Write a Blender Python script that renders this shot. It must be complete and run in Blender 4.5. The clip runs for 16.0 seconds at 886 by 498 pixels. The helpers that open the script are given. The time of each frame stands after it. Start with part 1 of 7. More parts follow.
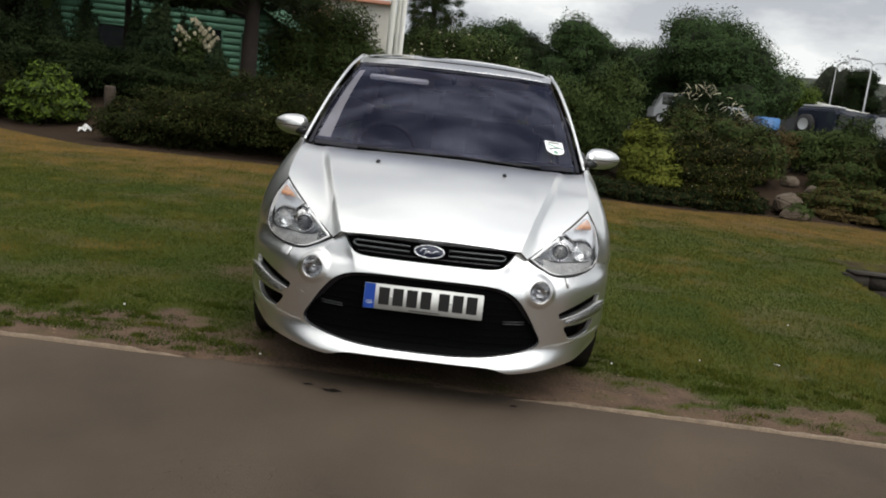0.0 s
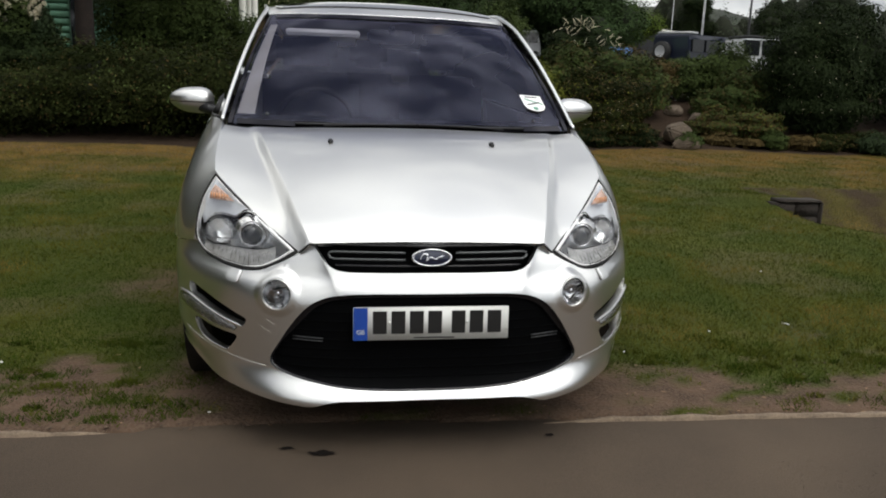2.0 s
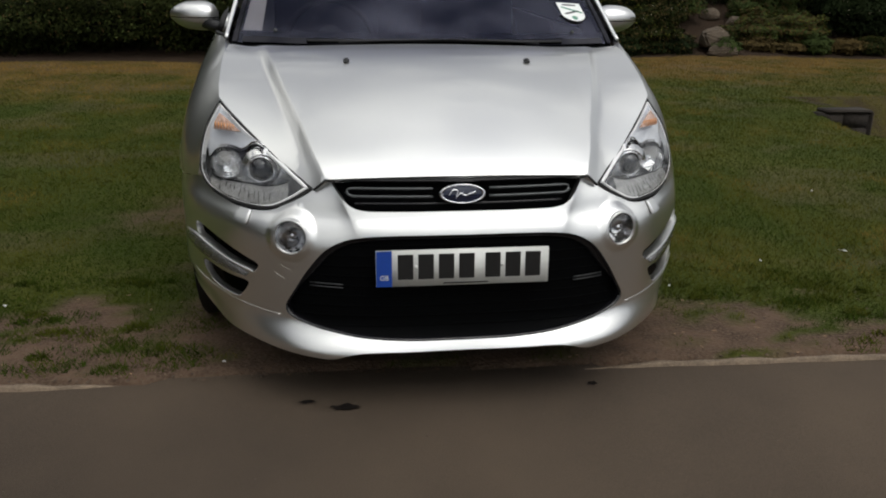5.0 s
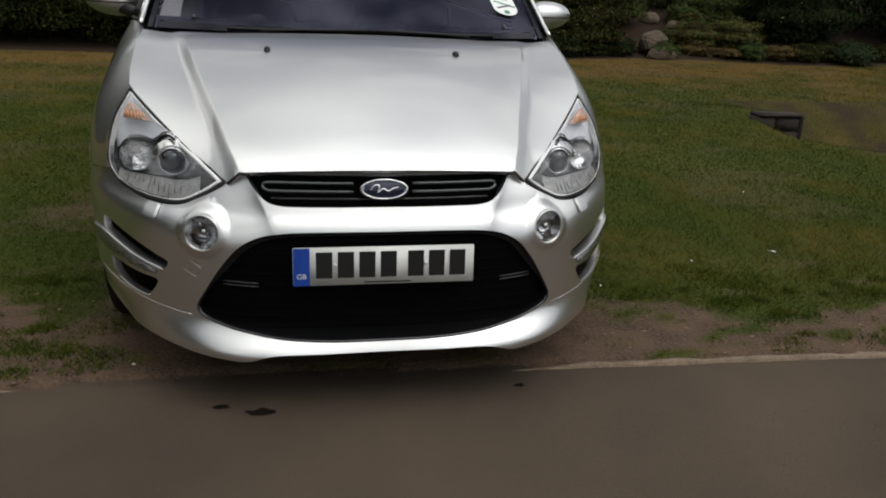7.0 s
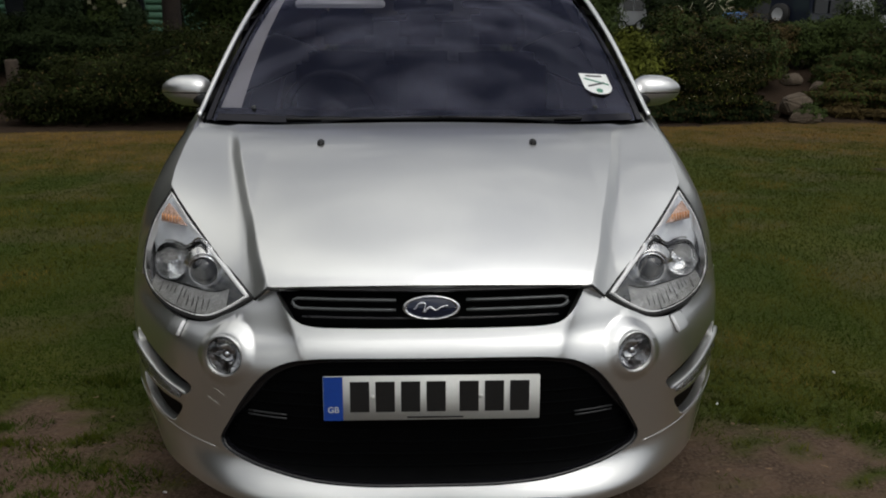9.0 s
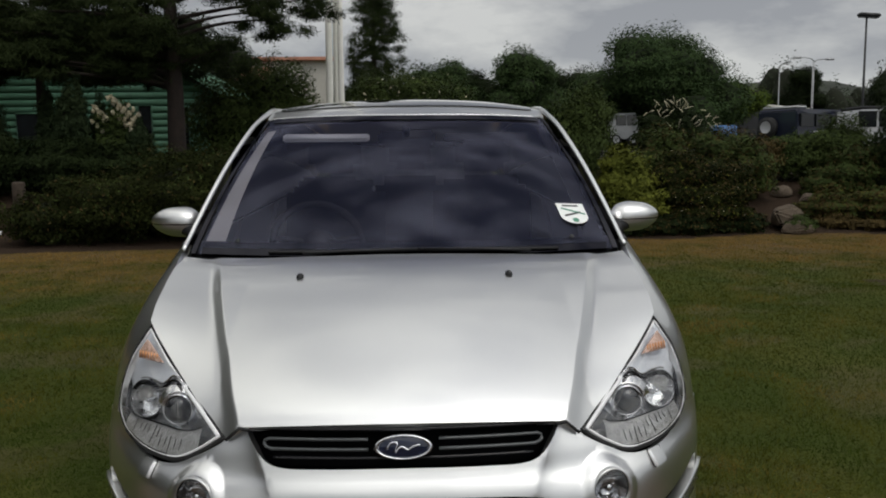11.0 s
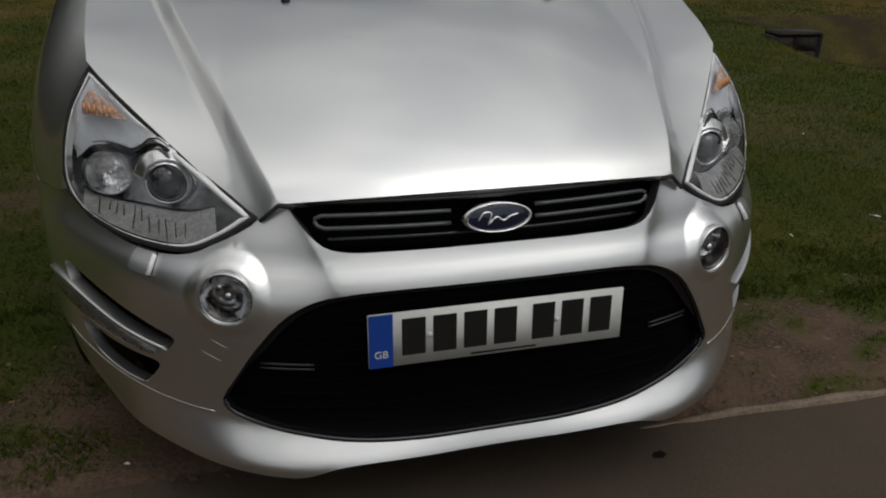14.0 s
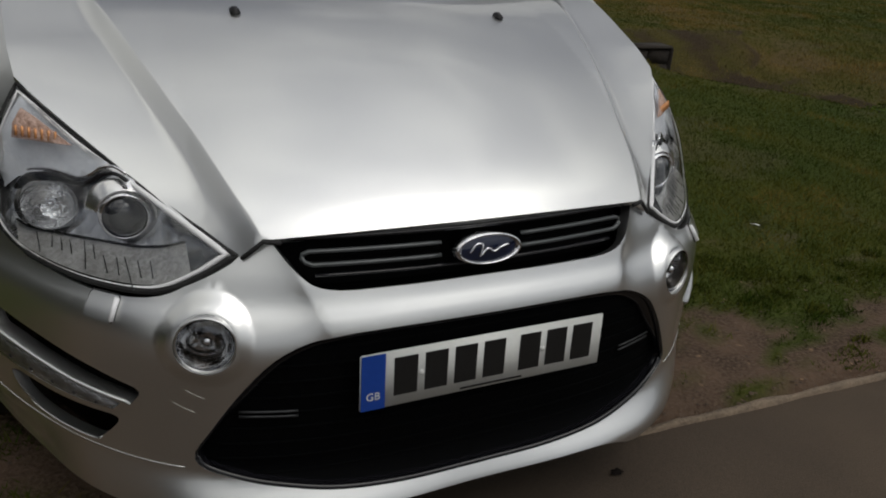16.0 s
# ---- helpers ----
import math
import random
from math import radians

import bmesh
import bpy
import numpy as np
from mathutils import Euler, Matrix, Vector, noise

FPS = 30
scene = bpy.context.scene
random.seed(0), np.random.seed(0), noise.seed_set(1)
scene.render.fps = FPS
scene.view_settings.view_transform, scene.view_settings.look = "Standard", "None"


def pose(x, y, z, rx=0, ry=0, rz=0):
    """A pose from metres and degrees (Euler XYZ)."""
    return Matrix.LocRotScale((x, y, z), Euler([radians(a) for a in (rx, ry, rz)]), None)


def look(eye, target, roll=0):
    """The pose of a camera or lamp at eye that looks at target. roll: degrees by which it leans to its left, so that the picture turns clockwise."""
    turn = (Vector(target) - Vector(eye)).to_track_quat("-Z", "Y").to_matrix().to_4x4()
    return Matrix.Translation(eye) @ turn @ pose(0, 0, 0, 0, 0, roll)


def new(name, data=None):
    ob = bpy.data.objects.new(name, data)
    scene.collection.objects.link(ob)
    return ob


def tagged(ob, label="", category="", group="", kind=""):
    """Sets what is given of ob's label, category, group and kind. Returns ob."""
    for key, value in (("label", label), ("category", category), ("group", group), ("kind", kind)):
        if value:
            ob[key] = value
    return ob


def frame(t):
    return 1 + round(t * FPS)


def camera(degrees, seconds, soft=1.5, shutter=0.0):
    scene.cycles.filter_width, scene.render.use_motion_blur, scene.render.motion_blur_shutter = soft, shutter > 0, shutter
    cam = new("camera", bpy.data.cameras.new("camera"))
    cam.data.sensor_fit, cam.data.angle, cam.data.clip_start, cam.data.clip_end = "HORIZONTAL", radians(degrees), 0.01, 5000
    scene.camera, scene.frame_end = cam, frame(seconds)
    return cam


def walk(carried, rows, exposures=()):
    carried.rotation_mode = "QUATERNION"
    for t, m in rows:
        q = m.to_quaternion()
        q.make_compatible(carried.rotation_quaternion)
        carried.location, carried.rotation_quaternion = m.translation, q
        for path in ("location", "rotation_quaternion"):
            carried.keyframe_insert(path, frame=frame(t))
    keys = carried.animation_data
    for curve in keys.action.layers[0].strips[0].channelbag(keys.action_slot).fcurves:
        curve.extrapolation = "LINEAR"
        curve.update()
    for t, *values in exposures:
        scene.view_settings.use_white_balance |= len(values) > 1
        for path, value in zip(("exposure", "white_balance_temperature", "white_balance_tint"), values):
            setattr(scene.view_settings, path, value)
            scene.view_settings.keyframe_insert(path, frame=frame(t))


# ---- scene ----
from mathutils.geometry import delaunay_2d_cdt

# ---- camera and its path ----
cam = camera(58.2, 16.0, soft=1.9)
PATH = [
    (0, (0.075, -3.369, 1.276), (0.065, -1.398, 0.937), 6.6),
    (0.5, (0.0, -3.147, 1.258), (0.116, -1.18, 0.919), 6.4),
    (1, (-0.084, -2.895, 1.261), (0.092, -0.945, 0.85), 4.6),
    (1.5, (-0.3, -2.672, 1.273), (-0.075, -0.719, 0.904), 2.1),
    (2, (-0.396, -2.49, 1.27), (-0.068, -0.565, 0.836), 2.1),
    (2.5, (-0.38, -2.308, 1.277), (-0.059, -0.397, 0.779), -0.5),
    (3, (-0.378, -2.255, 1.276), (-0.052, -0.361, 0.721), 0.2),
    (3.5, (-0.374, -2.216, 1.27), (-0.105, -0.329, 0.664), 0.7),
    (4, (-0.375, -2.19, 1.273), (-0.097, -0.319, 0.625), 1.4),
    (6.3, (-0.340, -2.205, 1.261), (-0.082, -0.328, 0.618), -0.2),
    (6.5, (-0.321, -2.198, 1.255), (-0.018, -0.329, 0.609), -0.5),
    (7, (-0.292, -2.126, 1.241), (0.108, -0.275, 0.597), 2.6),
    (7.5, (-0.289, -1.96, 1.25), (0.138, -0.106, 0.633), 6.2),
    (8, (-0.264, -1.846, 1.267), (0.029, 0.052, 0.708), 4.2),
    (8.2, (-0.206, -1.81, 1.263), (-0.043, 0.109, 0.724), 2.7),
    (10.3, (0.026, -1.749, 1.34), (0.065, 0.22, 0.995), -0.7),
    (10.5, (0.033, -1.756, 1.347), (0.098, 0.225, 1.08), -0.5),
    (11, (0.04, -1.777, 1.347), (0.104, 0.209, 1.121), -0.6),
    (11.5, (0.045, -1.718, 1.3), (0.32, 0.228, 0.929), -0.8),
    (12, (-0.086, -1.643, 1.28), (0.33, 0.269, 0.866), 2.6),
    (12.5, (-0.303, -1.612, 1.257), (0.165, 0.245, 0.683), 4.8),
    (13, (-0.413, -1.592, 1.232), (0.089, 0.243, 0.615), 12.0),
    (13.5, (-0.469, -1.459, 1.187), (-0.063, 0.396, 0.558), 8.6),
    (14, (-0.485, -1.261, 1.235), (0.022, 0.486, 0.404), 1.5),
    (14.5, (-0.528, -1.208, 1.255), (0.329, 0.466, 0.574), 1.7),
    (15, (-0.695, -1.172, 1.259), (0.158, 0.518, 0.615), 3.3),
    (15.5, (-0.719, -1.157, 1.286), (0.174, 0.457, 0.514), 2.5),
    (16, (-0.708, -1.094, 1.251), (0.159, 0.517, 0.442), 5.3),
]
EXPOSURES = [(0.0, 0.04), (0.6, -0.02), (1.5, -0.02), (3.5, -0.42), (7.0, -0.46), (7.5, -0.64), (8.2, -0.80), (10.3, -0.78), (11.2, -0.66), (12.0, -0.70), (12.5, -0.95), (13.5, -1.12), (14.0, -1.12), (14.8, -1.06), (16.0, -1.06)]
walk(cam, [(t, look(eye, target, roll)) for t, eye, target, roll in PATH], EXPOSURES)

# ---- sky and sun ----
SUN_ELEVATION, SUN_AZIMUTH = radians(60), radians(141)     # azimuth from +y towards +x
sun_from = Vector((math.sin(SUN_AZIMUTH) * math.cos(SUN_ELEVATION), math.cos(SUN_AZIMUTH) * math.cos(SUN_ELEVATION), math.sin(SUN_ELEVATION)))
sky_world = bpy.data.worlds.new("sky")
scene.world = sky_world
sky_world.use_nodes = True
wn, wl = sky_world.node_tree.nodes, sky_world.node_tree.links
wn.clear()
w_out, w_bg = wn.new("ShaderNodeOutputWorld"), wn.new("ShaderNodeBackground")
w_sky, w_mix, w_co = wn.new("ShaderNodeTexSky"), wn.new("ShaderNodeMix"), wn.new("ShaderNodeTexCoord")
w_sky.sky_type, w_sky.sun_disc = "NISHITA", False
w_sky.sun_elevation, w_sky.sun_rotation = SUN_ELEVATION, SUN_AZIMUTH
w_map = wn.new("ShaderNodeMapping")
w_map.inputs["Scale"].default_value = (1.0, 1.0, 2.6)
w_noise = wn.new("ShaderNodeTexNoise")
w_noise.inputs["Scale"].default_value, w_noise.inputs["Detail"].default_value, w_noise.inputs["Roughness"].default_value = 3.0, 7.0, 0.56
w_ramp = wn.new("ShaderNodeValToRGB")
w_ramp.color_ramp.elements[0].position, w_ramp.color_ramp.elements[0].color = 0.43, (2.1, 2.2, 2.6, 1)
w_ramp.color_ramp.elements[1].position, w_ramp.color_ramp.elements[1].color = 0.60, (10.0, 9.95, 9.4, 1)
w_mix.data_type = "RGBA"
w_mix.inputs["Factor"].default_value = 0.93
w_bg.inputs["Strength"].default_value = 0.106
wl.new(w_co.outputs["Generated"], w_map.inputs["Vector"])
wl.new(w_map.outputs["Vector"], w_noise.inputs["Vector"])
wl.new(w_noise.outputs["Fac"], w_ramp.inputs["Fac"])
wl.new(w_sky.outputs["Color"], w_mix.inputs["A"])
w_sep, w_up, w_vec = wn.new("ShaderNodeSeparateXYZ"), wn.new("ShaderNodeMapRange"), wn.new("ShaderNodeVectorMath")
w_up.inputs["From Min"].default_value, w_up.inputs["From Max"].default_value = 0.0, 1.0
w_up.inputs["To Min"].default_value, w_up.inputs["To Max"].default_value = 1.04, 1.80
w_vec.operation = "MULTIPLY"
wl.new(w_co.outputs["Generated"], w_sep.inputs[0])
w_pow = wn.new("ShaderNodeMath")
w_pow.operation = "POWER"
w_pow.use_clamp = True
w_pow.inputs[1].default_value = 2.4
wl.new(w_sep.outputs["Z"], w_pow.inputs[0])
wl.new(w_pow.outputs[0], w_up.inputs["Value"])
w_low, w_even = wn.new("ShaderNodeMapRange"), wn.new("ShaderNodeMix")     # the cloud evens out towards the horizon
w_low.inputs["From Min"].default_value, w_low.inputs["From Max"].default_value = 0.05, 0.55
w_low.inputs["To Min"].default_value = 0.40
w_even.data_type = "RGBA"
w_even.inputs["A"].default_value = (7.5, 7.75, 7.95, 1)
wl.new(w_sep.outputs["Z"], w_low.inputs["Value"])
wl.new(w_low.outputs["Result"], w_even.inputs["Factor"])
wl.new(w_ramp.outputs["Color"], w_even.inputs["B"])
wl.new(w_even.outputs["Result"], w_vec.inputs[0])
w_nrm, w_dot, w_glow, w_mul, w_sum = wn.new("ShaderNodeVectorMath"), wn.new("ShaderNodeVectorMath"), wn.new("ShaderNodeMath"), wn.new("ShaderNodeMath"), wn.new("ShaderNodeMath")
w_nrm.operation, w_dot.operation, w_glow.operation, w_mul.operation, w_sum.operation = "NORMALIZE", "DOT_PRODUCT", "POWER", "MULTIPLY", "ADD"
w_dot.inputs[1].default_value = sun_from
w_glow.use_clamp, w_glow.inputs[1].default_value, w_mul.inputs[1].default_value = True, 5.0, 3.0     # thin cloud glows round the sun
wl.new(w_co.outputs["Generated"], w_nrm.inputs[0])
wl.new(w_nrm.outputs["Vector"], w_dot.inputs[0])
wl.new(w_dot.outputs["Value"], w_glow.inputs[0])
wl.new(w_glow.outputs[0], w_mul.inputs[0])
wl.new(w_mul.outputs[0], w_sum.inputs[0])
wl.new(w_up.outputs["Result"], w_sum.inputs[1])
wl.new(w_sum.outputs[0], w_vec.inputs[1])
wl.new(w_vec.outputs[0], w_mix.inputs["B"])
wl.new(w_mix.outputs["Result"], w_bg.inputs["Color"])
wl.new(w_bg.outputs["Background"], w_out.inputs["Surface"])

sun = new("sun", bpy.data.lights.new("sun", "SUN"))
sun.data.energy, sun.data.angle, sun.data.color = 0.95, radians(38), (1.0, 0.95, 0.87)
sun.matrix_world = look(sun_from * 50, (0, 0, 0))

# ---- materials ----
def material(name, color, rough=0.5, metal=0.0, vary=0.25, scale=8.0, fine=60.0, bump=0.0, coat=0.0, spec=0.5, warm=None, per_piece=0.0, sheen=0.0):
    """A Principled material whose colour wanders at two scales, with fine relief."""
    m = bpy.data.materials.new(name)
    m.use_nodes = True
    n, l = m.node_tree.nodes, m.node_tree.links
    b = n["Principled BSDF"]
    b.inputs["Roughness"].default_value, b.inputs["Metallic"].default_value = rough, metal
    b.inputs["Coat Weight"].default_value, b.inputs["Coat Roughness"].default_value = coat, 0.03
    b.inputs["Specular IOR Level"].default_value = spec
    co = n.new("ShaderNodeTexCoord")
    big, small = n.new("ShaderNodeTexNoise"), n.new("ShaderNodeTexNoise")
    big.inputs["Scale"].default_value, big.inputs["Detail"].default_value = scale, 5
    small.inputs["Scale"].default_value, small.inputs["Detail"].default_value = fine, 3
    for t in (big, small):
        l.new(co.outputs["Object"], t.inputs["Vector"])
    add = n.new("ShaderNodeMath")
    add.operation = "ADD"
    l.new(big.outputs["Fac"], add.inputs[0])
    l.new(small.outputs["Fac"], add.inputs[1])
    ramp = n.new("ShaderNodeMapRange")
    ramp.inputs["From Min"].default_value, ramp.inputs["From Max"].default_value = 0.6, 1.4
    l.new(add.outputs[0], ramp.inputs["Value"])
    mix = n.new("ShaderNodeMix")
    mix.data_type = "RGBA"
    hi = warm or color
    mix.inputs["A"].default_value = (*[c * (1 - vary) for c in color], 1)
    mix.inputs["B"].default_value = (*[min(1, c * (1 + vary)) for c in hi], 1)
    l.new(ramp.outputs["Result"], mix.inputs["Factor"])
    out = mix.outputs["Result"]
    if per_piece:
        geo, hsv, mr = n.new("ShaderNodeNewGeometry"), n.new("ShaderNodeHueSaturation"), n.new("ShaderNodeMapRange")
        mr.inputs["To Min"].default_value, mr.inputs["To Max"].default_value = 1 - per_piece, 1 + per_piece
        l.new(geo.outputs["Random Per Island"], mr.inputs["Value"])
        l.new(mr.outputs["Result"], hsv.inputs["Value"])
        l.new(out, hsv.inputs["Color"])
        out = hsv.outputs["Color"]
    l.new(out, b.inputs["Base Color"])
    if bump:
        bp = n.new("ShaderNodeBump")
        bp.inputs["Strength"].default_value, bp.inputs["Distance"].default_value = bump, 0.01
        l.new(add.outputs[0], bp.inputs["Height"])
        l.new(bp.outputs["Normal"], b.inputs["Normal"])
    return m


def glass(name, tint, reflect=(1.0, 1.0, 1.0), rough=0.0):
    """Thin glazing: a tinted see-through sheet with a Fresnel gloss."""
    m = bpy.data.materials.new(name)
    m.use_nodes = True
    n, l = m.node_tree.nodes, m.node_tree.links
    n.clear()
    o, mix, tr, gl, fr = [n.new("ShaderNode" + k) for k in ("OutputMaterial", "MixShader", "BsdfTransparent", "BsdfGlossy", "Fresnel")]
    tr.inputs["Color"].default_value = (*tint, 1)
    gl.inputs["Color"].default_value = (*reflect, 1)
    gl.inputs["Roughness"].default_value = rough
    fr.inputs["IOR"].default_value = 1.52
    l.new(fr.outputs["Fac"], mix.inputs["Fac"])
    l.new(tr.outputs["BSDF"], mix.inputs[1])
    l.new(gl.outputs["BSDF"], mix.inputs[2])
    l.new(mix.outputs["Shader"], o.inputs["Surface"])
    return m


PAINT = material("silver_paint", (0.84, 0.845, 0.835), 0.335, 1.0, 0.045, 2.0, 1400.0, 0.02, coat=1.0)
BLACK = material("black_plastic", (0.009, 0.009, 0.010), 0.5, 0, 0.3, 20, 300, 0.05)
GLOSS_BLACK = material("gloss_black", (0.008, 0.008, 0.010), 0.12, 0, 0.2, 10, 80)
RUBBER = material("rubber", (0.016, 0.016, 0.016), 0.75, 0, 0.3, 20, 200, 0.2)
CHROME = material("chrome", (0.86, 0.86, 0.88), 0.08, 1.0, 0.04, 5, 60)
DIM_CHROME = material("dim_chrome", (0.46, 0.46, 0.47), 0.14, 1.0, 0.08, 5, 60)
FOG_BOWL = material("fog_bowl", (0.58, 0.58, 0.59), 0.10, 1.0, 0.06, 12, 80, 0.1)
SATIN_BRIGHT = material("satin_bright", (0.88, 0.88, 0.88), 0.24, 0.95, 0.05, 5, 120)
SATIN = material("satin_silver", (0.62, 0.63, 0.64), 0.28, 0.9, 0.06, 5, 120)
ALLOY = material("alloy", (0.45, 0.45, 0.46), 0.35, 0.9, 0.1, 8, 90)
LENS_DARK = material("projector_glass", (0.03, 0.032, 0.036), 0.05, 0, 0.2, 10, 40, coat=1.0)
AMBER = material("amber_plastic", (0.55, 0.30, 0.20), 0.2, 0, 0.45, 55, 150, 0.4, warm=(0.62, 0.45, 0.38))
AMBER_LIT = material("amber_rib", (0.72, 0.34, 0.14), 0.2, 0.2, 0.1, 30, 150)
PALE_BOWL = material("lamp_pale", (0.80, 0.82, 0.86), 0.32, 0.05, 0.10, 40, 200, 0.04)
REFLECTOR = material("lamp_reflector", (0.95, 0.95, 0.95), 0.05, 1.0, 0.03, 30, 90, 0.35)
GREY_BOWL = material("lamp_grey", (0.60, 0.61, 0.63), 0.18, 0.85, 0.25, 14, 60, 0.15)
RIBBED = material("lamp_ribs", (0.78, 0.78, 0.75), 0.18, 0.5, 0.35, 45, 160, 0.25)
CLEAR = glass("clear_cover", (0.93, 0.94, 0.95))
SCREEN = glass("screen_glass", (0.66, 0.66, 0.70), (0.54, 0.56, 0.80))
DARK_GLASS = glass("privacy_glass", (0.10, 0.10, 0.11))
BORDER = glass("screen_border", (0.010, 0.010, 0.012), (0.50, 0.50, 0.60))
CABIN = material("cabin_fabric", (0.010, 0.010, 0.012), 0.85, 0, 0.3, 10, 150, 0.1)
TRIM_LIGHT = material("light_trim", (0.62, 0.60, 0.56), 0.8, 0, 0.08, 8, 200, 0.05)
PLATE_WHITE = material("plate_white", (0.70, 0.71, 0.68), 0.35, 0, 0.05, 8, 120)
PLATE_BLUE = material("plate_blue", (0.012, 0.06, 0.34), 0.35, 0, 0.1, 8, 100)
INK = material("ink_black", (0.012, 0.012, 0.012), 0.4, 0, 0.2, 10, 100)
BADGE_BLUE = material("badge_dark", (0.012, 0.018, 0.045), 0.15, 0.2, 0.2, 10, 80, coat=0.8)
PAPER = material("sticker_white", (0.93, 0.95, 0.93), 0.5, 0, 0.05, 10, 80)
PAPER_GREEN = material("sticker_green", (0.10, 0.30, 0.20), 0.5, 0, 0.1, 10, 80)
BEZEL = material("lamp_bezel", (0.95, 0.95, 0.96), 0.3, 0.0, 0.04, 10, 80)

# ---- building helpers ----
def mesh_ob(name, verts, faces, mat, parent=None, label="", smooth=True):
    me = bpy.data.meshes.new(name)
    me.from_pydata([tuple(v) for v in verts], [], faces)
    me.update()
    me.materials.append(mat)
    if smooth:
        me.polygons.foreach_set("use_smooth", [True] * len(me.polygons))
    ob = new(name, me)
    ob.parent = parent
    if label:
        ob["label"] = label
    return ob


def part(name, bm, mat, parent=None, label="", smooth=True):
    me = bpy.data.meshes.new(name)
    bm.to_mesh(me)
    bm.free()
    me.materials.append(mat)
    if smooth:
        me.polygons.foreach_set("use_smooth", [True] * len(me.polygons))
    ob = new(name, me)
    ob.parent = parent
    if label:
        ob["label"] = label
    return ob


def sharp(ob, degrees=35):
    """Keep the edges that turn by more than that sharp under smooth shading."""
    ob.data.set_sharp_from_angle(angle=radians(degrees))
    return ob


def empty(name, m, label, category, group="", kind=""):
    ob = new(name)
    ob.empty_display_size = 0.1
    ob.matrix_world = m
    return tagged(ob, label, category, group, kind)


def spline(points, n, closed=False):
    """n points along a Catmull-Rom curve through the given ones."""
    p = np.array([list(q) for q in points], float)
    k = len(p)
    if closed:
        ext, segs = np.vstack([p[-1], p, p[0], p[1]]), k
    else:
        ext, segs = np.vstack([2 * p[0] - p[1], p, 2 * p[-1] - p[-2]]), k - 1
    d = np.maximum(np.linalg.norm(np.diff(ext, axis=0), axis=1), 1e-9) ** 0.5
    t = np.concatenate([[0], np.cumsum(d)])
    u = np.linspace(t[1], t[segs + 1], n, endpoint=not closed)
    i = np.clip(np.searchsorted(t, u, side="right") - 1, 1, segs)
    t0, t1, t2, t3 = [t[i + j][:, None] for j in (-1, 0, 1, 2)]
    p0, p1, p2, p3 = [ext[i + j] for j in (-1, 0, 1, 2)]
    u = u[:, None]
    a1, a2, a3 = (t1 - u) / (t1 - t0) * p0 + (u - t0) / (t1 - t0) * p1, (t2 - u) / (t2 - t1) * p1 + (u - t1) / (t2 - t1) * p2, (t3 - u) / (t3 - t2) * p2 + (u - t2) / (t3 - t2) * p3
    b1, b2 = (t2 - u) / (t2 - t0) * a1 + (u - t0) / (t2 - t0) * a2, (t3 - u) / (t3 - t1) * a2 + (u - t1) / (t3 - t1) * a3
    return (t2 - u) / (t2 - t1) * b1 + (u - t1) / (t2 - t1) * b2


def curve(*pairs):
    """A smooth function through pairs of (place, value)."""
    s = spline(pairs, 40 * len(pairs))
    return lambda u: np.interp(u, s[:, 0], s[:, 1])


def inside(poly, pts):
    poly, pts = np.asarray(poly, float), np.asarray(pts, float)
    a, b = poly, np.roll(poly, -1, axis=0)
    x, y = pts[:, :1], pts[:, 1:2]
    cross = (a[:, 1] > y) != (b[:, 1] > y)
    with np.errstate(divide="ignore", invalid="ignore"):
        at = (b[:, 0] - a[:, 0]) * (y - a[:, 1]) / (b[:, 1] - a[:, 1]) + a[:, 0]
    return (np.sum(cross & (x < at), axis=1) % 2).astype(bool)


def resample(loop, step):
    loop = np.asarray(loop, float)
    out = []
    for a, b in zip(loop, np.roll(loop, -1, axis=0)):
        k = max(1, int(round(np.linalg.norm(b - a) / step)))
        out += [a + (b - a) * i / k for i in range(k)]
    return np.array(out)


def trimmed(outer, holes, step, lines=()):
    """A flat triangle net inside a loop and outside its holes: places, triangles, and the loops as lists of indices."""
    loops = [resample(l, step) for l in (outer, *holes)]
    allp = np.vstack(loops + [np.asarray(q, float) for q in lines])
    lo, hi = loops[0].min(0), loops[0].max(0)
    gx, gy = np.meshgrid(np.arange(lo[0] + step / 2, hi[0], step), np.arange(lo[1] + step / 2, hi[1], step * 0.866))
    gx[1::2] += step / 2
    g = np.stack([gx.ravel(), gy.ravel()], 1)
    keep = inside(loops[0], g)
    for h in loops[1:]:
        keep &= ~inside(h, g)
    g = g[keep]
    near = np.array([((allp - q) ** 2).sum(1).min() for q in g]) if len(g) else np.zeros(0)
    g = g[near > (0.55 * step) ** 2]
    edges, k = [], 0
    for l in loops:
        m = len(l)
        edges += [(k + i, k + (i + 1) % m) for i in range(m)]
        k += m
    for q in lines:
        edges += [(k + i, k + i + 1) for i in range(len(q) - 1)]
        k += len(q)
    v = [Vector(q) for q in np.vstack([allp, g])]
    ov, _, of, iv, _, _ = delaunay_2d_cdt(v, edges, [], 0, 1e-7)
    pts = np.array([list(q) for q in ov])
    tris = np.array(of)
    c = pts[tris].mean(1)
    ok = inside(loops[0], c)
    for h in loops[1:]:
        ok &= ~inside(h, c)
    back = {}
    for i, src in enumerate(iv):
        for s in src:
            back[s] = i
    rings, k = [], 0
    for l in loops:
        rings.append([back[k + i] for i in range(len(l))])
        k += len(l)
    return pts, [tuple(t) for t in tris[ok].tolist()], rings


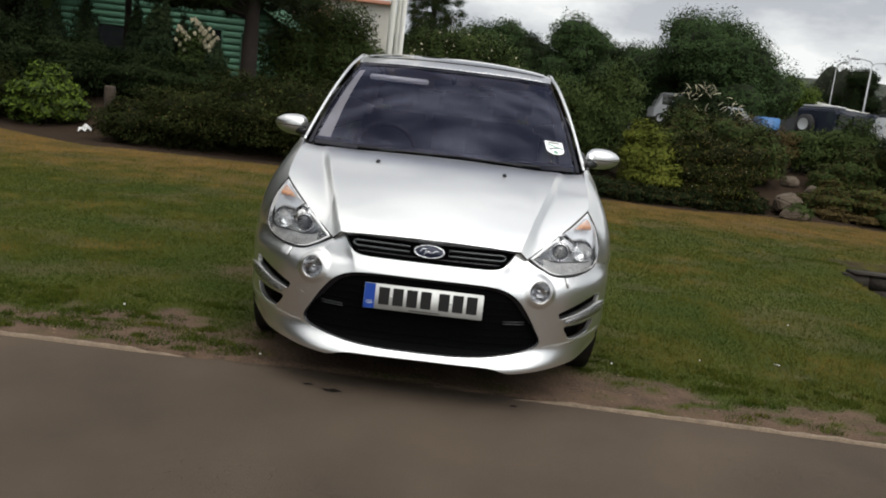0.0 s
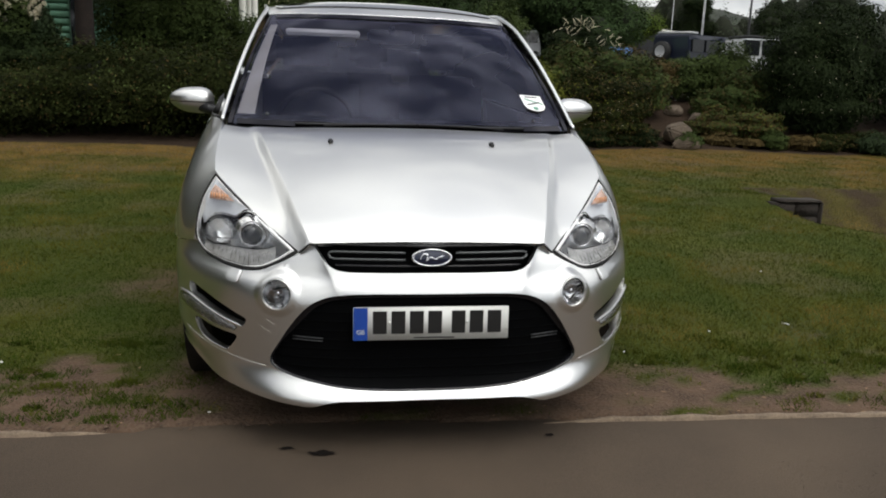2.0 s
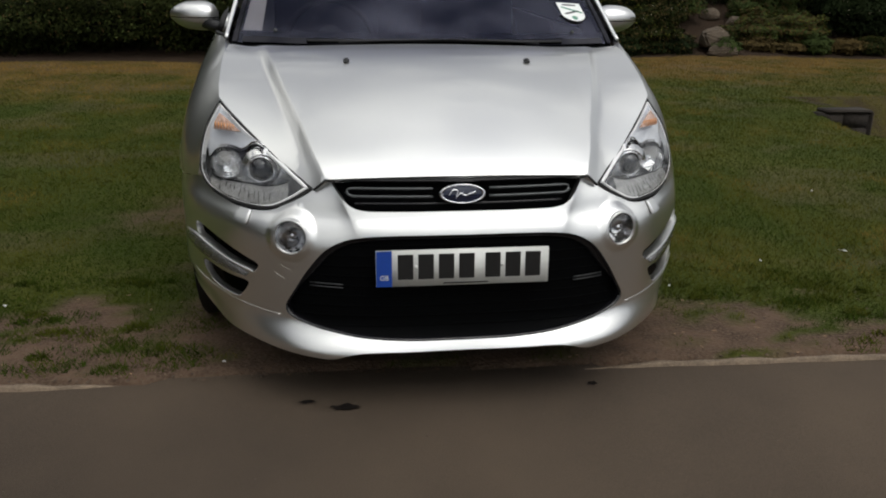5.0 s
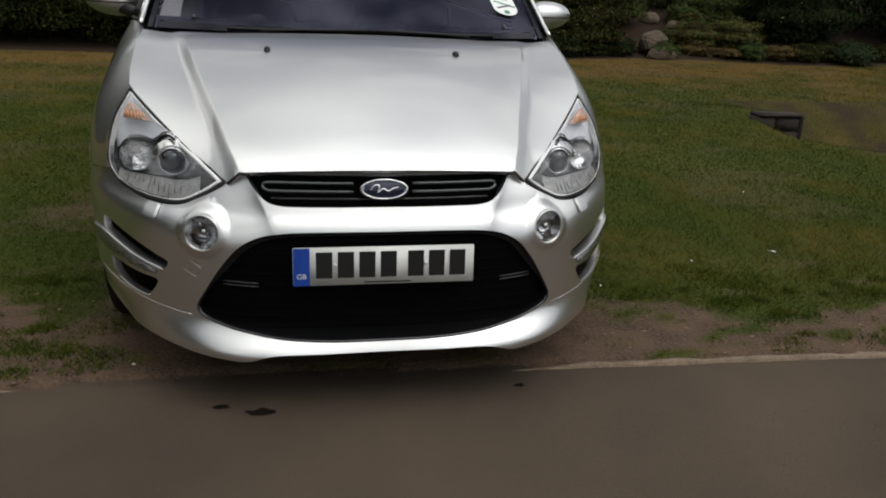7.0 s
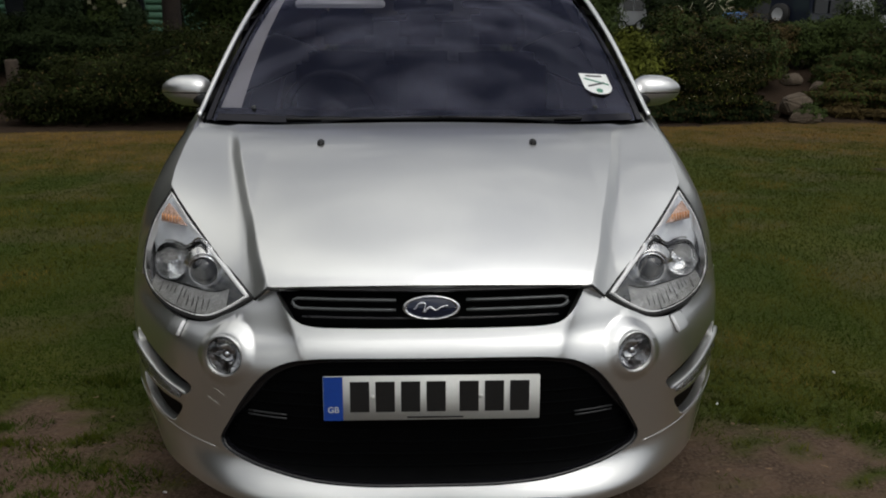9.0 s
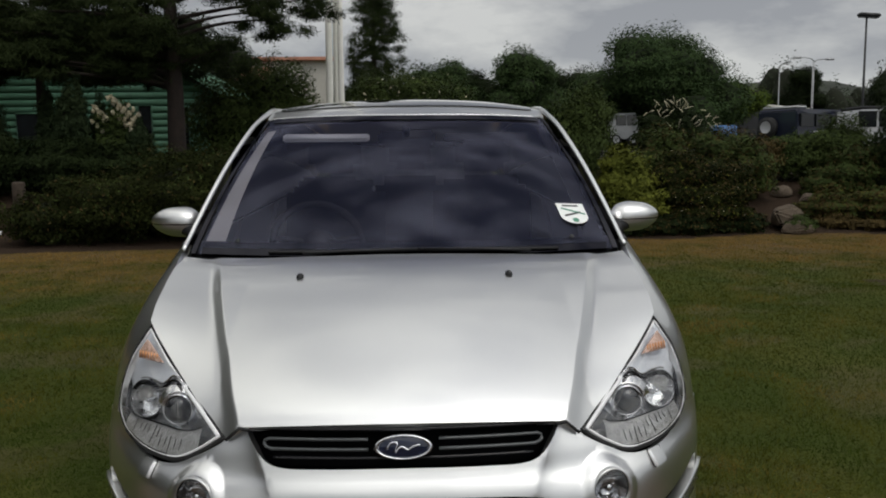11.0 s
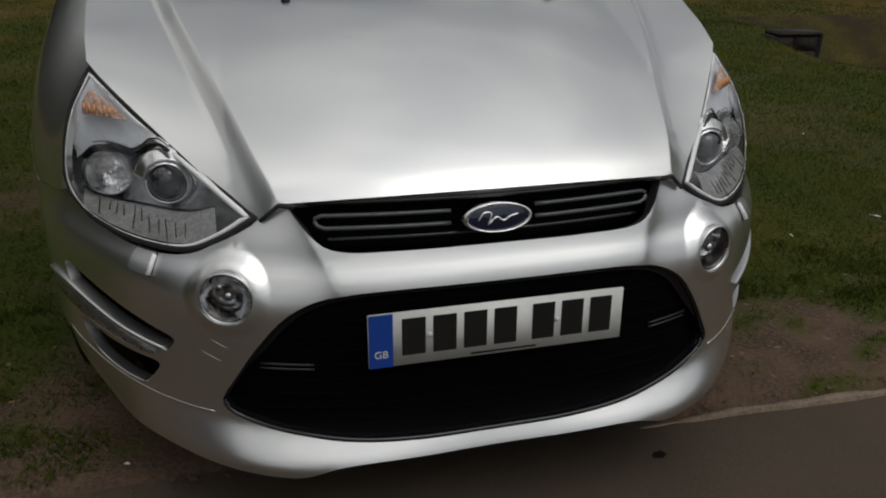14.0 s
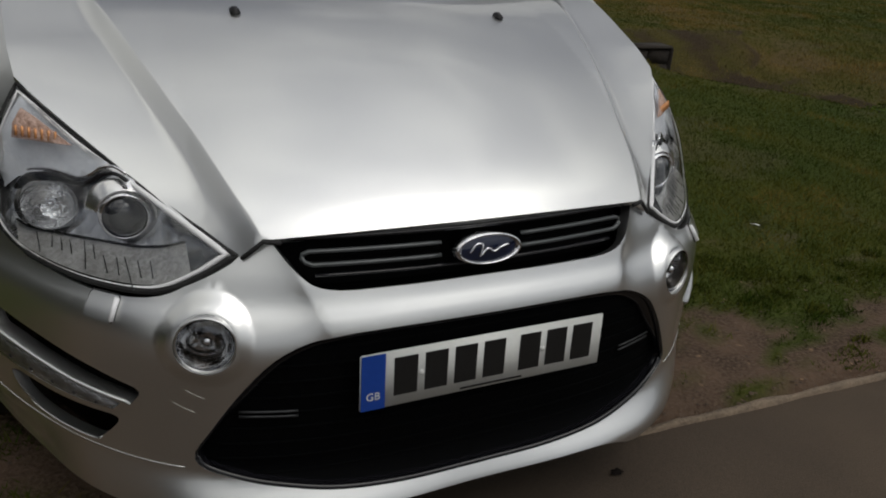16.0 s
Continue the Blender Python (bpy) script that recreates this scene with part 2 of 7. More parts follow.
def panel(name, surface, outer, holes, step, mat, parent, depth=0.02, label="", inward=None, lines=()):
    """A pressed panel: the surface (a function of two numbers) trimmed to a loop, with its edges turned inwards by depth.
    Its shading follows the surface's own normals."""
    pts, tris, rings = trimmed(outer, holes, step, lines)
    place, normal = [], []
    hint = Vector(inward)
    e = 6e-4
    for a, b in pts:
        p = Vector(surface(a, b))
        n = (Vector(surface(a + e, b)) - Vector(surface(a - e, b))).cross(Vector(surface(a, b + e)) - Vector(surface(a, b - e)))
        n = n.normalized() if n.length > 0 else -hint
        place.append(p)
        normal.append(-n if n.dot(hint) > 0 else n)
    faces = []
    for t in tris:
        p, q, r = [place[i] for i in t]
        n = (q - p).cross(r - p)
        faces.append(t if n.dot(normal[t[0]] + normal[t[1]] + normal[t[2]]) > 0 else t[::-1])
    if depth:
        for ring in rings:
            base, m = len(place), len(ring)
            for k, i in enumerate(ring):
                along = place[ring[(k + 1) % m]] - place[ring[k - 1]]
                side = along.cross(normal[i])
                side = side.normalized() if side.length > 0 else normal[i]
                place += [place[i].copy(), place[i] - normal[i] * depth]
                normal += [side, side]
            for k in range(m):
                f = (base + 2 * k, base + 2 * ((k + 1) % m), base + 2 * ((k + 1) % m) + 1, base + 2 * k + 1)
                n = (place[f[1]] - place[f[0]]).cross(place[f[3]] - place[f[0]])
                faces.append(f if n.dot(normal[f[0]]) > 0 else f[::-1])
    ob = mesh_ob(name, place, faces, mat, parent, label)
    ob.data.normals_split_custom_set_from_vertices([tuple(n) for n in normal])
    return ob


def skin(name, outline, mat, parent, step, bulge=0.0, thickness=0.0, label="", axes=None, shift=(0, 0, 0), shrink=1.0):
    """A soft sheet stretched over a closed outline in space, bulged along its normal."""
    o = np.array([list(q) for q in outline], float)
    c = o.mean(0)
    if shrink != 1.0:
        o = c + (o - c) * shrink
    o = o + np.array(shift)
    c = o.mean(0)
    nrm = np.zeros(3)
    for a, b in zip(o - c, np.roll(o, -1, axis=0) - c):
        nrm += np.cross(a, b)
    nrm /= np.linalg.norm(nrm)
    if nrm[1] > 0.0:
        nrm = -nrm
    ref = np.array((0.0, 0, 1)) if abs(nrm[2]) < 0.9 else np.array((0.0, 1, 0))
    u = np.cross(ref, nrm)
    u /= np.linalg.norm(u)
    v = np.cross(nrm, u)
    flat = np.stack([(o - c) @ u, (o - c) @ v], 1)
    dep = (o - c) @ nrm
    pts, tris, rings = trimmed(flat, [], step)
    ring = rings[0]
    d = np.zeros(len(pts))
    rp = pts[ring]
    seg = np.array([((flat - q) ** 2).sum(1).argsort()[:2] for q in rp])
    for k, i in enumerate(ring):
        a, b = seg[k]
        da, db = np.linalg.norm(flat[a] - pts[i]), np.linalg.norm(flat[b] - pts[i])
        d[i] = (dep[a] * db + dep[b] * da) / max(da + db, 1e-9)
    nb = [set() for _ in pts]
    for t in tris:
        for i in range(3):
            nb[t[i]].update((t[i - 1], t[i - 2]))
    fixed, free = set(ring), [i for i in range(len(pts)) if i not in set(ring) and nb[i]]
    lift = np.zeros(len(pts))
    for _ in range(160):
        for i in free:
            js = list(nb[i])
            d[i] = d[js].mean()
            lift[i] = lift[js].mean() + step * step
    if lift.max() > 0:
        lift = np.sqrt(lift / lift.max())
    d += bulge * lift
    place = [c + u * p[0] + v * p[1] + nrm * k for p, k in zip(pts, d)]
    faces = list(tris)
    if thickness:
        m, base = len(ring), len(place)
        for i in ring:
            place += [place[i], place[i] - nrm * thickness]
        faces += [(base + 2 * i, base + 2 * ((i + 1) % m), base + 2 * ((i + 1) % m) + 1, base + 2 * i + 1) for i in range(m)]
    bm = bmesh.new()
    vs = [bm.verts.new(q) for q in place]
    for f in faces:
        try:
            bm.faces.new([vs[i] for i in f])
        except ValueError:
            pass
    bmesh.ops.recalc_face_normals(bm, faces=bm.faces)
    return part(name, bm, mat, parent, label)


def sweep(points, radius, sides=8, closed=False, flat=1.0, taper=None):
    """A bmesh tube along points; flat squeezes it upwards, taper gives a radius factor along it."""
    bm = bmesh.new()
    pts = [Vector(p) for p in points]
    n = len(pts)
    rings = []
    for i, p in enumerate(pts):
        a, b = pts[(i - 1) % n if closed else max(i - 1, 0)], pts[(i + 1) % n if closed else min(i + 1, n - 1)]
        t = (b - a).normalized()
        s = t.cross(Vector((0, 0, 1)))
        s = s.normalized() if s.length > 0.05 else t.cross(Vector((0, 1, 0))).normalized()
        w = s.cross(t)
        r = radius * (taper(i / max(n - 1, 1)) if taper else 1)
        rings.append([bm.verts.new(p + s * r * math.cos(2 * math.pi * k / sides) + w * r * flat * math.sin(2 * math.pi * k / sides)) for k in range(sides)])
    for i in range(n if closed else n - 1):
        a, b = rings[i], rings[(i + 1) % n]
        for k in range(sides):
            bm.faces.new((a[k], a[(k + 1) % sides], b[(k + 1) % sides], b[k]))
    if not closed:
        bm.faces.new(rings[0][::-1])
        bm.faces.new(rings[-1])
    bmesh.ops.recalc_face_normals(bm, faces=bm.faces)
    return bm


def lathe(profile, m, sides=32):
    """A bmesh turned round the local z axis from (radius, height) pairs, placed by m."""
    bm = bmesh.new()
    rings = [[bm.verts.new(m @ Vector((r * math.cos(2 * math.pi * k / sides), r * math.sin(2 * math.pi * k / sides), h))) for k in range(sides)] if r > 1e-6 else [bm.verts.new(m @ Vector((0, 0, h)))] for r, h in profile]
    for a, b in zip(rings, rings[1:]):
        for k in range(sides):
            j = (k + 1) % sides
            f = [a[k % len(a)], a[j % len(a)], b[j % len(b)], b[k % len(b)]]
            f = list(dict.fromkeys(f))
            if len(f) > 2:
                bm.faces.new(f)
    bmesh.ops.recalc_face_normals(bm, faces=bm.faces)
    return bm


def block(x0, x1, y0, y1, z0, z1, bevel=0.0, m=None):
    bm = bmesh.new()
    bmesh.ops.create_cube(bm, size=1.0)
    for v in bm.verts:
        v.co = Vector(((x0 + x1) / 2 + v.co.x * (x1 - x0), (y0 + y1) / 2 + v.co.y * (y1 - y0), (z0 + z1) / 2 + v.co.z * (z1 - z0)))
    if bevel:
        bmesh.ops.bevel(bm, geom=bm.edges[:], offset=bevel, segments=2, affect="EDGES")
    if m is not None:
        bm.transform(m)
    return bm


def mirrored(loop):
    """A closed loop from its right half, given from top middle to bottom middle."""
    r = [tuple(q) for q in loop]
    return r + [(-a, b) for a, b in reversed(r) if abs(a) > 1e-6]

# ---- ground ----
def kerb_y(x):
    """Where the tarmac ends."""
    return 0.195 - 0.030 * x - 0.004 * x * x if abs(x) < 6 else 0.05 - 0.03 * x


DITCH_EDGE = ((1.6, 6.3), (2.3, 5.45), (2.8, 5.12), (3.35, 4.86), (3.6, 4.60), (3.85, 4.38), (4.1, 4.22), (4.5, 4.24), (4.9, 4.27), (6.6, 4.6))


def past_edge(x, y):
    """Metres beyond the lawn's edge into the drain."""
    return x - float(np.interp(y, [q[0] for q in DITCH_EDGE], [q[1] for q in DITCH_EDGE]))


def in_drain(x, y):
    """The dark earth and thin rank grass of the drain, its shade put into the earth's colour."""
    return x > 4.1 and 2.2 < y < 6.2 and 0.09 < past_edge(x, y) < 2.3 + 0.5 * noise.noise(Vector((x * 2, y * 2, 90.0)))


def ditch(x, y):
    """How far the ground sinks into the drain beside the lawn."""
    if x < 4.1 or y > 6.6 or y < 1.8:
        return 0.0
    ease = lambda q: (lambda r: r * r * (3 - 2 * r))(max(0.0, min(1.0, q)))
    far = (4.93 - y) / 0.06 if x < 4.80 else (6.3 - y) / 1.3
    e = past_edge(x, y)
    return (0.42 - 0.22 * ease((3.6 - y) / 1.4)) * ease(e / 0.14) * ease(far) * (1 - 0.7 * ease((x - 5.6) / 2.6))


def bed_y(x):
    """Where the lawn meets the planted bank."""
    return 10.25 - 0.75 * max(0.0, min(1.0, (1.5 - x) / 3.0)) + 0.45 * max(0.0, -5.8 - x) + 0.14 * math.sin(x * 1.3)


def ground_z(x, y):
    z = 0.014 * max(0.0, min(y, 10) - 2.2)
    if y > 9.6:
        t = max(0.0, min(1.0, (y - 9.9 - 0.45 * max(0.0, min(6.0, -5.2 - x))) / 3.4))
        z += 0.85 * t * t * (3 - 2 * t)
    z += 0.028 * max(0.0, min(34.0, y - 18.0)) * max(0.0, min(1.0, (x - 6.0) / 4.0))      # the car park climbs away from the bank
    z += 0.012 * noise.noise(Vector((x * 0.9, y * 0.9, 3.1))) * min(1.0, max(0.0, y - 0.3))
    z += 0.07 * math.exp(-((x - 4.35) / 0.55) ** 2 - ((y - 5.25) / 0.5) ** 2)
    return z - ditch(x, y)


def grass_cover(x, y):
    """0 bare earth, 1 full turf."""
    if y > bed_y(x) - 0.12:
        return 0.0
    if in_drain(x, y):
        return max(0.1, min(0.8, 0.42 + 0.9 * noise.fractal(Vector((x * 2.2, y * 2.6, 5.0)), 0.8, 2.1, 3)))
    d = y - kerb_y(x)
    ease = lambda q: (lambda r: r * r * (3 - 2 * r))(max(0.0, min(1.0, q)))
    wob = noise.fractal(Vector((x * 1.7, y * 2.1, 0.3)), 0.7, 2.2, 4)
    ragged = noise.noise(Vector((x * 6.0, y * 7.5, 7.7))) + 0.6 * noise.noise(Vector((x * 15, y * 18, 2.7)))
    belt = 0.40 if x > 0.9 else 0.44
    belt += 0.36 * math.exp(-((x + 1.45) / 0.34) ** 2)                     # trodden bare beside the car
    c = ease((d - belt - 0.22 * wob - 0.16 * ragged) / 0.16 + 0.5)
    if d > 0.07:                                                           # clumps left standing on the earth, and bare gaps behind them
        c = max(c, 0.95 * ease((noise.noise(Vector((x * 4.1, y * 8.5, 51.0))) + 0.4 * ragged - 0.16) / 0.16))
    c *= 1 - 0.85 * ease((noise.noise(Vector((x * 3.4, y * 6.5, 77.0))) + 0.35 * ragged - 0.26) / 0.2) * max(0.0, 1 - d / 1.5)
    c *= 1 - 0.55 * ease(1.6 - math.hypot((x + 1.22) / 0.20, (y - 2.25) / 0.30) + 0.7 * ragged)
    if abs(x) < 0.95 and d < 4.6:
        c = min(c, 0.35 + wob)
    thin = noise.fractal(Vector((x * 0.9, y * 1.5, 17.0)), 0.8, 2.1, 4)      # thatch shows through in places
    return max(0.0, min(1.0, c - 0.28 * ease((thin - 0.12) / 0.35)))


def dryness(x, y):
    """0 green, 1 parched straw."""
    d = (y - 6.6 + 1.0 * max(0.0, min(1.0, (-x - 0.8) / 2.5))) / 2.6 + 0.5 * noise.fractal(Vector((x * 0.5, y * 0.8, 11.0)), 0.8, 2.1, 3)
    if x > 4.2:
        d = max(d, min(1.0, (x - 4.2) / 1.6) * min(1.0, max(0.0, (y - 3.2) / 0.8)) * (0.42 + 0.6 * noise.noise(Vector((x * 0.8, y * 0.9, 40.0)))))
    if x > 4.1 and 2.0 < y < 6.4 and past_edge(x, y) > 0.3:              # the far bank is rank and brown, greener towards the road
        d = max(d, 0.40 + 0.35 * noise.noise(Vector((x * 1.3, y * 1.3, 44.0))) if y > 3.5 + 0.25 * (x - 5.0) else 0.0)
    d *= 1 - 0.8 * max(0.0, min(1.0, (x - 7.5) / 2.5))
    return max(0.0, min(1.0, d))


def shaded_mesh(name, xs, ys, zf, mat):
    """A terrain sheet with its turf cover as an attribute."""
    nx, ny = len(xs), len(ys)
    v = [(x, y, zf(x, y)) for y in ys for x in xs]
    f = [(j * nx + i, j * nx + i + 1, (j + 1) * nx + i + 1, (j + 1) * nx + i) for j in range(ny - 1) for i in range(nx - 1)]
    ob = mesh_ob(name, v, f, mat)
    at = ob.data.attributes.new("turf", "FLOAT", "POINT")
    at.data.foreach_set("value", [grass_cover(x, y) if y < 18 else 1.0 for x, y, _ in v])
    at = ob.data.attributes.new("bed_shade", "FLOAT", "POINT")
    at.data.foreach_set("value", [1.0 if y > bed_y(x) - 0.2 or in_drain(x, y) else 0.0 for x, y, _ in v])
    at = ob.data.attributes.new("dry", "FLOAT", "POINT")
    at.data.foreach_set("value", [dryness(x, y) if y < 18 else 0.3 for x, y, _ in v])
    return ob


def turf_material():
    m = bpy.data.materials.new("turf_and_earth")
    m.use_nodes = True
    n, l = m.node_tree.nodes, m.node_tree.links
    b = n["Principled BSDF"]
    b.inputs["Roughness"].default_value, b.inputs["Specular IOR Level"].default_value = 0.95, 0.15
    co = n.new("ShaderNodeTexCoord")

    def noi(scale, detail=4):
        t = n.new("ShaderNodeTexNoise")
        t.inputs["Scale"].default_value, t.inputs["Detail"].default_value = scale, detail
        l.new(co.outputs["Object"], t.inputs["Vector"])
        return t.outputs["Fac"]

    def blend(fac, a, c):
        x = n.new("ShaderNodeMix")
        x.data_type = "RGBA"
        l.new(fac, x.inputs["Factor"])
        for s, val in (("A", a), ("B", c)):
            if isinstance(val, tuple):
                x.inputs[s].default_value = (*val, 1)
            else:
                l.new(val, x.inputs[s])
        return x.outputs["Result"]

    def sharpen(fac, lo, hi):
        r = n.new("ShaderNodeMapRange")
        r.inputs["From Min"].default_value, r.inputs["From Max"].default_value = lo, hi
        l.new(fac, r.inputs["Value"])
        return r.outputs["Result"]

    earth = blend(sharpen(noi(7), 0.35, 0.65), (0.060, 0.039, 0.026), (0.115, 0.074, 0.049))
    earth = blend(sharpen(noi(90, 2), 0.4, 0.7), earth, (0.120, 0.084, 0.060))
    grass = blend(sharpen(noi(1.3), 0.38, 0.62), (0.040, 0.057, 0.008), (0.072, 0.074, 0.012))
    grass = blend(sharpen(noi(60, 3), 0.35, 0.7), grass, (0.036, 0.050, 0.007))
    dry = n.new("ShaderNodeAttribute")
    dry.attribute_name = "dry"
    straw = blend(sharpen(noi(3.0), 0.35, 0.65), (0.085, 0.056, 0.018), (0.125, 0.083, 0.028))
    grass = blend(dry.outputs["Fac"], grass, straw)
    at = n.new("ShaderNodeAttribute")
    at.attribute_name = "turf"
    bed_shade = n.new("ShaderNodeAttribute")
    bed_shade.attribute_name = "bed_shade"
    # dark soil of bank and drain, with the shade under hedge and lip painted in
    earth = blend(bed_shade.outputs["Fac"], earth, (0.034, 0.022, 0.014))
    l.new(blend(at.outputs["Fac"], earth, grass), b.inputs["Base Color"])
    bp = n.new("ShaderNodeBump")
    bp.inputs["Strength"].default_value, bp.inputs["Distance"].default_value = 0.7, 0.02
    l.new(noi(45, 5), bp.inputs["Height"])
    l.new(bp.outputs["Normal"], b.inputs["Normal"])
    return m


TURF = turf_material()
ASPHALT = material("tarmac", (0.066, 0.052, 0.041), 0.9, 0, 0.34, 1.2, 330.0, 0.6, spec=0.2, warm=(0.094, 0.070, 0.049))
EDGING = material("edging_concrete", (0.20, 0.150, 0.104), 0.9, 0, 0.45, 14, 120, 0.5)

gx = np.concatenate([np.linspace(-900, -60, 12), np.linspace(-50, -9, 28), np.linspace(-8.6, 4.1, 150), np.linspace(4.14, 5.6, 38), np.linspace(5.7, 10.6, 56), np.linspace(11, 60, 30), np.linspace(75, 900, 12)])
gy = np.concatenate([np.linspace(-900, -40, 8), np.linspace(-30, -0.6, 10), np.linspace(-0.2, 3.0, 60), np.linspace(3.05, 6.6, 72), np.linspace(6.75, 14, 54), np.linspace(15, 60, 40), np.linspace(70, 900, 24)])
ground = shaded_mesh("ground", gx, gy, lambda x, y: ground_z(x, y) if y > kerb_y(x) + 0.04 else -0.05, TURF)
tagged(ground, "rough mown lawn with worn brown earth along the road", "lawn", kind="structure")

rx = np.concatenate([np.linspace(-60, -8, 12), np.linspace(-7.5, 8, 180), np.linspace(9, 60, 12)])
ry_steps = [0.0, -0.03, -0.08, -0.2, -0.5, -1, -2, -4, -7, -11]
road_v, road_f = [], []
for x in rx:
    jag = 0.012 * noise.noise(Vector((x * 9, 0, 1)))
    covered = 0.05 if -1.0 < x < 0.5 else 0.0
    for k, s in enumerate(ry_steps):
        road_v.append((x, kerb_y(x) + s + (jag + covered * 1.5 if k == 0 else 0), (-0.012 if k == 0 and covered else 0.0) + 0.003 * noise.noise(Vector((x, s, 5)))))
k = len(ry_steps)
road_f = [(i * k + j, i * k + j + 1, (i + 1) * k + j + 1, (i + 1) * k + j) for i in range(len(rx) - 1) for j in range(k - 1)]
road = mesh_ob("road", road_v, road_f, ASPHALT)
tagged(road, "worn grey-brown tarmac path with oily spots", "road", kind="structure")


def edging(name, x0, x1, seed):
    """A thin broken concrete edging along the tarmac."""
    rng = random.Random(seed)
    bm = bmesh.new()
    prev = None
    nseg = int((x1 - x0) / 0.035)
    for i in range(nseg + 1):
        x = x0 + (x1 - x0) * i / nseg
        wv = 0.0075 + 0.007 * noise.noise(Vector((x * 7, seed, 0))) + 0.004 * rng.random()
        end = min(1.0, (min(i, nseg - i) + 0.3) * 0.035 / 0.30)              # it dips under the dirt at its ends
        wv *= 0.35 + 0.65 * end
        y = kerb_y(x) + 0.006 * noise.noise(Vector((x * 5, 9, seed)))
        top = (0.016 + 0.009 * noise.noise(Vector((x * 9, 2, seed)))) * end - 0.004 * (1 - end)
        ring = [bm.verts.new((x, y - wv, -0.03)), bm.verts.new((x, y - wv * 0.9, top * 0.8)), bm.verts.new((x, y + wv * 0.9, top)), bm.verts.new((x, y + wv, -0.03))]
        if prev:
            for k in range(3):
                bm.faces.new((prev[k], prev[k + 1], ring[k + 1], ring[k]))
        prev = ring
    bmesh.ops.recalc_face_normals(bm, faces=bm.faces)
    return tagged(part(name, bm, EDGING), "thin pale concrete edging strip, chipped and soiled", "kerb", kind="structure")


edging("kerb", -9.0, -1.06, 1)
edging("kerb", 0.46, 9.0, 2)

# ---- the silver car ----
MESH_BLACK = material("mesh_black", (0.0020, 0.0022, 0.0025), 0.6, 0, 0.3, 60, 300, 0.1, spec=0.04)
STRIP = material("smoked_clear_strip", (0.30, 0.30, 0.31), 0.16, 0.8, 0.7, 55, 220, 0.5, coat=1.0)
ROOF_GLASS = material("roof_glass", (0.012, 0.012, 0.014), 0.06, 0, 0.2, 4, 30, coat=1.0)
GRILLE_BAR = material("grille_satin", (0.085, 0.092, 0.095), 0.25, 0.3, 0.1, 12, 90)
DULL = material("dull_grey", (0.05, 0.052, 0.055), 0.35, 0.4, 0.1, 12, 90)
car = empty("car", pose(0, 2.3, 0), "silver five-door family car parked on the lawn edge", "car")
car_inv = pose(0, -2.3, 0)


def own(ob):
    """Built in world places; keep them under the car's base."""
    ob.matrix_parent_inverse = car_inv
    return ob


# bumper: an outline in plan, set back or forward by a profile over the height
plan = spline([(-0.15, 0.006), (0, 0.005), (0.15, 0.006), (0.3, 0.016), (0.42, 0.040), (0.52, 0.076), (0.61, 0.130), (0.70, 0.213), (0.787, 0.333), (0.852, 0.455), (0.900, 0.60), (0.934, 0.80), (0.948, 1.0)], 900)
plan = plan[plan[:, 0] >= 0]
plan_s = np.concatenate([[0], np.cumsum(np.linalg.norm(np.diff(plan, axis=0), axis=1))])
plan_t = np.gradient(plan, axis=0)
plan_t /= np.linalg.norm(plan_t, axis=1)[:, None]
bump_profile = curve((0.12, -0.02), (0.17, 0.0), (0.235, 0.002), (0.29, 0.0), (0.43, 0.0), (0.50, 0.0), (0.545, -0.005), (0.57, -0.014), (0.60, -0.033), (0.64, -0.052), (0.70, -0.088), (0.76, -0.13))
crease_line = curve((0, 0.262), (0.30, 0.268), (0.46, 0.278), (0.53, 0.286), (0.60, 0.290), (0.75, 0.301), (0.90, 0.312), (1.05, 0.325), (1.3, 0.34))


def edge_x(z):
    return 0.314 + (z - 0.56) * 0.54


def soft(t):
    t = max(0.0, min(1.0, t))
    return t * t * (3 - 2 * t)


def bumper_at(p, z, out=0.0):
    a = abs(p)
    x, y = np.interp(a, plan_s, plan[:, 0]), np.interp(a, plan_s, plan[:, 1])
    tx, ty = np.interp(a, plan_s, plan_t[:, 0]), np.interp(a, plan_s, plan_t[:, 1])
    o = float(bump_profile(z))
    o = o * (1 - 0.8 * soft((a - 0.95) / 0.25)) + out
    w = float(crease_line(a)) - z
    if w > 0:
        lip = soft(w / 0.085)
        o += (0.034 + 0.012 * soft(a / 0.35) - 0.040 * soft((a - 0.40) / 0.34) - 0.024 * soft((a - 0.70) / 0.25)) * lip
    # outside the edge that runs down from the grille corner the skin falls back
    if z > 0.50:
        e = x - edge_x(z)
        e = 0.5 * (e + math.sqrt(e * e + 0.003 ** 2))
        o -= 0.016 * (1 - math.exp(-e / 0.045)) * soft((z - 0.50) / 0.10) * (1 - soft((x - 0.52) / 0.16))
    # the fog lamp's pod stays upright where the skin leans back
    r = math.hypot(x - 0.508, z - 0.541)
    if r < 0.1:
        w = 1 - soft((r - 0.050) / 0.030)
        pod = 0.55 * (o - out) + 0.45 * (0.004 - 0.05 * (z - 0.541) + 0.1 * (x - 0.508)) + 0.005 + out
        o += (pod - o) * w
    return (math.copysign(1, p) * (x + ty * o), y - tx * o, z)


def p_for_x(x, z):
    lo, hi = 0.0, 1.5
    for _ in range(30):
        mid = (lo + hi) / 2
        if bumper_at(mid, z)[0] < x:
            lo = mid
        else:
            hi = mid
    return lo


def p_for_y(y, z):
    lo, hi = 0.0, 1.5
    for _ in range(30):
        mid = (lo + hi) / 2
        if bumper_at(mid, z)[1] < y:
            lo = mid
        else:
            hi = mid
    return lo


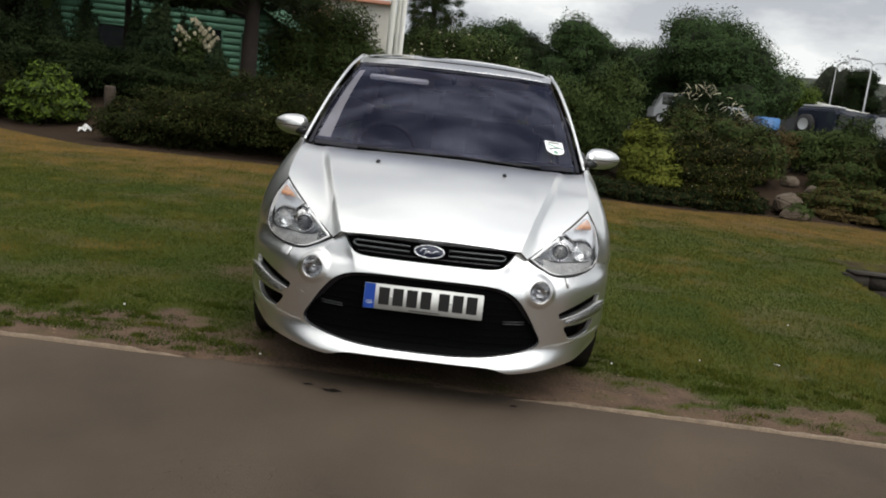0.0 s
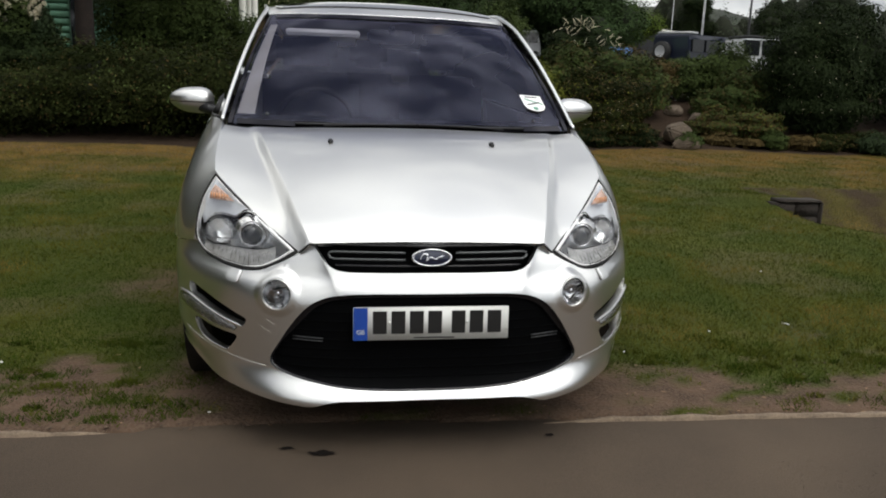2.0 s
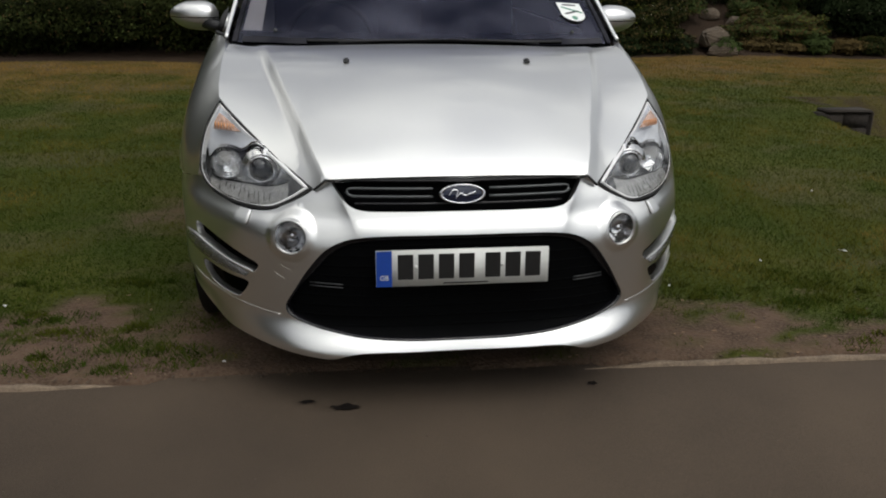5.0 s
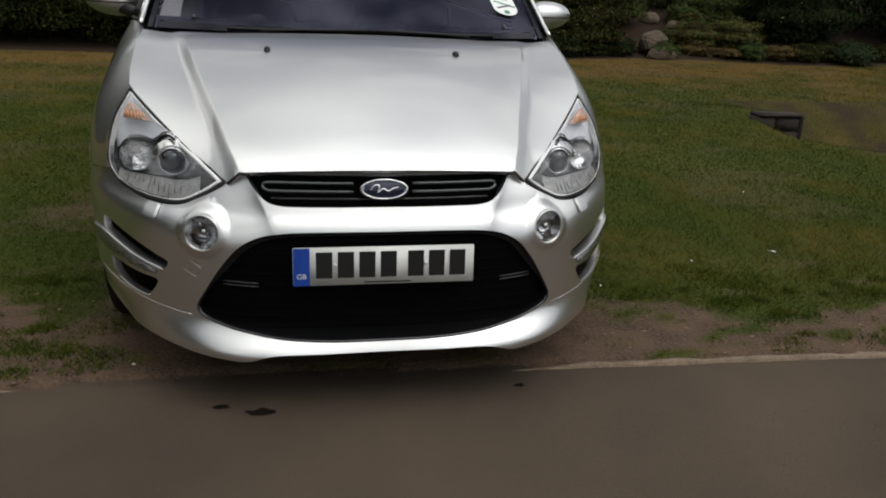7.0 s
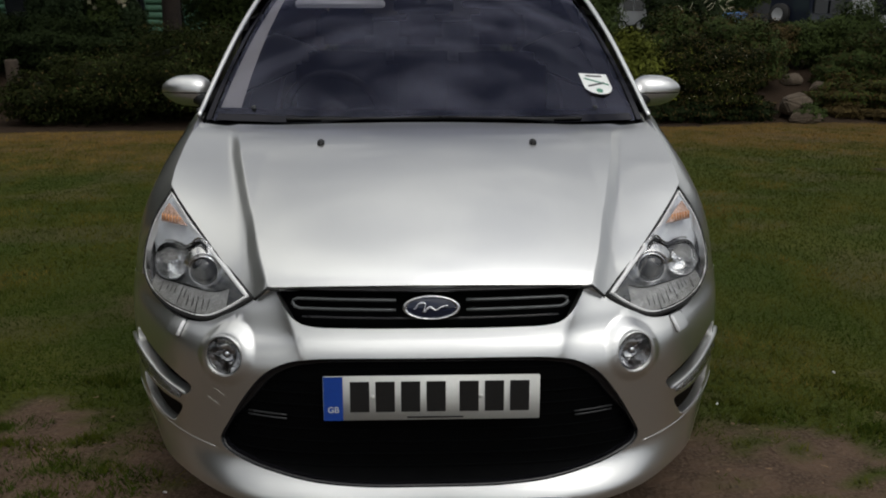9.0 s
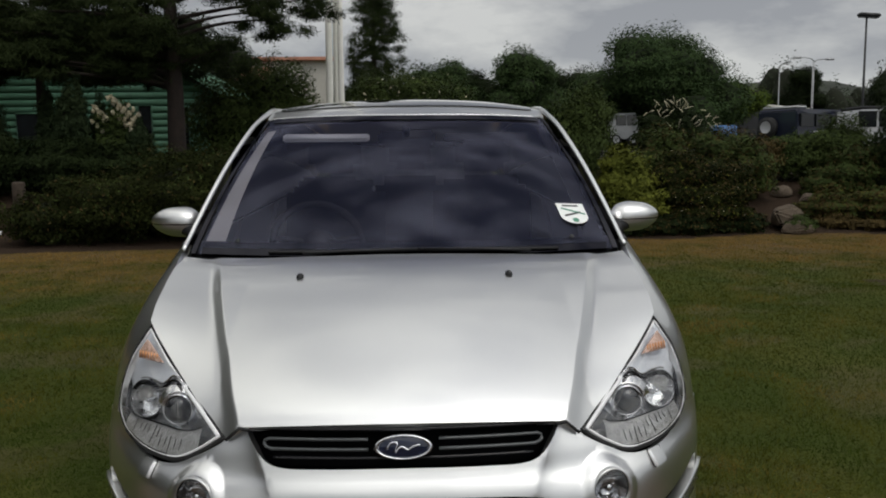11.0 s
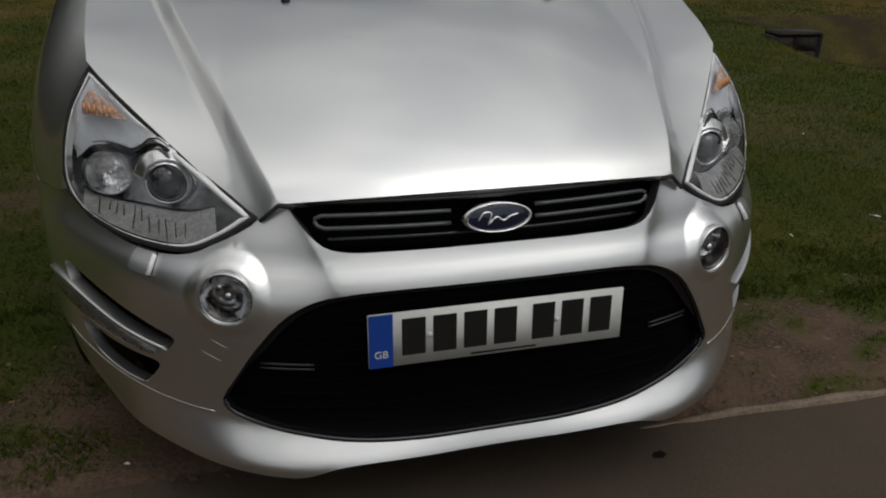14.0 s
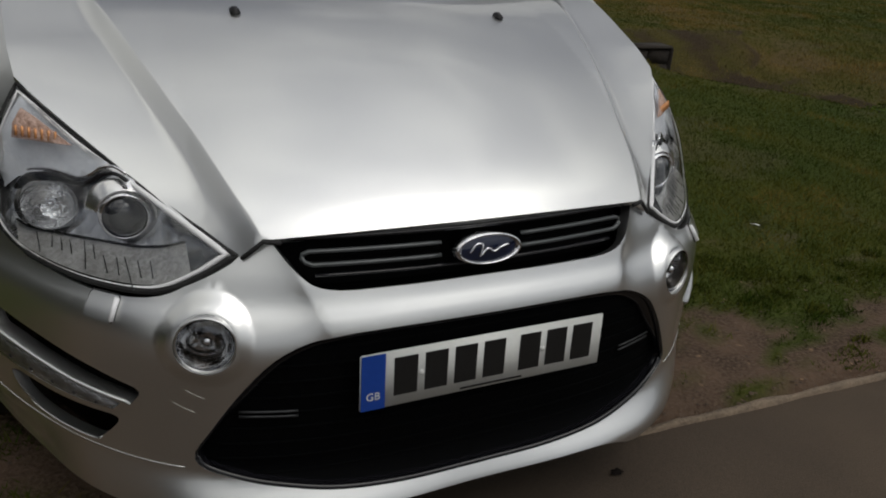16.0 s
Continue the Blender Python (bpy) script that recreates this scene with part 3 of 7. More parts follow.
def on_bumper(xz, n=0, closed=True):
    """A loop given by (x, z) in the bumper's own terms."""
    q = spline(xz, n, closed) if n else xz
    return [(p_for_x(x, z), z) for x, z in q]


WHEEL_Y, WHEEL_Z, ARCH_R, WHEELBASE = 0.955, 0.325, 0.365, 2.85
arch = [(WHEEL_Y - math.sqrt(ARCH_R ** 2 - (z - WHEEL_Z) ** 2), z) for z in np.linspace(0.605, 0.245, 9)]
top_edge = [tuple(q) for q in spline([(0, 0.616), (0.20, 0.6165), (0.290, 0.619), (0.325, 0.628), (0.350, 0.648), (0.370, 0.672), (0.388, 0.700)], 18)]
lamp_edge = [tuple(q) for q in spline([(0.400, 0.705), (0.442, 0.672), (0.50, 0.634), (0.562, 0.603), (0.65, 0.597), (0.735, 0.608), (0.785, 0.630), (0.802, 0.652)], 26)]
lip_edge = [tuple(q) for q in spline([(0.83, 0.236), (0.78, 0.217), (0.70, 0.203), (0.60, 0.194), (0.50, 0.185), (0.405, 0.1775)], 20)]
lip_edge += [tuple(q) for q in spline([(0.405, 0.1775), (0.378, 0.1815), (0.345, 0.192), (0.30, 0.1985), (0.15, 0.198), (0, 0.197)], 18)][1:]      # a point, then the thin middle
half = [(p_for_x(x, z), z) for x, z in top_edge + lamp_edge]
half += [(p_for_y(0.52, 0.63), 0.628), (p_for_y(0.62, 0.61), 0.612)]
half += [(p_for_y(y, z), z) for y, z in arch]
half += [(p_for_x(x, z), z) for x, z in lip_edge]
half[0], half[-1] = (0.0, half[0][1]), (0.0, half[-1][1])
mouth_half = [tuple(q) for q in spline([(0, 0.553), (0.20, 0.553), (0.29, 0.549), (0.350, 0.537), (0.405, 0.508), (0.457, 0.447), (0.503, 0.373), (0.532, 0.315), (0.522, 0.292), (0.46, 0.266), (0.37, 0.247), (0.29, 0.235), (0.167, 0.226), (0, 0.223)], 48)]
mouth = [(p_for_x(x, z), z) for x, z in mouth_half]
mouth[0], mouth[-1] = (0.0, mouth[0][1]), (0.0, mouth[-1][1])
slot_top = on_bumper([(0.610, 0.437), (0.645, 0.453), (0.70, 0.473), (0.77, 0.495), (0.825, 0.503), (0.822, 0.462), (0.762, 0.445), (0.690, 0.427), (0.625, 0.412)], 36)
slot_low = on_bumper([(0.644, 0.369), (0.650, 0.375), (0.690, 0.377), (0.740, 0.379), (0.800, 0.384), (0.808, 0.377), (0.796, 0.345), (0.778, 0.331), (0.74, 0.319), (0.700, 0.315), (0.680, 0.315), (0.674, 0.320)], 44)
fog_ring = [(p_for_x(0.508 + 0.0485 * math.cos(a), 0.541), 0.541 + 0.0505 * math.sin(a)) for a in np.linspace(0, 2 * math.pi, 28, endpoint=False)]
holes = [mirrored(mouth)]
for h in (slot_top, slot_low, fog_ring):
    holes += [h, [(-a, b) for a, b in h]]
crease_lines = []
for s in (-1, 1):
    for dz in (0.004, -0.006, -0.05):
        crease_lines.append([(s * p, float(crease_line(p)) + dz) for p in np.linspace(0.565, 0.90, 36)])
for s in (-1, 1):
    for off in (-0.003, 0.0, 0.004, 0.016):
        crease_lines.append([(s * p_for_x(edge_x(z) + off, z), z) for z in np.linspace(0.566, 0.685, 18)])
    for r in (0.0545, 0.060, 0.0655, 0.071, 0.0765, 0.082):
        crease_lines.append([(s * p_for_x(0.508 + r * math.cos(a), 0.541), 0.541 + r * math.sin(a)) for a in np.linspace(-3.0, 3.1, 56) if not (0.541 + r * math.sin(a) > 0.618)])
    for zz_ in (0.556, 0.570, 0.584):
        crease_lines.append([(s * p, zz_) for p in np.linspace(0.685, 0.90, 22)])
bumper = own(panel("front_bumper", bumper_at, mirrored(half), holes, 0.013, PAINT, car, 0.022, "silver bumper with a jutting lower lip", (0, 1, 0), crease_lines))
pp, zz = np.linspace(-0.99, 0.99, 70), np.linspace(0.25, 0.63, 16)
inner_v = [bumper_at(p, z, -0.075 - 0.03 * (1 - soft((abs(p) - 0.5) / 0.15))) for z in zz for p in pp]
inner_f = [(j * 70 + i, j * 70 + i + 1, (j + 1) * 70 + i + 1, (j + 1) * 70 + i) for j in range(15) for i in range(69)]
own(mesh_ob("bumper_core", inner_v, inner_f, MESH_BLACK, car, "black plastic behind the openings"))

# the lower mouth: rim, slats and two small grey bars
def loop3(loop, out):
    return [bumper_at(p, z, out) for p, z in loop]


own(part("mouth_rim", sweep(loop3(mirrored(mouth), -0.008), 0.007, 6, True), GLOSS_BLACK, car, "gloss black rim"))
ring = mirrored(mouth)
n_ring = len(ring)
own(panel("mouth_mesh", lambda p, z: bumper_at(p, z, -0.026), ring, [], 0.025, MESH_BLACK, car, 0.004, "black mesh behind the mouth's rim", (0, 1, 0)))


def mouth_in(p, z, k, out):
    k *= 0.12 + 0.88 * soft((z - 0.33) / 0.12)
    return bumper_at(p * (1 - 0.55 * k), 0.385 + (z - 0.385) * (1 - 1.35 * k), out)


steps_in = ((0.0, -0.012), (0.012, -0.009), (0.05, -0.012), (0.085, -0.020), (0.095, -0.060))
frame_v = [mouth_in(p, z, k, o) for k, o in steps_in for p, z in ring]
own(mesh_ob("mouth_frame", frame_v, [(j * n_ring + i, j * n_ring + (i + 1) % n_ring, (j + 1) * n_ring + (i + 1) % n_ring, (j + 1) * n_ring + i) for j in range(len(steps_in) - 1) for i in range(n_ring)], GLOSS_BLACK, car, "wide gloss black frame round the lower mouth"))
for k in range(9):
    z = 0.262 + k * 0.032
    ins = [x for x, zq in mouth_half if abs(zq - z) < 0.02]
    w = max(ins) - 0.004 if ins else 0.3
    pmax = p_for_x(w, z)
    own(part("grille_slat", sweep([bumper_at(p, z, -0.024) for p in np.linspace(-pmax, pmax, 25)], 0.0024, 6, False, 0.6), MESH_BLACK, car))
for sx in (-1, 1):
    for dz in (0.0, 0.010):
        own(part("grille_bar", sweep([bumper_at(sx * p, 0.386 + 0.03 * (p - 0.38) + dz, -0.018) for p in np.linspace(0.36, 0.465, 6)], 0.0022, 6), DULL, car))

# side slots: running lamp bar between them
def strip(name, top, low, out, thick, mat, sx, label=""):
    n = 24
    a, b = spline(top, n), spline(low, n)
    v, f = [], []
    for (xa, za), (xb, zb) in zip(a, b):
        pa, pb = p_for_x(xa, za), p_for_x(xb, zb)
        for t, o in ((0, out - thick), (0.0, out - 0.004), (0.12, out), (0.5, out + 0.003), (0.88, out), (1.0, out - 0.004), (1, out - thick)):
            v.append(bumper_at(sx * (pa + (pb - pa) * t), za + (zb - za) * t, o))
    f = [(i * 7 + k, i * 7 + k + 1, (i + 1) * 7 + k + 1, (i + 1) * 7 + k) for i in range(n - 1) for k in range(6)]
    f += [tuple(range(7)), tuple(range((n - 1) * 7, n * 7))]
    return own(mesh_ob(name, v, f, mat, car, label))


for sx in (-1, 1):
    strip("running_lamp", [(0.640, 0.404), (0.70, 0.421), (0.765, 0.438), (0.83, 0.448), (0.872, 0.440)], [(0.652, 0.388), (0.71, 0.388), (0.775, 0.392), (0.84, 0.399), (0.880, 0.402)], 0.004, 0.03, STRIP, sx, "clear running lamp strip")
    strip("lamp_fin", [(0.618, 0.416), (0.70, 0.432), (0.765, 0.449), (0.825, 0.460), (0.872, 0.450)], [(0.624, 0.4105), (0.70, 0.4265), (0.766, 0.4435), (0.828, 0.4535), (0.873, 0.445)], 0.007, 0.03, PAINT, sx, "bright fin above the running lamp")

for sx in (-1, 1):
    for k in range(6):
        x, z = 0.672 + 0.032 * k, 0.3985 + 0.0045 * k
        c = Vector(bumper_at(sx * p_for_x(x, z), z, 0.0068))
        n = Vector((sx * 0.5, -1, 0.1)).normalized().to_track_quat("Z", "Y").to_matrix().to_4x4()
        own(part("lamp_dot", lathe([(0, 0.0008), (0.0028, 0.0005), (0.0042, -0.001)], Matrix.Translation(c) @ n, 12), DULL, car))
    lip_line = [q for q in slot_low if q[1] < 0.345][2:-2]
    own(part("slot_lip", sweep([bumper_at(sx * p, z - 0.002, 0.0004) for p, z in lip_line], 0.0016, 6), PAINT, car))

# fog lamps
for sx in (-1, 1):
    # the bright bead along the lip's crease, and two scuffs by the mouth
    own(part("crease_bead", sweep([bumper_at(sx * p, float(crease_line(p)) + 0.001, 0.0) for p in np.linspace(0.560, 1.04, 36)], 0.0010, 6), PAINT, car))
    for xa, za, xb, zb in ((0.540, 0.452, 0.512, 0.437), (0.560, 0.425, 0.528, 0.408)):
        if sx < 0:
            own(part("scuff", sweep([bumper_at(sx * p_for_x(xa + (xb - xa) * t, za + (zb - za) * t), za + (zb - za) * t - 0.003 * t * (1 - t), 0.0001) for t in np.linspace(0, 1, 6)], 0.0004, 5), TRIM_LIGHT, car, "pale scuff mark"))
    c = Vector(bumper_at(sx * p_for_x(0.508, 0.541), 0.541))
    face = Vector((sx * 0.34, -1.0, 0.05)).normalized()
    m = Matrix.Translation(c - face * 0.006) @ face.to_track_quat("Z", "Y").to_matrix().to_4x4()
    fog = own(part("fog_lamp", lathe([(0.0, -0.040), (0.016, -0.037), (0.032, -0.027), (0.043, -0.012), (0.048, 0.002)], m), FOG_BOWL, car, "round fog lamp with a bright ring"))
    for nm, bm, mt in (("ring", lathe([(0.0470, -0.014), (0.0475, 0.0), (0.0484, 0.003), (0.0500, 0.0034), (0.0512, 0.001), (0.0522, -0.008)], m, 40), PAINT),
                       ("bulb_shield", lathe([(0, -0.004), (0.007, -0.005), (0.011, -0.010), (0.012, -0.024)], m, 16), CHROME),
                       ("shield_arm", sweep([m @ Vector((0.010 * sx, 0.006, -0.012)), m @ Vector((0.022 * sx, 0.018, -0.008)), m @ Vector((0.032 * sx, 0.032, -0.012))], 0.003, 6), DIM_CHROME),
                       ("lower_shelf", sweep([m @ Vector((0.026 * math.cos(a) - 0.004, 0.018 * math.sin(a) - 0.004, -0.016)) for a in np.linspace(math.pi * 1.1, math.pi * 1.7, 10)], 0.0022, 6), GLOSS_BLACK),
                       ("lens", lathe([(0, 0.010), (0.02, 0.0095), (0.036, 0.006), (0.047, -0.001)], m, 32), CLEAR)):
        part(nm, bm, mt, fog).visible_shadow = nm != "lens"

# washer flaps below the lamps
for sx in (-1, 1):
    p0 = p_for_x(0.650, 0.583)
    def flap_at(u, v, s=sx):
        return bumper_at(s * (p0 + u), 0.580 + v, 0.0042 - 0.10 * v)
    flap_loop = [(-0.028 + 0.004, -0.022), (0.026, -0.019), (0.029, -0.015), (0.028, 0.014), (0.024, 0.018), (-0.026, 0.017), (-0.029, 0.013), (-0.028, -0.018)]
    flap = own(panel("washer_flap", flap_at, flap_loop, [], 0.01, PAINT, car, 0.005, "", (0, 1, 0)))
    part("gap", sweep([bumper_at(sx * (p0 + a * 1.03), 0.580 + b * 1.05, 0.001) for a, b in flap_loop], 0.0016, 5, True), RUBBER, flap)
    part("bright_edge", sweep([bumper_at(sx * (p0 - 0.0275), 0.580 + b, 0.0065 - 0.1 * b) for b in (-0.018, 0.0, 0.015)], 0.0050, 6), BEZEL, flap)

# bonnet
front_y = lambda x: 0.072 + 0.036 * (x / 0.39) ** 2
rise = curve((-0.03, 0.690), (0.0, 0.717), (0.03, 0.744), (0.08, 0.779), (0.18, 0.837), (0.30, 0.899), (0.42, 0.952), (0.55, 0.997), (0.66, 1.020), (0.76, 1.035), (0.86, 1.060), (1.0, 1.085))
fold_x = curve((0.0, 0.37), (0.11, 0.398), (0.20, 0.430), (0.33, 0.467), (0.43, 0.498), (0.59, 0.543), (0.77, 0.588), (0.95, 0.63))
fall = curve((0.0, 1.9), (0.12, 1.5), (0.20, 1.0), (0.28, 0.73), (0.418, 0.48), (0.548, 0.27), (0.74, 0.11), (0.93, 0.0), (1.1, 0.0))


def bonnet_at(x, y):
    a = abs(x)
    xf = float(fold_x(y))
    z = float(rise(y - front_y(min(a, 0.48)))) - 0.014 * (min(a, xf) / 0.4) ** 2 * (1 - 0.6 * soft((y - 0.5) / 0.4))
    d = a - xf
    if d > 0:
        h = 0.5 * (d + math.sqrt((d - 0.030) ** 2 + 0.007 ** 2) - math.sqrt(0.030 ** 2 + 0.007 ** 2))
        band = d - h
        z -= (1.18 + 0.20 * math.exp(-(y - 0.10) / 0.045)) * (1 - 0.75 * soft((y - 0.66) / 0.22)) * (band - 0.003 * (1 - math.exp(-max(0.0, band) / 0.003)))      # the steep band beside the fold
        z -= (0.72 * (float(fall(y)) * (1 - 0.25 * soft((y - 0.1) / 0.2)) - 0.06) - 0.04 * (1 - soft((y - 0.62) / 0.2))) * h
        z -= 0.10 * max(0.0, d - 0.12) ** 2
    return (x, y, z)


lamp_line = [tuple(q) for q in spline([(0.400, 0.112), (0.445, 0.130), (0.56, 0.280), (0.66, 0.418), (0.722, 0.508), (0.745, 0.548)], 20)]
bonnet_half = [(x, front_y(x)) for x in np.linspace(0, 0.385, 14)] + lamp_line
bonnet_half += [(0.752, 0.62), (0.755, 0.74), (0.753, 0.85), (0.746, 0.925)]
bonnet_half += [tuple(q) for q in spline([(0.70, 0.912), (0.5, 0.872), (0.25, 0.842), (0.0, 0.832)], 14)]
fold_lines = []
for s in (-1, 1):
    for off in (-0.003, 0.0, 0.003, 0.007, 0.012, 0.017, 0.022, 0.028, 0.036, 0.050):
        line = [(s * (float(fold_x(y)) + off), y) for y in np.linspace(0.12 + off * 0.9, 0.80, 60)]
        fold_lines.append([q for q in line if inside(mirrored(bonnet_half), [q])[0]])
bonnet = own(panel("bonnet", bonnet_at, mirrored(bonnet_half), [], 0.014, PAINT, car, 0.018, "", (0, 0, -1), fold_lines))
for sx in (-1, 1):
    x, y, z = bonnet_at(0.320 * sx, 0.645)
    noz = block(-0.010, 0.010, -0.012, 0.014, -0.004, 0.010, 0.004, pose(x, y, z, 20, 0, 0))
    own(part("washer_jet", noz, BLACK, car, "small black washer jet"))

for sx in (-1, 1):
    gap = [(sx * x, y - 0.003, bonnet_at(x, y)[2] - 0.004) for x, y in [(0.372, front_y(0.372) - 0.002)] + lamp_line[:3]]
    own(part("bonnet_gap", sweep(gap, 0.0042, 6), RUBBER, car, "dark gap at the bonnet's corner"))

# upper grille
tall = [(x, front_y(x) + 0.03) for x in np.linspace(-0.38, 0.38, 30)]
gv, gf = [], []
for z, back in ((0.60, 0.0), (0.66, 0.012), (0.715, 0.035)):
    gv += [(x, y + back, z) for x, y in tall]
gf = [(j * 30 + i, j * 30 + i + 1, (j + 1) * 30 + i + 1, (j + 1) * 30 + i) for j in range(2) for i in range(29)]
grille = own(mesh_ob("upper_grille", gv, gf, MESH_BLACK, car, "gloss black upper grille with slim bars"))
for z, y_off, w, r, mt in ((0.700, -0.004, 0.375, 0.008, GLOSS_BLACK), (0.634, -0.020, 0.315, 0.006, GLOSS_BLACK)):
    part("grille_bar", sweep([(x, front_y(x) + 0.018 + y_off, z) for x in np.linspace(-w, w, 25)], r, 8, False, 0.7), mt, grille)
for sx in (-1, 1):
    loop = [(x, 0.6785) for x in np.linspace(0.085, 0.325, 12)] + [(0.336, 0.674), (0.338, 0.667), (0.332, 0.660)] + [(x, 0.6555) for x in np.linspace(0.320, 0.085, 12)]
    part("bright_line", sweep([(sx * x, front_y(x) - 0.002 + 0.25 * (z - 0.667), z) for x, z in loop], 0.0054, 8, False, 0.8), GRILLE_BAR, grille, "satin grey loop of twin bars")
    part("grille_bar", sweep([(sx * x, front_y(x) + 0.006, 0.667) for x in np.linspace(0.085, 0.33, 12)], 0.004, 6), MESH_BLACK, grille)
bm_badge = Matrix.Translation((0, 0.050, 0.668)) @ pose(0, 0, 0, 78, 0, 0) @ Matrix.Diagonal((1, 0.42, 1, 1))
badge = own(part("badge", lathe([(0, 0.002), (0.058, 0.002), (0.060, 0.006), (0.062, 0.010), (0.067, 0.010), (0.070, 0.004), (0.070, -0.02)], bm_badge, 48), CHROME, car, "oval badge with a chrome rim"))
part("badge_field", lathe([(0, 0.008), (0.04, 0.0072), (0.058, 0.0045)], bm_badge, 48), BADGE_BLUE, badge, "dark oval field")
flow = [(-0.040, -0.004), (-0.028, 0.012), (-0.014, 0.010), (-0.020, -0.012), (-0.004, 0.002), (0.010, -0.006), (0.024, 0.002), (0.040, 0.006)]
part("badge_mark", sweep([bm_badge @ Vector((x, y * 2.2, 0.0095)) for x, y in spline(flow, 30)], 0.0022, 6), CHROME, badge, "plain bright flourish")

# number plate with unreadable bars
plate_m = pose(0, -0.004, 0.458, -4, 0, 0)
plate = own(part("number_plate", block(-0.26, 0.26, 0.0, 0.006, -0.0555, 0.0555, 0.002, plate_m), PLATE_WHITE, car, "white plate with a blue end band and dark bars"))
part("band", block(-0.259, -0.213, -0.0012, 0.0, -0.0545, 0.0545, 0, plate_m), PLATE_BLUE, plate, "blue band", False)
for x0, w in ((-0.196, 0.046), (-0.135, 0.046), (-0.074, 0.046), (-0.013, 0.046), (0.066, 0.046), (0.127, 0.046), (0.188, 0.046)):
    part("character_bar", block(x0, x0 + w, -0.0014, 0.0, -0.034, 0.042, 0, plate_m), INK, plate, "", False)
part("maker_bar", block(-0.06, 0.075, -0.0012, 0.0, -0.0500, -0.0465, 0, plate_m), INK, plate, "", False)
for x, z in ((-0.142, 0.004), (0.118, 0.004)):
    part("screw", lathe([(0, 0.0035), (0.004, 0.003), (0.006, 0.0)], plate_m @ pose(x, -0.0012, z, 90, 0, 0), 12), PLATE_WHITE, plate)


def letters(text, size, m, mat, parent, name="letters"):
    cu = bpy.data.curves.new(name, "FONT")
    cu.body, cu.size, cu.align_x, cu.align_y, cu.extrude = text, size, "CENTER", "CENTER", 0.0003
    tmp = bpy.data.objects.new(name, cu)
    me = bpy.data.meshes.new_from_object(tmp)
    bpy.data.objects.remove(tmp)
    me.transform(m)
    me.materials.append(mat)
    ob = new(name, me)
    ob.parent = parent
    return ob


letters("GB", 0.021, plate_m @ pose(-0.236, -0.0018, -0.028, 90, 0, 0), PLATE_WHITE, plate)

# headlamps
def sided(pts, sx):
    return [(sx * x, y, z) for x, y, z in pts]


LAMP = [tuple(q) for q in spline([(0.444, 0.129, 0.669), (0.50, 0.139, 0.634), (0.562, 0.160, 0.606), (0.65, 0.226, 0.600), (0.735, 0.318, 0.611), (0.785, 0.390, 0.634), (0.806, 0.432, 0.672), (0.803, 0.468, 0.735), (0.785, 0.505, 0.800), (0.746, 0.548, 0.868)], 52)]
LAMP += [tuple(q) for q in spline([(0.746, 0.548, 0.868), (0.722, 0.510, 0.850), (0.66, 0.418, 0.803), (0.56, 0.281, 0.742), (0.50, 0.203, 0.704), (0.444, 0.129, 0.669)], 26)][1:-1]
def lamp_low(x, k=0.0):
    """A place on the lamp's lower edge, moved in by k."""
    q = np.array(LAMP[:34])
    return (x, float(np.interp(x, q[:, 0], q[:, 1])) + 0.010 + k, float(np.interp(x, q[:, 0], q[:, 2])) + 0.012 + k)


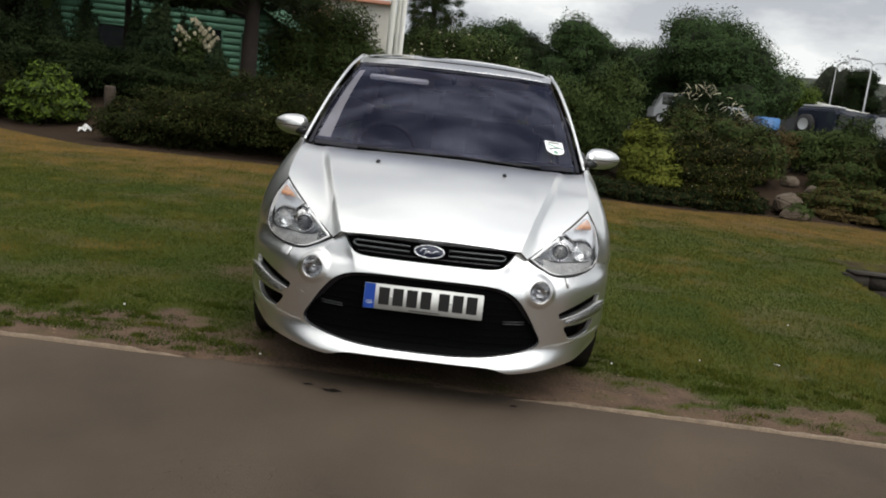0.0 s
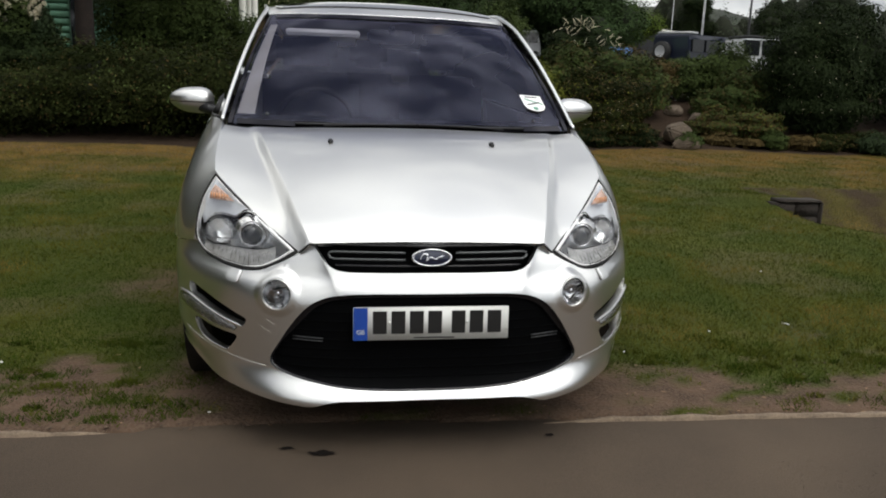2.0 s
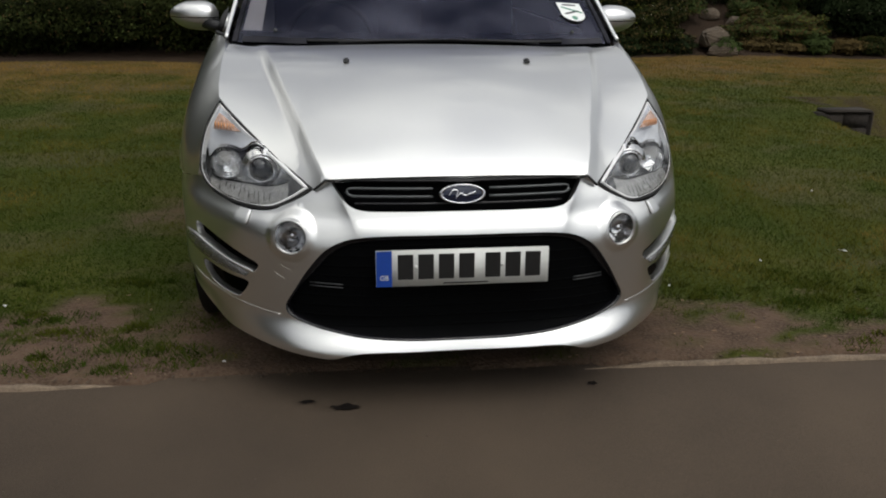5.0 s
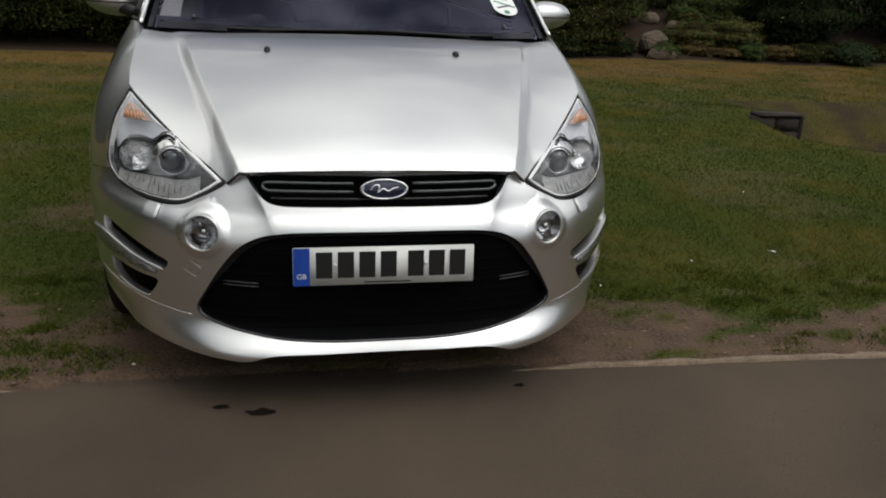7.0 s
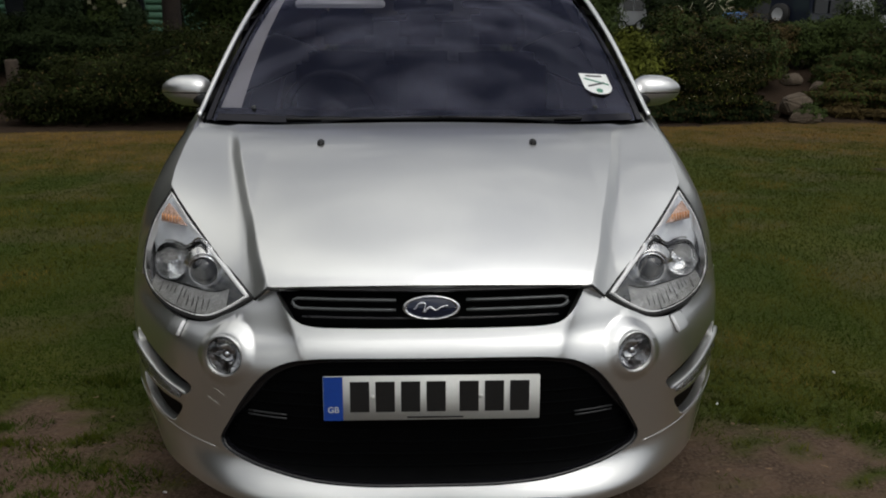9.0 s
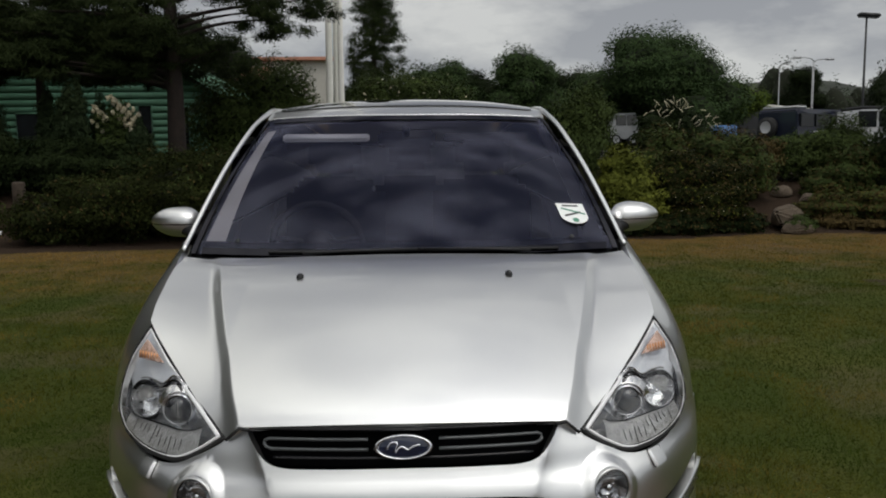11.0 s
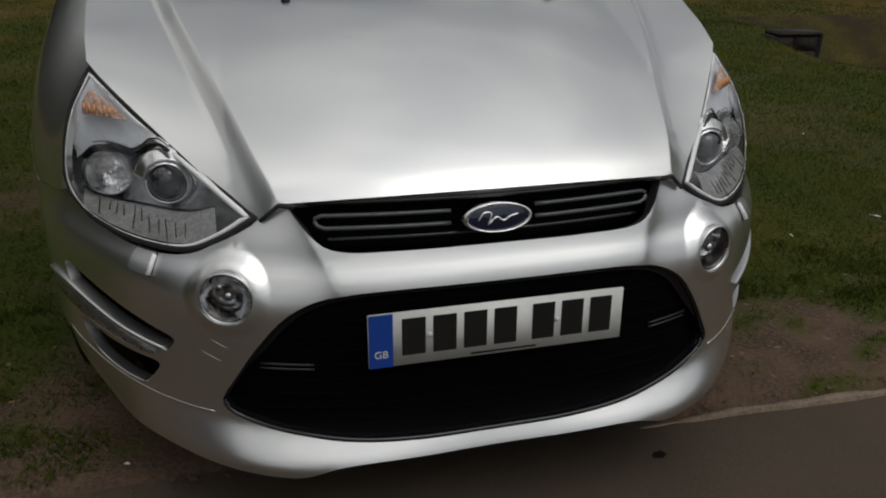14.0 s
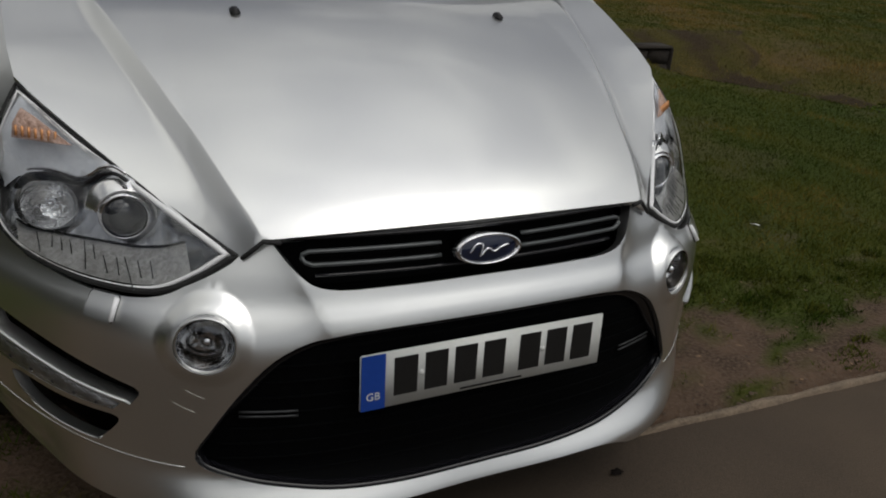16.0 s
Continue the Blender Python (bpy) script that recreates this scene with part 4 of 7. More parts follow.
BROW = spline([(0.762, 0.434, 0.712), (0.755, 0.432, 0.722), (0.741, 0.430, 0.733), (0.708, 0.401, 0.741), (0.680, 0.374, 0.740), (0.660, 0.354, 0.738), (0.639, 0.337, 0.749), (0.625, 0.328, 0.762), (0.605, 0.310, 0.768), (0.588, 0.292, 0.760)], 36)
for sx in (-1, 1):
    out = sided(LAMP, sx)
    n_out = len(out)
    lamp = own(skin("headlamp", out, GREY_BOWL, car, 0.022, -0.016, 0, "large swept-back headlamp unit", shift=(-0.004 * sx, 0.040, -0.008), shrink=0.96))
    skin("lens", out, CLEAR, lamp, 0.018, 0.018, 0, "clear lens").visible_shadow = False
    low = lambda t: (1.0 if t < 0.36 else 0.62) if t < 0.68 else 0.55
    part("seal", sweep([(x - 0.003 * sx, y + 0.001, z + 0.002) for x, y, z in out], 0.0068, 6, True, 1.0, low), RUBBER, lamp, "black gap")
    inn = [Vector(q) for q in out]
    mid = sum(inn, Vector()) / len(inn)
    edge_w = lambda t: (1.05 - 0.5 * abs(0.99 - t) / 0.33 if 0.66 < t else 0.36) if t > 0.18 else 0.95 - 2.6 * t
    part("bezel", sweep([mid + (q - mid) * 0.945 + Vector((0, -0.003, 0.001)) for q in inn], 0.0058, 6, True, 1.0, edge_w), BEZEL, lamp, "bright bezel")
    wall = [q + Vector((0, 0.004, 0)) for q in inn] + [mid + (q - mid) * 0.96 + Vector((-0.004 * sx, 0.040, -0.008)) for q in inn]
    mesh_ob("surround", wall, [(i, (i + 1) % n_out, n_out + (i + 1) % n_out, n_out + i) for i in range(n_out)], GREY_BOWL, lamp)
    fwd = Vector((sx * 0.12, -1, 0.06)).normalized()
    pm = Matrix.Translation((sx * 0.597, 0.284, 0.696)) @ fwd.to_track_quat("Z", "Y").to_matrix().to_4x4()
    part("projector", lathe([(0, 0.020), (0.014, 0.018), (0.026, 0.012), (0.034, 0.004), (0.037, -0.006)], pm, 32), LENS_DARK, lamp, "dark projector lens")
    part("projector_ring", lathe([(0.036, -0.03), (0.0365, 0.0), (0.038, 0.004), (0.041, 0.003), (0.044, -0.006), (0.046, -0.04)], pm, 36), CHROME, lamp, "chrome ring")
    # bright hood over the projector, in two steps
    hv = []
    for a in np.linspace(math.radians(12), math.radians(186), 22):
        a = a if sx < 0 else math.pi - a
        for r, h in ((0.044, -0.004), (0.047, 0.000), (0.049, -0.004), (0.064, -0.016), (0.068, -0.03)):
            hv.append(pm @ Vector((-r * math.cos(a) * (1.12 if math.cos(a) < 0 else 1.0), r * math.sin(a), h)))
    mesh_ob("hood", hv, [(5 * i + k, 5 * i + k + 1, 5 * i + k + 6, 5 * i + k + 5) for i in range(21) for k in range(4)], SATIN_BRIGHT, lamp, "bright stepped hood")
    rm = Matrix.Translation((sx * 0.711, 0.391, 0.689)) @ (Vector((sx * 0.22, -1, 0.22)).normalized().to_track_quat("Z", "Y").to_matrix().to_4x4()) @ Matrix.Diagonal((1.12, 1.0, 1, 1))
    part("reflector", lathe([(0.0, -0.020), (0.010, -0.0195), (0.020, -0.0165), (0.029, -0.011), (0.036, -0.003), (0.042, 0.008)], rm, 36), REFLECTOR, lamp, "bright bowl reflector")
    part("bulb_cap", lathe([(0, 0.002), (0.005, 0.001), (0.008, -0.004), (0.009, -0.018)], rm, 16), CHROME, lamp)
    part("reflector_ring", lathe([(0.0412, 0.008), (0.0428, 0.0095), (0.0445, 0.008), (0.048, -0.006), (0.055, -0.012), (0.058, -0.04)], rm, 36), DIM_CHROME, lamp)
    part("brow", sweep(sided([(p[0], p[1] - 0.004, p[2]) for p in BROW], sx), 0.0072, 8, False, 0.9, lambda t: 0.55 + 0.45 * math.sin(math.pi * min(1, 0.15 + t))), GLOSS_BLACK, lamp, "dark brow")
    part("brow_line", sweep(sided([(x, y + 0.004, z + 0.010) for x, y, z in BROW[6:]], sx), 0.0028, 6), CHROME, lamp)
    upper = [(0.782, 0.470, 0.700), (0.757, 0.462, 0.722), (0.708, 0.422, 0.744), (0.660, 0.374, 0.742), (0.625, 0.344, 0.766), (0.612, 0.345, 0.776), (0.655, 0.396, 0.797), (0.705, 0.470, 0.838), (0.738, 0.525, 0.856), (0.772, 0.505, 0.805), (0.788, 0.482, 0.745)]
    skin("indicator_bowl", sided(upper, sx), PALE_BOWL, lamp, 0.012, -0.010, 0, "pale bowl")
    amber = [(0.760, 0.474, 0.792), (0.756, 0.484, 0.815), (0.740, 0.492, 0.840), (0.722, 0.464, 0.832), (0.692, 0.424, 0.812), (0.668, 0.394, 0.796), (0.705, 0.425, 0.794)]
    ind = skin("indicator", sided(amber, sx), AMBER, lamp, 0.010, 0.004, 0.006, "amber indicator")
    for k in range(7):
        t = k / 6
        x, y, z = 0.752 - 0.062 * t, 0.462 - 0.046 * t, 0.806 - 0.002 * t
        part("rib", sweep([(sx * x, y, z - 0.008), (sx * (x - 0.001), y + 0.004, z + 0.010)], 0.0024, 6), AMBER_LIT, ind)
    # the ribbed shelf along the foot, with its dark upper line
    top = spline([(0.768, 0.424, 0.655), (0.749, 0.408, 0.645), (0.688, 0.352, 0.645), (0.629, 0.298, 0.648), (0.586, 0.258, 0.651), (0.545, 0.226, 0.660), (0.512, 0.200, 0.676)], 26)
    bv = []
    for x, y, z in top:
        lx, ly, lz = lamp_low(x, -0.002)
        bv += [(sx * x, y, z), (sx * x, y - 0.006, z - 0.003), (sx * x, (y + ly) / 2 - 0.004, (z + lz) / 2 + 0.002), (sx * lx, ly, lz)]
    mesh_ob("foot_band", bv, [(4 * i + k, 4 * i + k + 1, 4 * i + k + 5, 4 * i + k + 4) for i in range(25) for k in range(3)], RIBBED, lamp, "ribbed band")
    part("foot_line", sweep(sided([(x, y - 0.004, z + 0.001) for x, y, z in top], sx), 0.0024, 6), GLOSS_BLACK, lamp)
    for k in range(11):
        x = 0.735 - 0.0165 * k
        i = int(np.argmin([abs(p[0] - x) for p in top]))
        a, b = Vector(top[i]), Vector(lamp_low(x, 0.0))
        t0, t1 = (0.15, 0.55) if k % 4 else (0.1, 0.9)
        part("rib", sweep([(sx * q.x, q.y - 0.006, q.z + 0.002) for q in (a.lerp(b, t0 + 0.25 * (k > 5)), a.lerp(b, t1 + 0.3 * (k > 5)))], 0.0009, 5), DULL, lamp)

# flanks
belt = curve((0.5, 0.845), (0.545, 0.868), (0.70, 0.942), (0.93, 1.040), (1.2, 1.045), (2.0, 1.05), (3.0, 1.08), (4.0, 1.12), (4.8, 1.14))
wide = curve((0.30, 0.72), (0.40, 0.795), (0.47, 0.838), (0.52, 0.862), (0.60, 0.889), (0.72, 0.916), (0.82, 0.930), (1.0, 0.940), (1.5, 0.938), (2.4, 0.940), (3.4, 0.938), (4.0, 0.922), (4.4, 0.885), (4.62, 0.83), (4.76, 0.74))
lean = curve((0.30, 0.06), (0.43, 0.07), (0.545, 0.135), (0.70, 0.165), (0.93, 0.182), (1.15, 0.125), (1.6, 0.075), (3.0, 0.07), (4.7, 0.09))


def flank_at(y, z, sx=1.0):
    b = float(belt(y))
    x = float(wide(y))
    t = (z - 0.60) / max(b - 0.60, 0.05)
    if t > 0:
        x -= float(lean(y)) * t ** (1.7 + 0.9 * soft((y - 0.55) / 0.2))
    else:
        x -= 0.035 * ((0.60 - z) / 0.38) ** 2
    x += 0.008 * math.exp(-((z - 0.80) / 0.015) ** 2) if 1.2 < y < 4.3 else 0
    for cy in (WHEEL_Y, WHEEL_Y + WHEELBASE):
        r = math.hypot(y - cy, z - WHEEL_Z)
        x += 0.008 * math.exp(-((r - ARCH_R) / 0.03) ** 2)
    return (sx * x, y, z)


def arc(cy, a0, a1, n=26):
    return [(cy + ARCH_R * math.cos(a), WHEEL_Z + ARCH_R * math.sin(a)) for a in np.linspace(a0, a1, n)]


a_low = math.asin((0.24 - WHEEL_Z) / ARCH_R)
a_wing = math.pi - math.asin((0.608 - WHEEL_Z) / ARCH_R)
RY = WHEEL_Y + WHEELBASE
wing_loop = [(0.548, 0.864)] + [(y, float(belt(y)) - 0.002) for y in np.linspace(0.57, 1.26, 16)] + [(1.30, 0.9), (1.30, 0.24)] + arc(WHEEL_Y, a_low, a_wing)
wing_loop += [(0.62, 0.615), (0.52, 0.631), (0.436, 0.646), (0.440, 0.690), (0.470, 0.745), (0.506, 0.805)]
doors = {"front_door": (1.308, 2.36), "rear_door": (2.368, 3.40)}
for sx in (-1, 1):
    f = lambda y, z, s=sx: flank_at(y, z, s)
    own(panel("front_wing", f, wing_loop, [], 0.03, PAINT, car, 0.02, "", (-sx, 0, 0)))
    for nm, (y0, y1) in doors.items():
        top = [(y, float(belt(y)) - 0.002) for y in np.linspace(y0, y1, 14)]
        low = [(y1, 0.24), (y0, 0.24)]
        if nm == "rear_door":
            low = [(y1, 0.62)] + [(RY + (ARCH_R + 0.01) * math.cos(a), WHEEL_Z + (ARCH_R + 0.01) * math.sin(a)) for a in np.linspace(math.pi * 0.72, math.pi - a_low, 10)] + [(y0, 0.24)]
        d = own(panel(nm, f, top + low, [], 0.04, PAINT, car, 0.02, "", (-sx, 0, 0)))
        hx, hy, hz = flank_at(y1 - 0.17, 0.86, sx)
        part("handle", sweep([(hx + sx * 0.004, hy - 0.09, hz), (hx + sx * 0.03, hy - 0.07, hz), (hx + sx * 0.034, hy, hz), (hx + sx * 0.03, hy + 0.07, hz), (hx + sx * 0.004, hy + 0.09, hz)], 0.011, 8), PAINT, d)
    quarter = [(y, float(belt(y)) - 0.002) for y in np.linspace(3.408, 4.72, 14)] + [(4.75, 0.8), (4.74, 0.34), (4.45, 0.26)] + [(RY + ARCH_R * math.cos(a), WHEEL_Z + ARCH_R * math.sin(a)) for a in np.linspace(a_low, math.pi * 0.71, 26)] + [(3.408, 0.64)]
    own(panel("rear_quarter", f, quarter, [], 0.04, PAINT, car, 0.02, "", (-sx, 0, 0)))
    sill = [(sx * (flank_at(y, 0.24)[0] - 0.015), y, 0.215) for y in np.linspace(1.32, 3.42, 16)]
    own(part("sill", sweep(sill, 0.04, 8), PAINT, car))

# tail
tail_v, tail_f = [], []
tz = np.linspace(0.30, 1.13, 12)
for z in tz:
    for k, t in enumerate(np.linspace(-1, 1, 17)):
        tail_v.append((t * 0.745, 4.775 - 0.06 * t * t - 0.10 * max(0, z - 0.75) + 0.03 * (z < 0.66), z))
tail_f = [(j * 17 + i, j * 17 + i + 1, (j + 1) * 17 + i + 1, (j + 1) * 17 + i) for j in range(11) for i in range(16)]
own(mesh_ob("tailgate", tail_v, tail_f, PAINT, car))

# roof, pillars and glazing
roof_z = curve((1.50, 1.50), (1.62, 1.528), (1.75, 1.566), (1.95, 1.606), (2.2, 1.632), (2.5, 1.645), (3.1, 1.632), (3.8, 1.575), (4.45, 1.48))
roof_w = curve((1.5, 0.60), (1.75, 0.605), (2.2, 0.635), (3.0, 0.63), (3.8, 0.60), (4.45, 0.56))


def roof_at(x, y):
    w = float(roof_w(y))
    t = abs(x) / w
    return (x, y, float(roof_z(y)) - 0.046 * t ** 2.4)


head_y = lambda x: 1.625 + 0.115 * (x / 0.6) ** 2
roof_half = [(x, head_y(x)) for x in np.linspace(0, 0.597, 12)] + [(float(roof_w(y)), y) for y in np.linspace(1.78, 4.4, 20)] + [(0.3, 4.43), (0, 4.44)]
own(panel("roof", roof_at, mirrored(roof_half), [], 0.05, PAINT, car, 0.03, "silver roof", (0, 0, -1)))

sun_half = [(x, 1.80 + 0.10 * (x / 0.6) ** 2) for x in np.linspace(0, 0.55, 12)] + [(float(roof_w(y)) - 0.045, y) for y in np.linspace(1.92, 3.5, 14)] + [(0.4, 3.56), (0, 3.58)]
own(panel("glass_roof", lambda x, y: (x, y, roof_at(x, y)[2] + 0.005), mirrored(sun_half), [], 0.06, ROOF_GLASS, car, 0.004, "dark panoramic glass roof", (0, 0, -1)))

head_line = [roof_at(x, head_y(x) - 0.004) for x in np.linspace(-0.585, 0.585, 30)]
own(part("head_trim", sweep([(x, y, z + 0.002) for x, y, z in head_line], 0.0035, 6), SATIN_BRIGHT, car, "bright trim along the screen's head"))

foot_y = lambda x: 0.850 + 0.105 * (x / 0.73) ** 2


def screen_at(x, v, lift=0.0):
    """Windscreen: x across its foot, v from foot to head."""
    hx = x * (0.592 / 0.735)
    a, b = Vector((x, foot_y(x), 1.024 + 0.006 * (x / 0.7) ** 2)), Vector((hx, head_y(hx) - 0.008, roof_at(hx, head_y(hx))[2] - 0.004))
    p = a.lerp(b, v)
    nrm = Vector((0.25 * x, -0.55, 0.83)).normalized()
    return p + nrm * (0.030 * 4 * v * (1 - v) + lift)


def screen_patch(name, x0, x1, v0, v1, mat, lift, parent, nu=40, nv=16, label=""):
    v = [screen_at(x0(t) + (x1(t) - x0(t)) * u, t, lift) for t in np.linspace(v0, v1, nv) for u in np.linspace(0, 1, nu)]
    f = [(j * nu + i, j * nu + i + 1, (j + 1) * nu + i + 1, (j + 1) * nu + i) for j in range(nv - 1) for i in range(nu - 1)]
    return mesh_ob(name, v, f, mat, parent, label)


screen = own(screen_patch("windscreen", lambda t: -0.735, lambda t: 0.735, 0, 1, SCREEN, 0.0, car, label="wide windscreen, dark with cloud reflections"))
for sx in (-1, 1):
    edge = lambda t, s=sx: s * (0.718 + 0.006 * t)
    rim = lambda t, s=sx: s * 0.737
    screen_patch("black_border", edge if sx > 0 else rim, rim if sx > 0 else edge, 0, 1, BORDER, 0.004, screen, 4, 20)
screen_patch("foot_border", lambda t: -0.70, lambda t: 0.70, 0.0, 0.035, BORDER, 0.004, screen, 40, 4)
screen_patch("head_border", lambda t: -0.70, lambda t: 0.70, 0.955, 1.0, BORDER, 0.004, screen, 40, 4)

# scuttle under the screen, with screws and wipers
sc_v = []
for x in np.linspace(-0.74, 0.74, 41):
    t = abs(x) / 0.74
    back = 0.832 + 0.094 * t * t
    sc_v += [(x, back - 0.012, bonnet_at(x, back)[2] - 0.022), (x, back + 0.05, 1.026 + 0.004 * t), (x, foot_y(x) + 0.06, 1.066 + 0.004 * t)]
scuttle = own(mesh_ob("scuttle", sc_v, [(3 * i + k, 3 * i + k + 1, 3 * i + k + 4, 3 * i + k + 3) for i in range(40) for k in range(2)], MESH_BLACK, car, "black plastic scuttle"))
for sx in (-1, 1):
    x = sx * 0.583
    part("screw_cap", lathe([(0, 0.004), (0.006, 0.0035), (0.009, 0.0)], Matrix.Translation(screen_at(x, 0.07, 0.006)) @ pose(0, 0, 0, 40, 0, 0), 12), DULL, scuttle)
for sx, x0, x1 in ((-1, -0.46, 0.06), (1, 0.52, 0.04)):
    blade = [screen_at(x0 + (x1 - x0) * t, 0.012 + 0.012 * t, 0.008) for t in np.linspace(0, 1, 14)]
    w = own(part("wiper", sweep(blade, 0.005, 6), RUBBER, car, "black wiper lying along the screen's foot"))
    part("arm", sweep([screen_at(x0 + 0.22 * (x1 > x0) - 0.1, 0.0, 0.012), screen_at((x0 + x1) / 2, 0.012, 0.016), screen_at(x1, 0.022, 0.014)], 0.005, 6), BLACK, w)

for sx in (-1, 1):
    # silver pillar that runs into the roof rail
    base = [(0.757, 0.945, 1.046), (0.752, 1.00, 1.078), (0.740, 1.08, 1.136), (0.693, 1.33, 1.318), (0.641, 1.60, 1.478), (0.617, 1.80, 1.545), (0.640, 2.2, 1.588), (0.638, 3.0, 1.592), (0.606, 3.8, 1.535), (0.565, 4.4, 1.440)]
    line = [(sx * a, b, c) for a, b, c in spline(base, 60)]
    own(part("pillar", sweep(line, 0.008, 8, False, 1.0, lambda t: 1.0 + 0.8 * t), PAINT, car))
    belt_line = [(flank_at(y, float(belt(y)))[0] - 0.01, y, float(belt(y)) - 0.002) for y in np.linspace(0.98, 4.45, 30)]
    up = spline(base[1:], 30)
    sv, sf = [], []
    for (bx, by, bz), (ux, uy, uz) in zip(belt_line, up):
        for t in (0, 0.33, 0.66, 1):
            sv.append((sx * (bx + (ux - bx) * t + 0.02 * t * (1 - t)), by + (uy - by) * t, bz + (uz - bz) * t))
    own(mesh_ob("side_glass", sv, [(4 * i + k, 4 * i + k + 1, 4 * i + k + 5, 4 * i + k + 4) for i in range(29) for k in range(3)], DARK_GLASS, car, "dark side glazing"))
    own(part("belt_strip", sweep([(sx * (a + 0.004), b, c + 0.004) for a, b, c in belt_line], 0.009, 6), BLACK, car))
    # inner pillar trim: pale left, black right, light and shade put into the colour
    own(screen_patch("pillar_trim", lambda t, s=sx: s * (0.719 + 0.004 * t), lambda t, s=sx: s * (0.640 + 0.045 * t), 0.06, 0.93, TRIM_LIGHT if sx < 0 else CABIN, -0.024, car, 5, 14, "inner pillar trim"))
rear_v = [(t * (0.68 - 0.14 * v), 4.72 - 0.30 * v - 0.05 * t * t, 1.13 + 0.32 * v) for v in np.linspace(0, 1, 6) for t in np.linspace(-1, 1, 13)]
own(mesh_ob("rear_window", rear_v, [(j * 13 + i, j * 13 + i + 1, (j + 1) * 13 + i + 1, (j + 1) * 13 + i) for j in range(5) for i in range(12)], DARK_GLASS, car))

# door mirrors: a teardrop cap, a dark lower shell and a foot
def mirror_shape(sx, z0, z1, grow):
    bm = bmesh.new()
    bmesh.ops.create_uvsphere(bm, u_segments=28, v_segments=16, radius=1.0)
    for v in bm.verts:
        a, b, c = v.co
        t = (a + 1) / 2                                   # 0 inner end, 1 tip
        h = 0.070 * (1 - 0.50 * t ** 2.2) * grow
        dep = 0.085 * (1 - 0.35 * t ** 2) * grow
        bx = math.copysign(abs(a) ** 0.75, a)
        sq = math.copysign(abs(c) ** 0.8, c)
        v.co = Vector((sx * (0.962 + bx * 0.108), 1.545 + b * dep * (0.55 if b > 0 else 1.0) + 0.045 * t, 1.092 + sq * h + 0.008 * t))
    geom = bm.verts[:] + bm.edges[:] + bm.faces[:]
    bmesh.ops.bisect_plane(bm, geom=geom, plane_co=(0, 0, z0), plane_no=(0, 0, -1), clear_outer=True)
    geom = bm.verts[:] + bm.edges[:] + bm.faces[:]
    bmesh.ops.bisect_plane(bm, geom=geom, plane_co=(0, 0, z1), plane_no=(0, 0, 1), clear_outer=True)
    bmesh.ops.recalc_face_normals(bm, faces=bm.faces)
    return bm


for sx in (-1, 1):
    mir = own(part("door_mirror", mirror_shape(sx, 1.092, 1.3, 1.0), PAINT, car, "silver door mirror with a dark foot"))
    part("lower_shell", mirror_shape(sx, 0.9, 1.090, 0.97), SATIN, mir, "grey lower shell")
    part("indicator_line", mirror_shape(sx, 1.088, 1.094, 0.99), GLOSS_BLACK, mir)
    part("foot", sweep([(sx * 0.80, 1.42, 1.040), (sx * 0.85, 1.47, 1.052), (sx * 0.91, 1.52, 1.068)], 0.028, 10, False, 0.9), BLACK, mir)
    part("sail", sweep([(sx * 0.795, 1.20, 1.06), (sx * 0.785, 1.30, 1.10), (sx * 0.775, 1.45, 1.12)], 0.03, 6), BLACK, mir)

# wheels
def wheel(x, y, sx):
    m = Matrix.Translation((x, y, WHEEL_Z + 0.003)) @ pose(0, 0, 0, 0, 90 * sx, 0)
    R = WHEEL_Z
    tyre = own(part("wheel", lathe([(0.235, -0.10), (0.275, -0.115), (R - 0.02, -0.112), (R, -0.085), (R, 0.085), (R - 0.02, 0.112), (0.275, 0.115), (0.235, 0.10)], m, 48), RUBBER, car, "alloy wheel with a low black tyre"))
    part("rim", lathe([(0.236, 0.10), (0.225, 0.095), (0.215, 0.05), (0.205, -0.06), (0.236, -0.10)], m, 40), ALLOY, tyre)
    part("hub", lathe([(0, 0.085), (0.03, 0.085), (0.06, 0.07), (0.065, 0.02), (0, 0.02)], m, 24), ALLOY, tyre)
    part("disc", lathe([(0, 0.0), (0.15, 0.0), (0.15, -0.02), (0, -0.02)], m, 32), GREY_BOWL, tyre)
    for k in range(5):
        for d in (-0.16, 0.16):
            a = 2 * math.pi * k / 5
            pts = [m @ Vector((r * math.cos(a + d * (0.2 + r / 0.24)), r * math.sin(a + d * (0.2 + r / 0.24)), h)) for r, h in ((0.05, 0.075), (0.12, 0.085), (0.19, 0.09), (0.225, 0.088))]
            part("spoke", sweep(pts, 0.014, 6), ALLOY, tyre)
    lin = lathe([(ARCH_R - 0.005, -0.20), (ARCH_R - 0.005, 0.115)], m, 40)
    own(part("arch_liner", lin, BLACK, car))


for y in (WHEEL_Y, RY):
    for sx in (-1, 1):
        wheel(sx * 0.772, y, sx)

# underside, bulkhead and cabin
own(part("underbody", block(-0.66, 0.66, 0.36, 4.55, 0.215, 0.26, 0.02), BLACK, car, "dark underside"))
own(part("engine_bay", block(-0.42, 0.42, 0.30, 0.80, 0.26, 0.62, 0.03), BLACK, car))
own(part("dashboard", block(-0.70, 0.70, 0.98, 1.45, 0.80, 1.015, 0.06), CABIN, car, "dark dashboard"))
own(part("cabin_floor", block(-0.76, 0.76, 1.2, 4.4, 0.30, 0.42, 0.02), CABIN, car))
ring = [(-0.37 + 0.185 * math.cos(a), 1.50 - 0.07 * math.sin(a), 1.00 + 0.17 * math.sin(a)) for a in np.linspace(0, 2 * math.pi, 36, endpoint=False)]
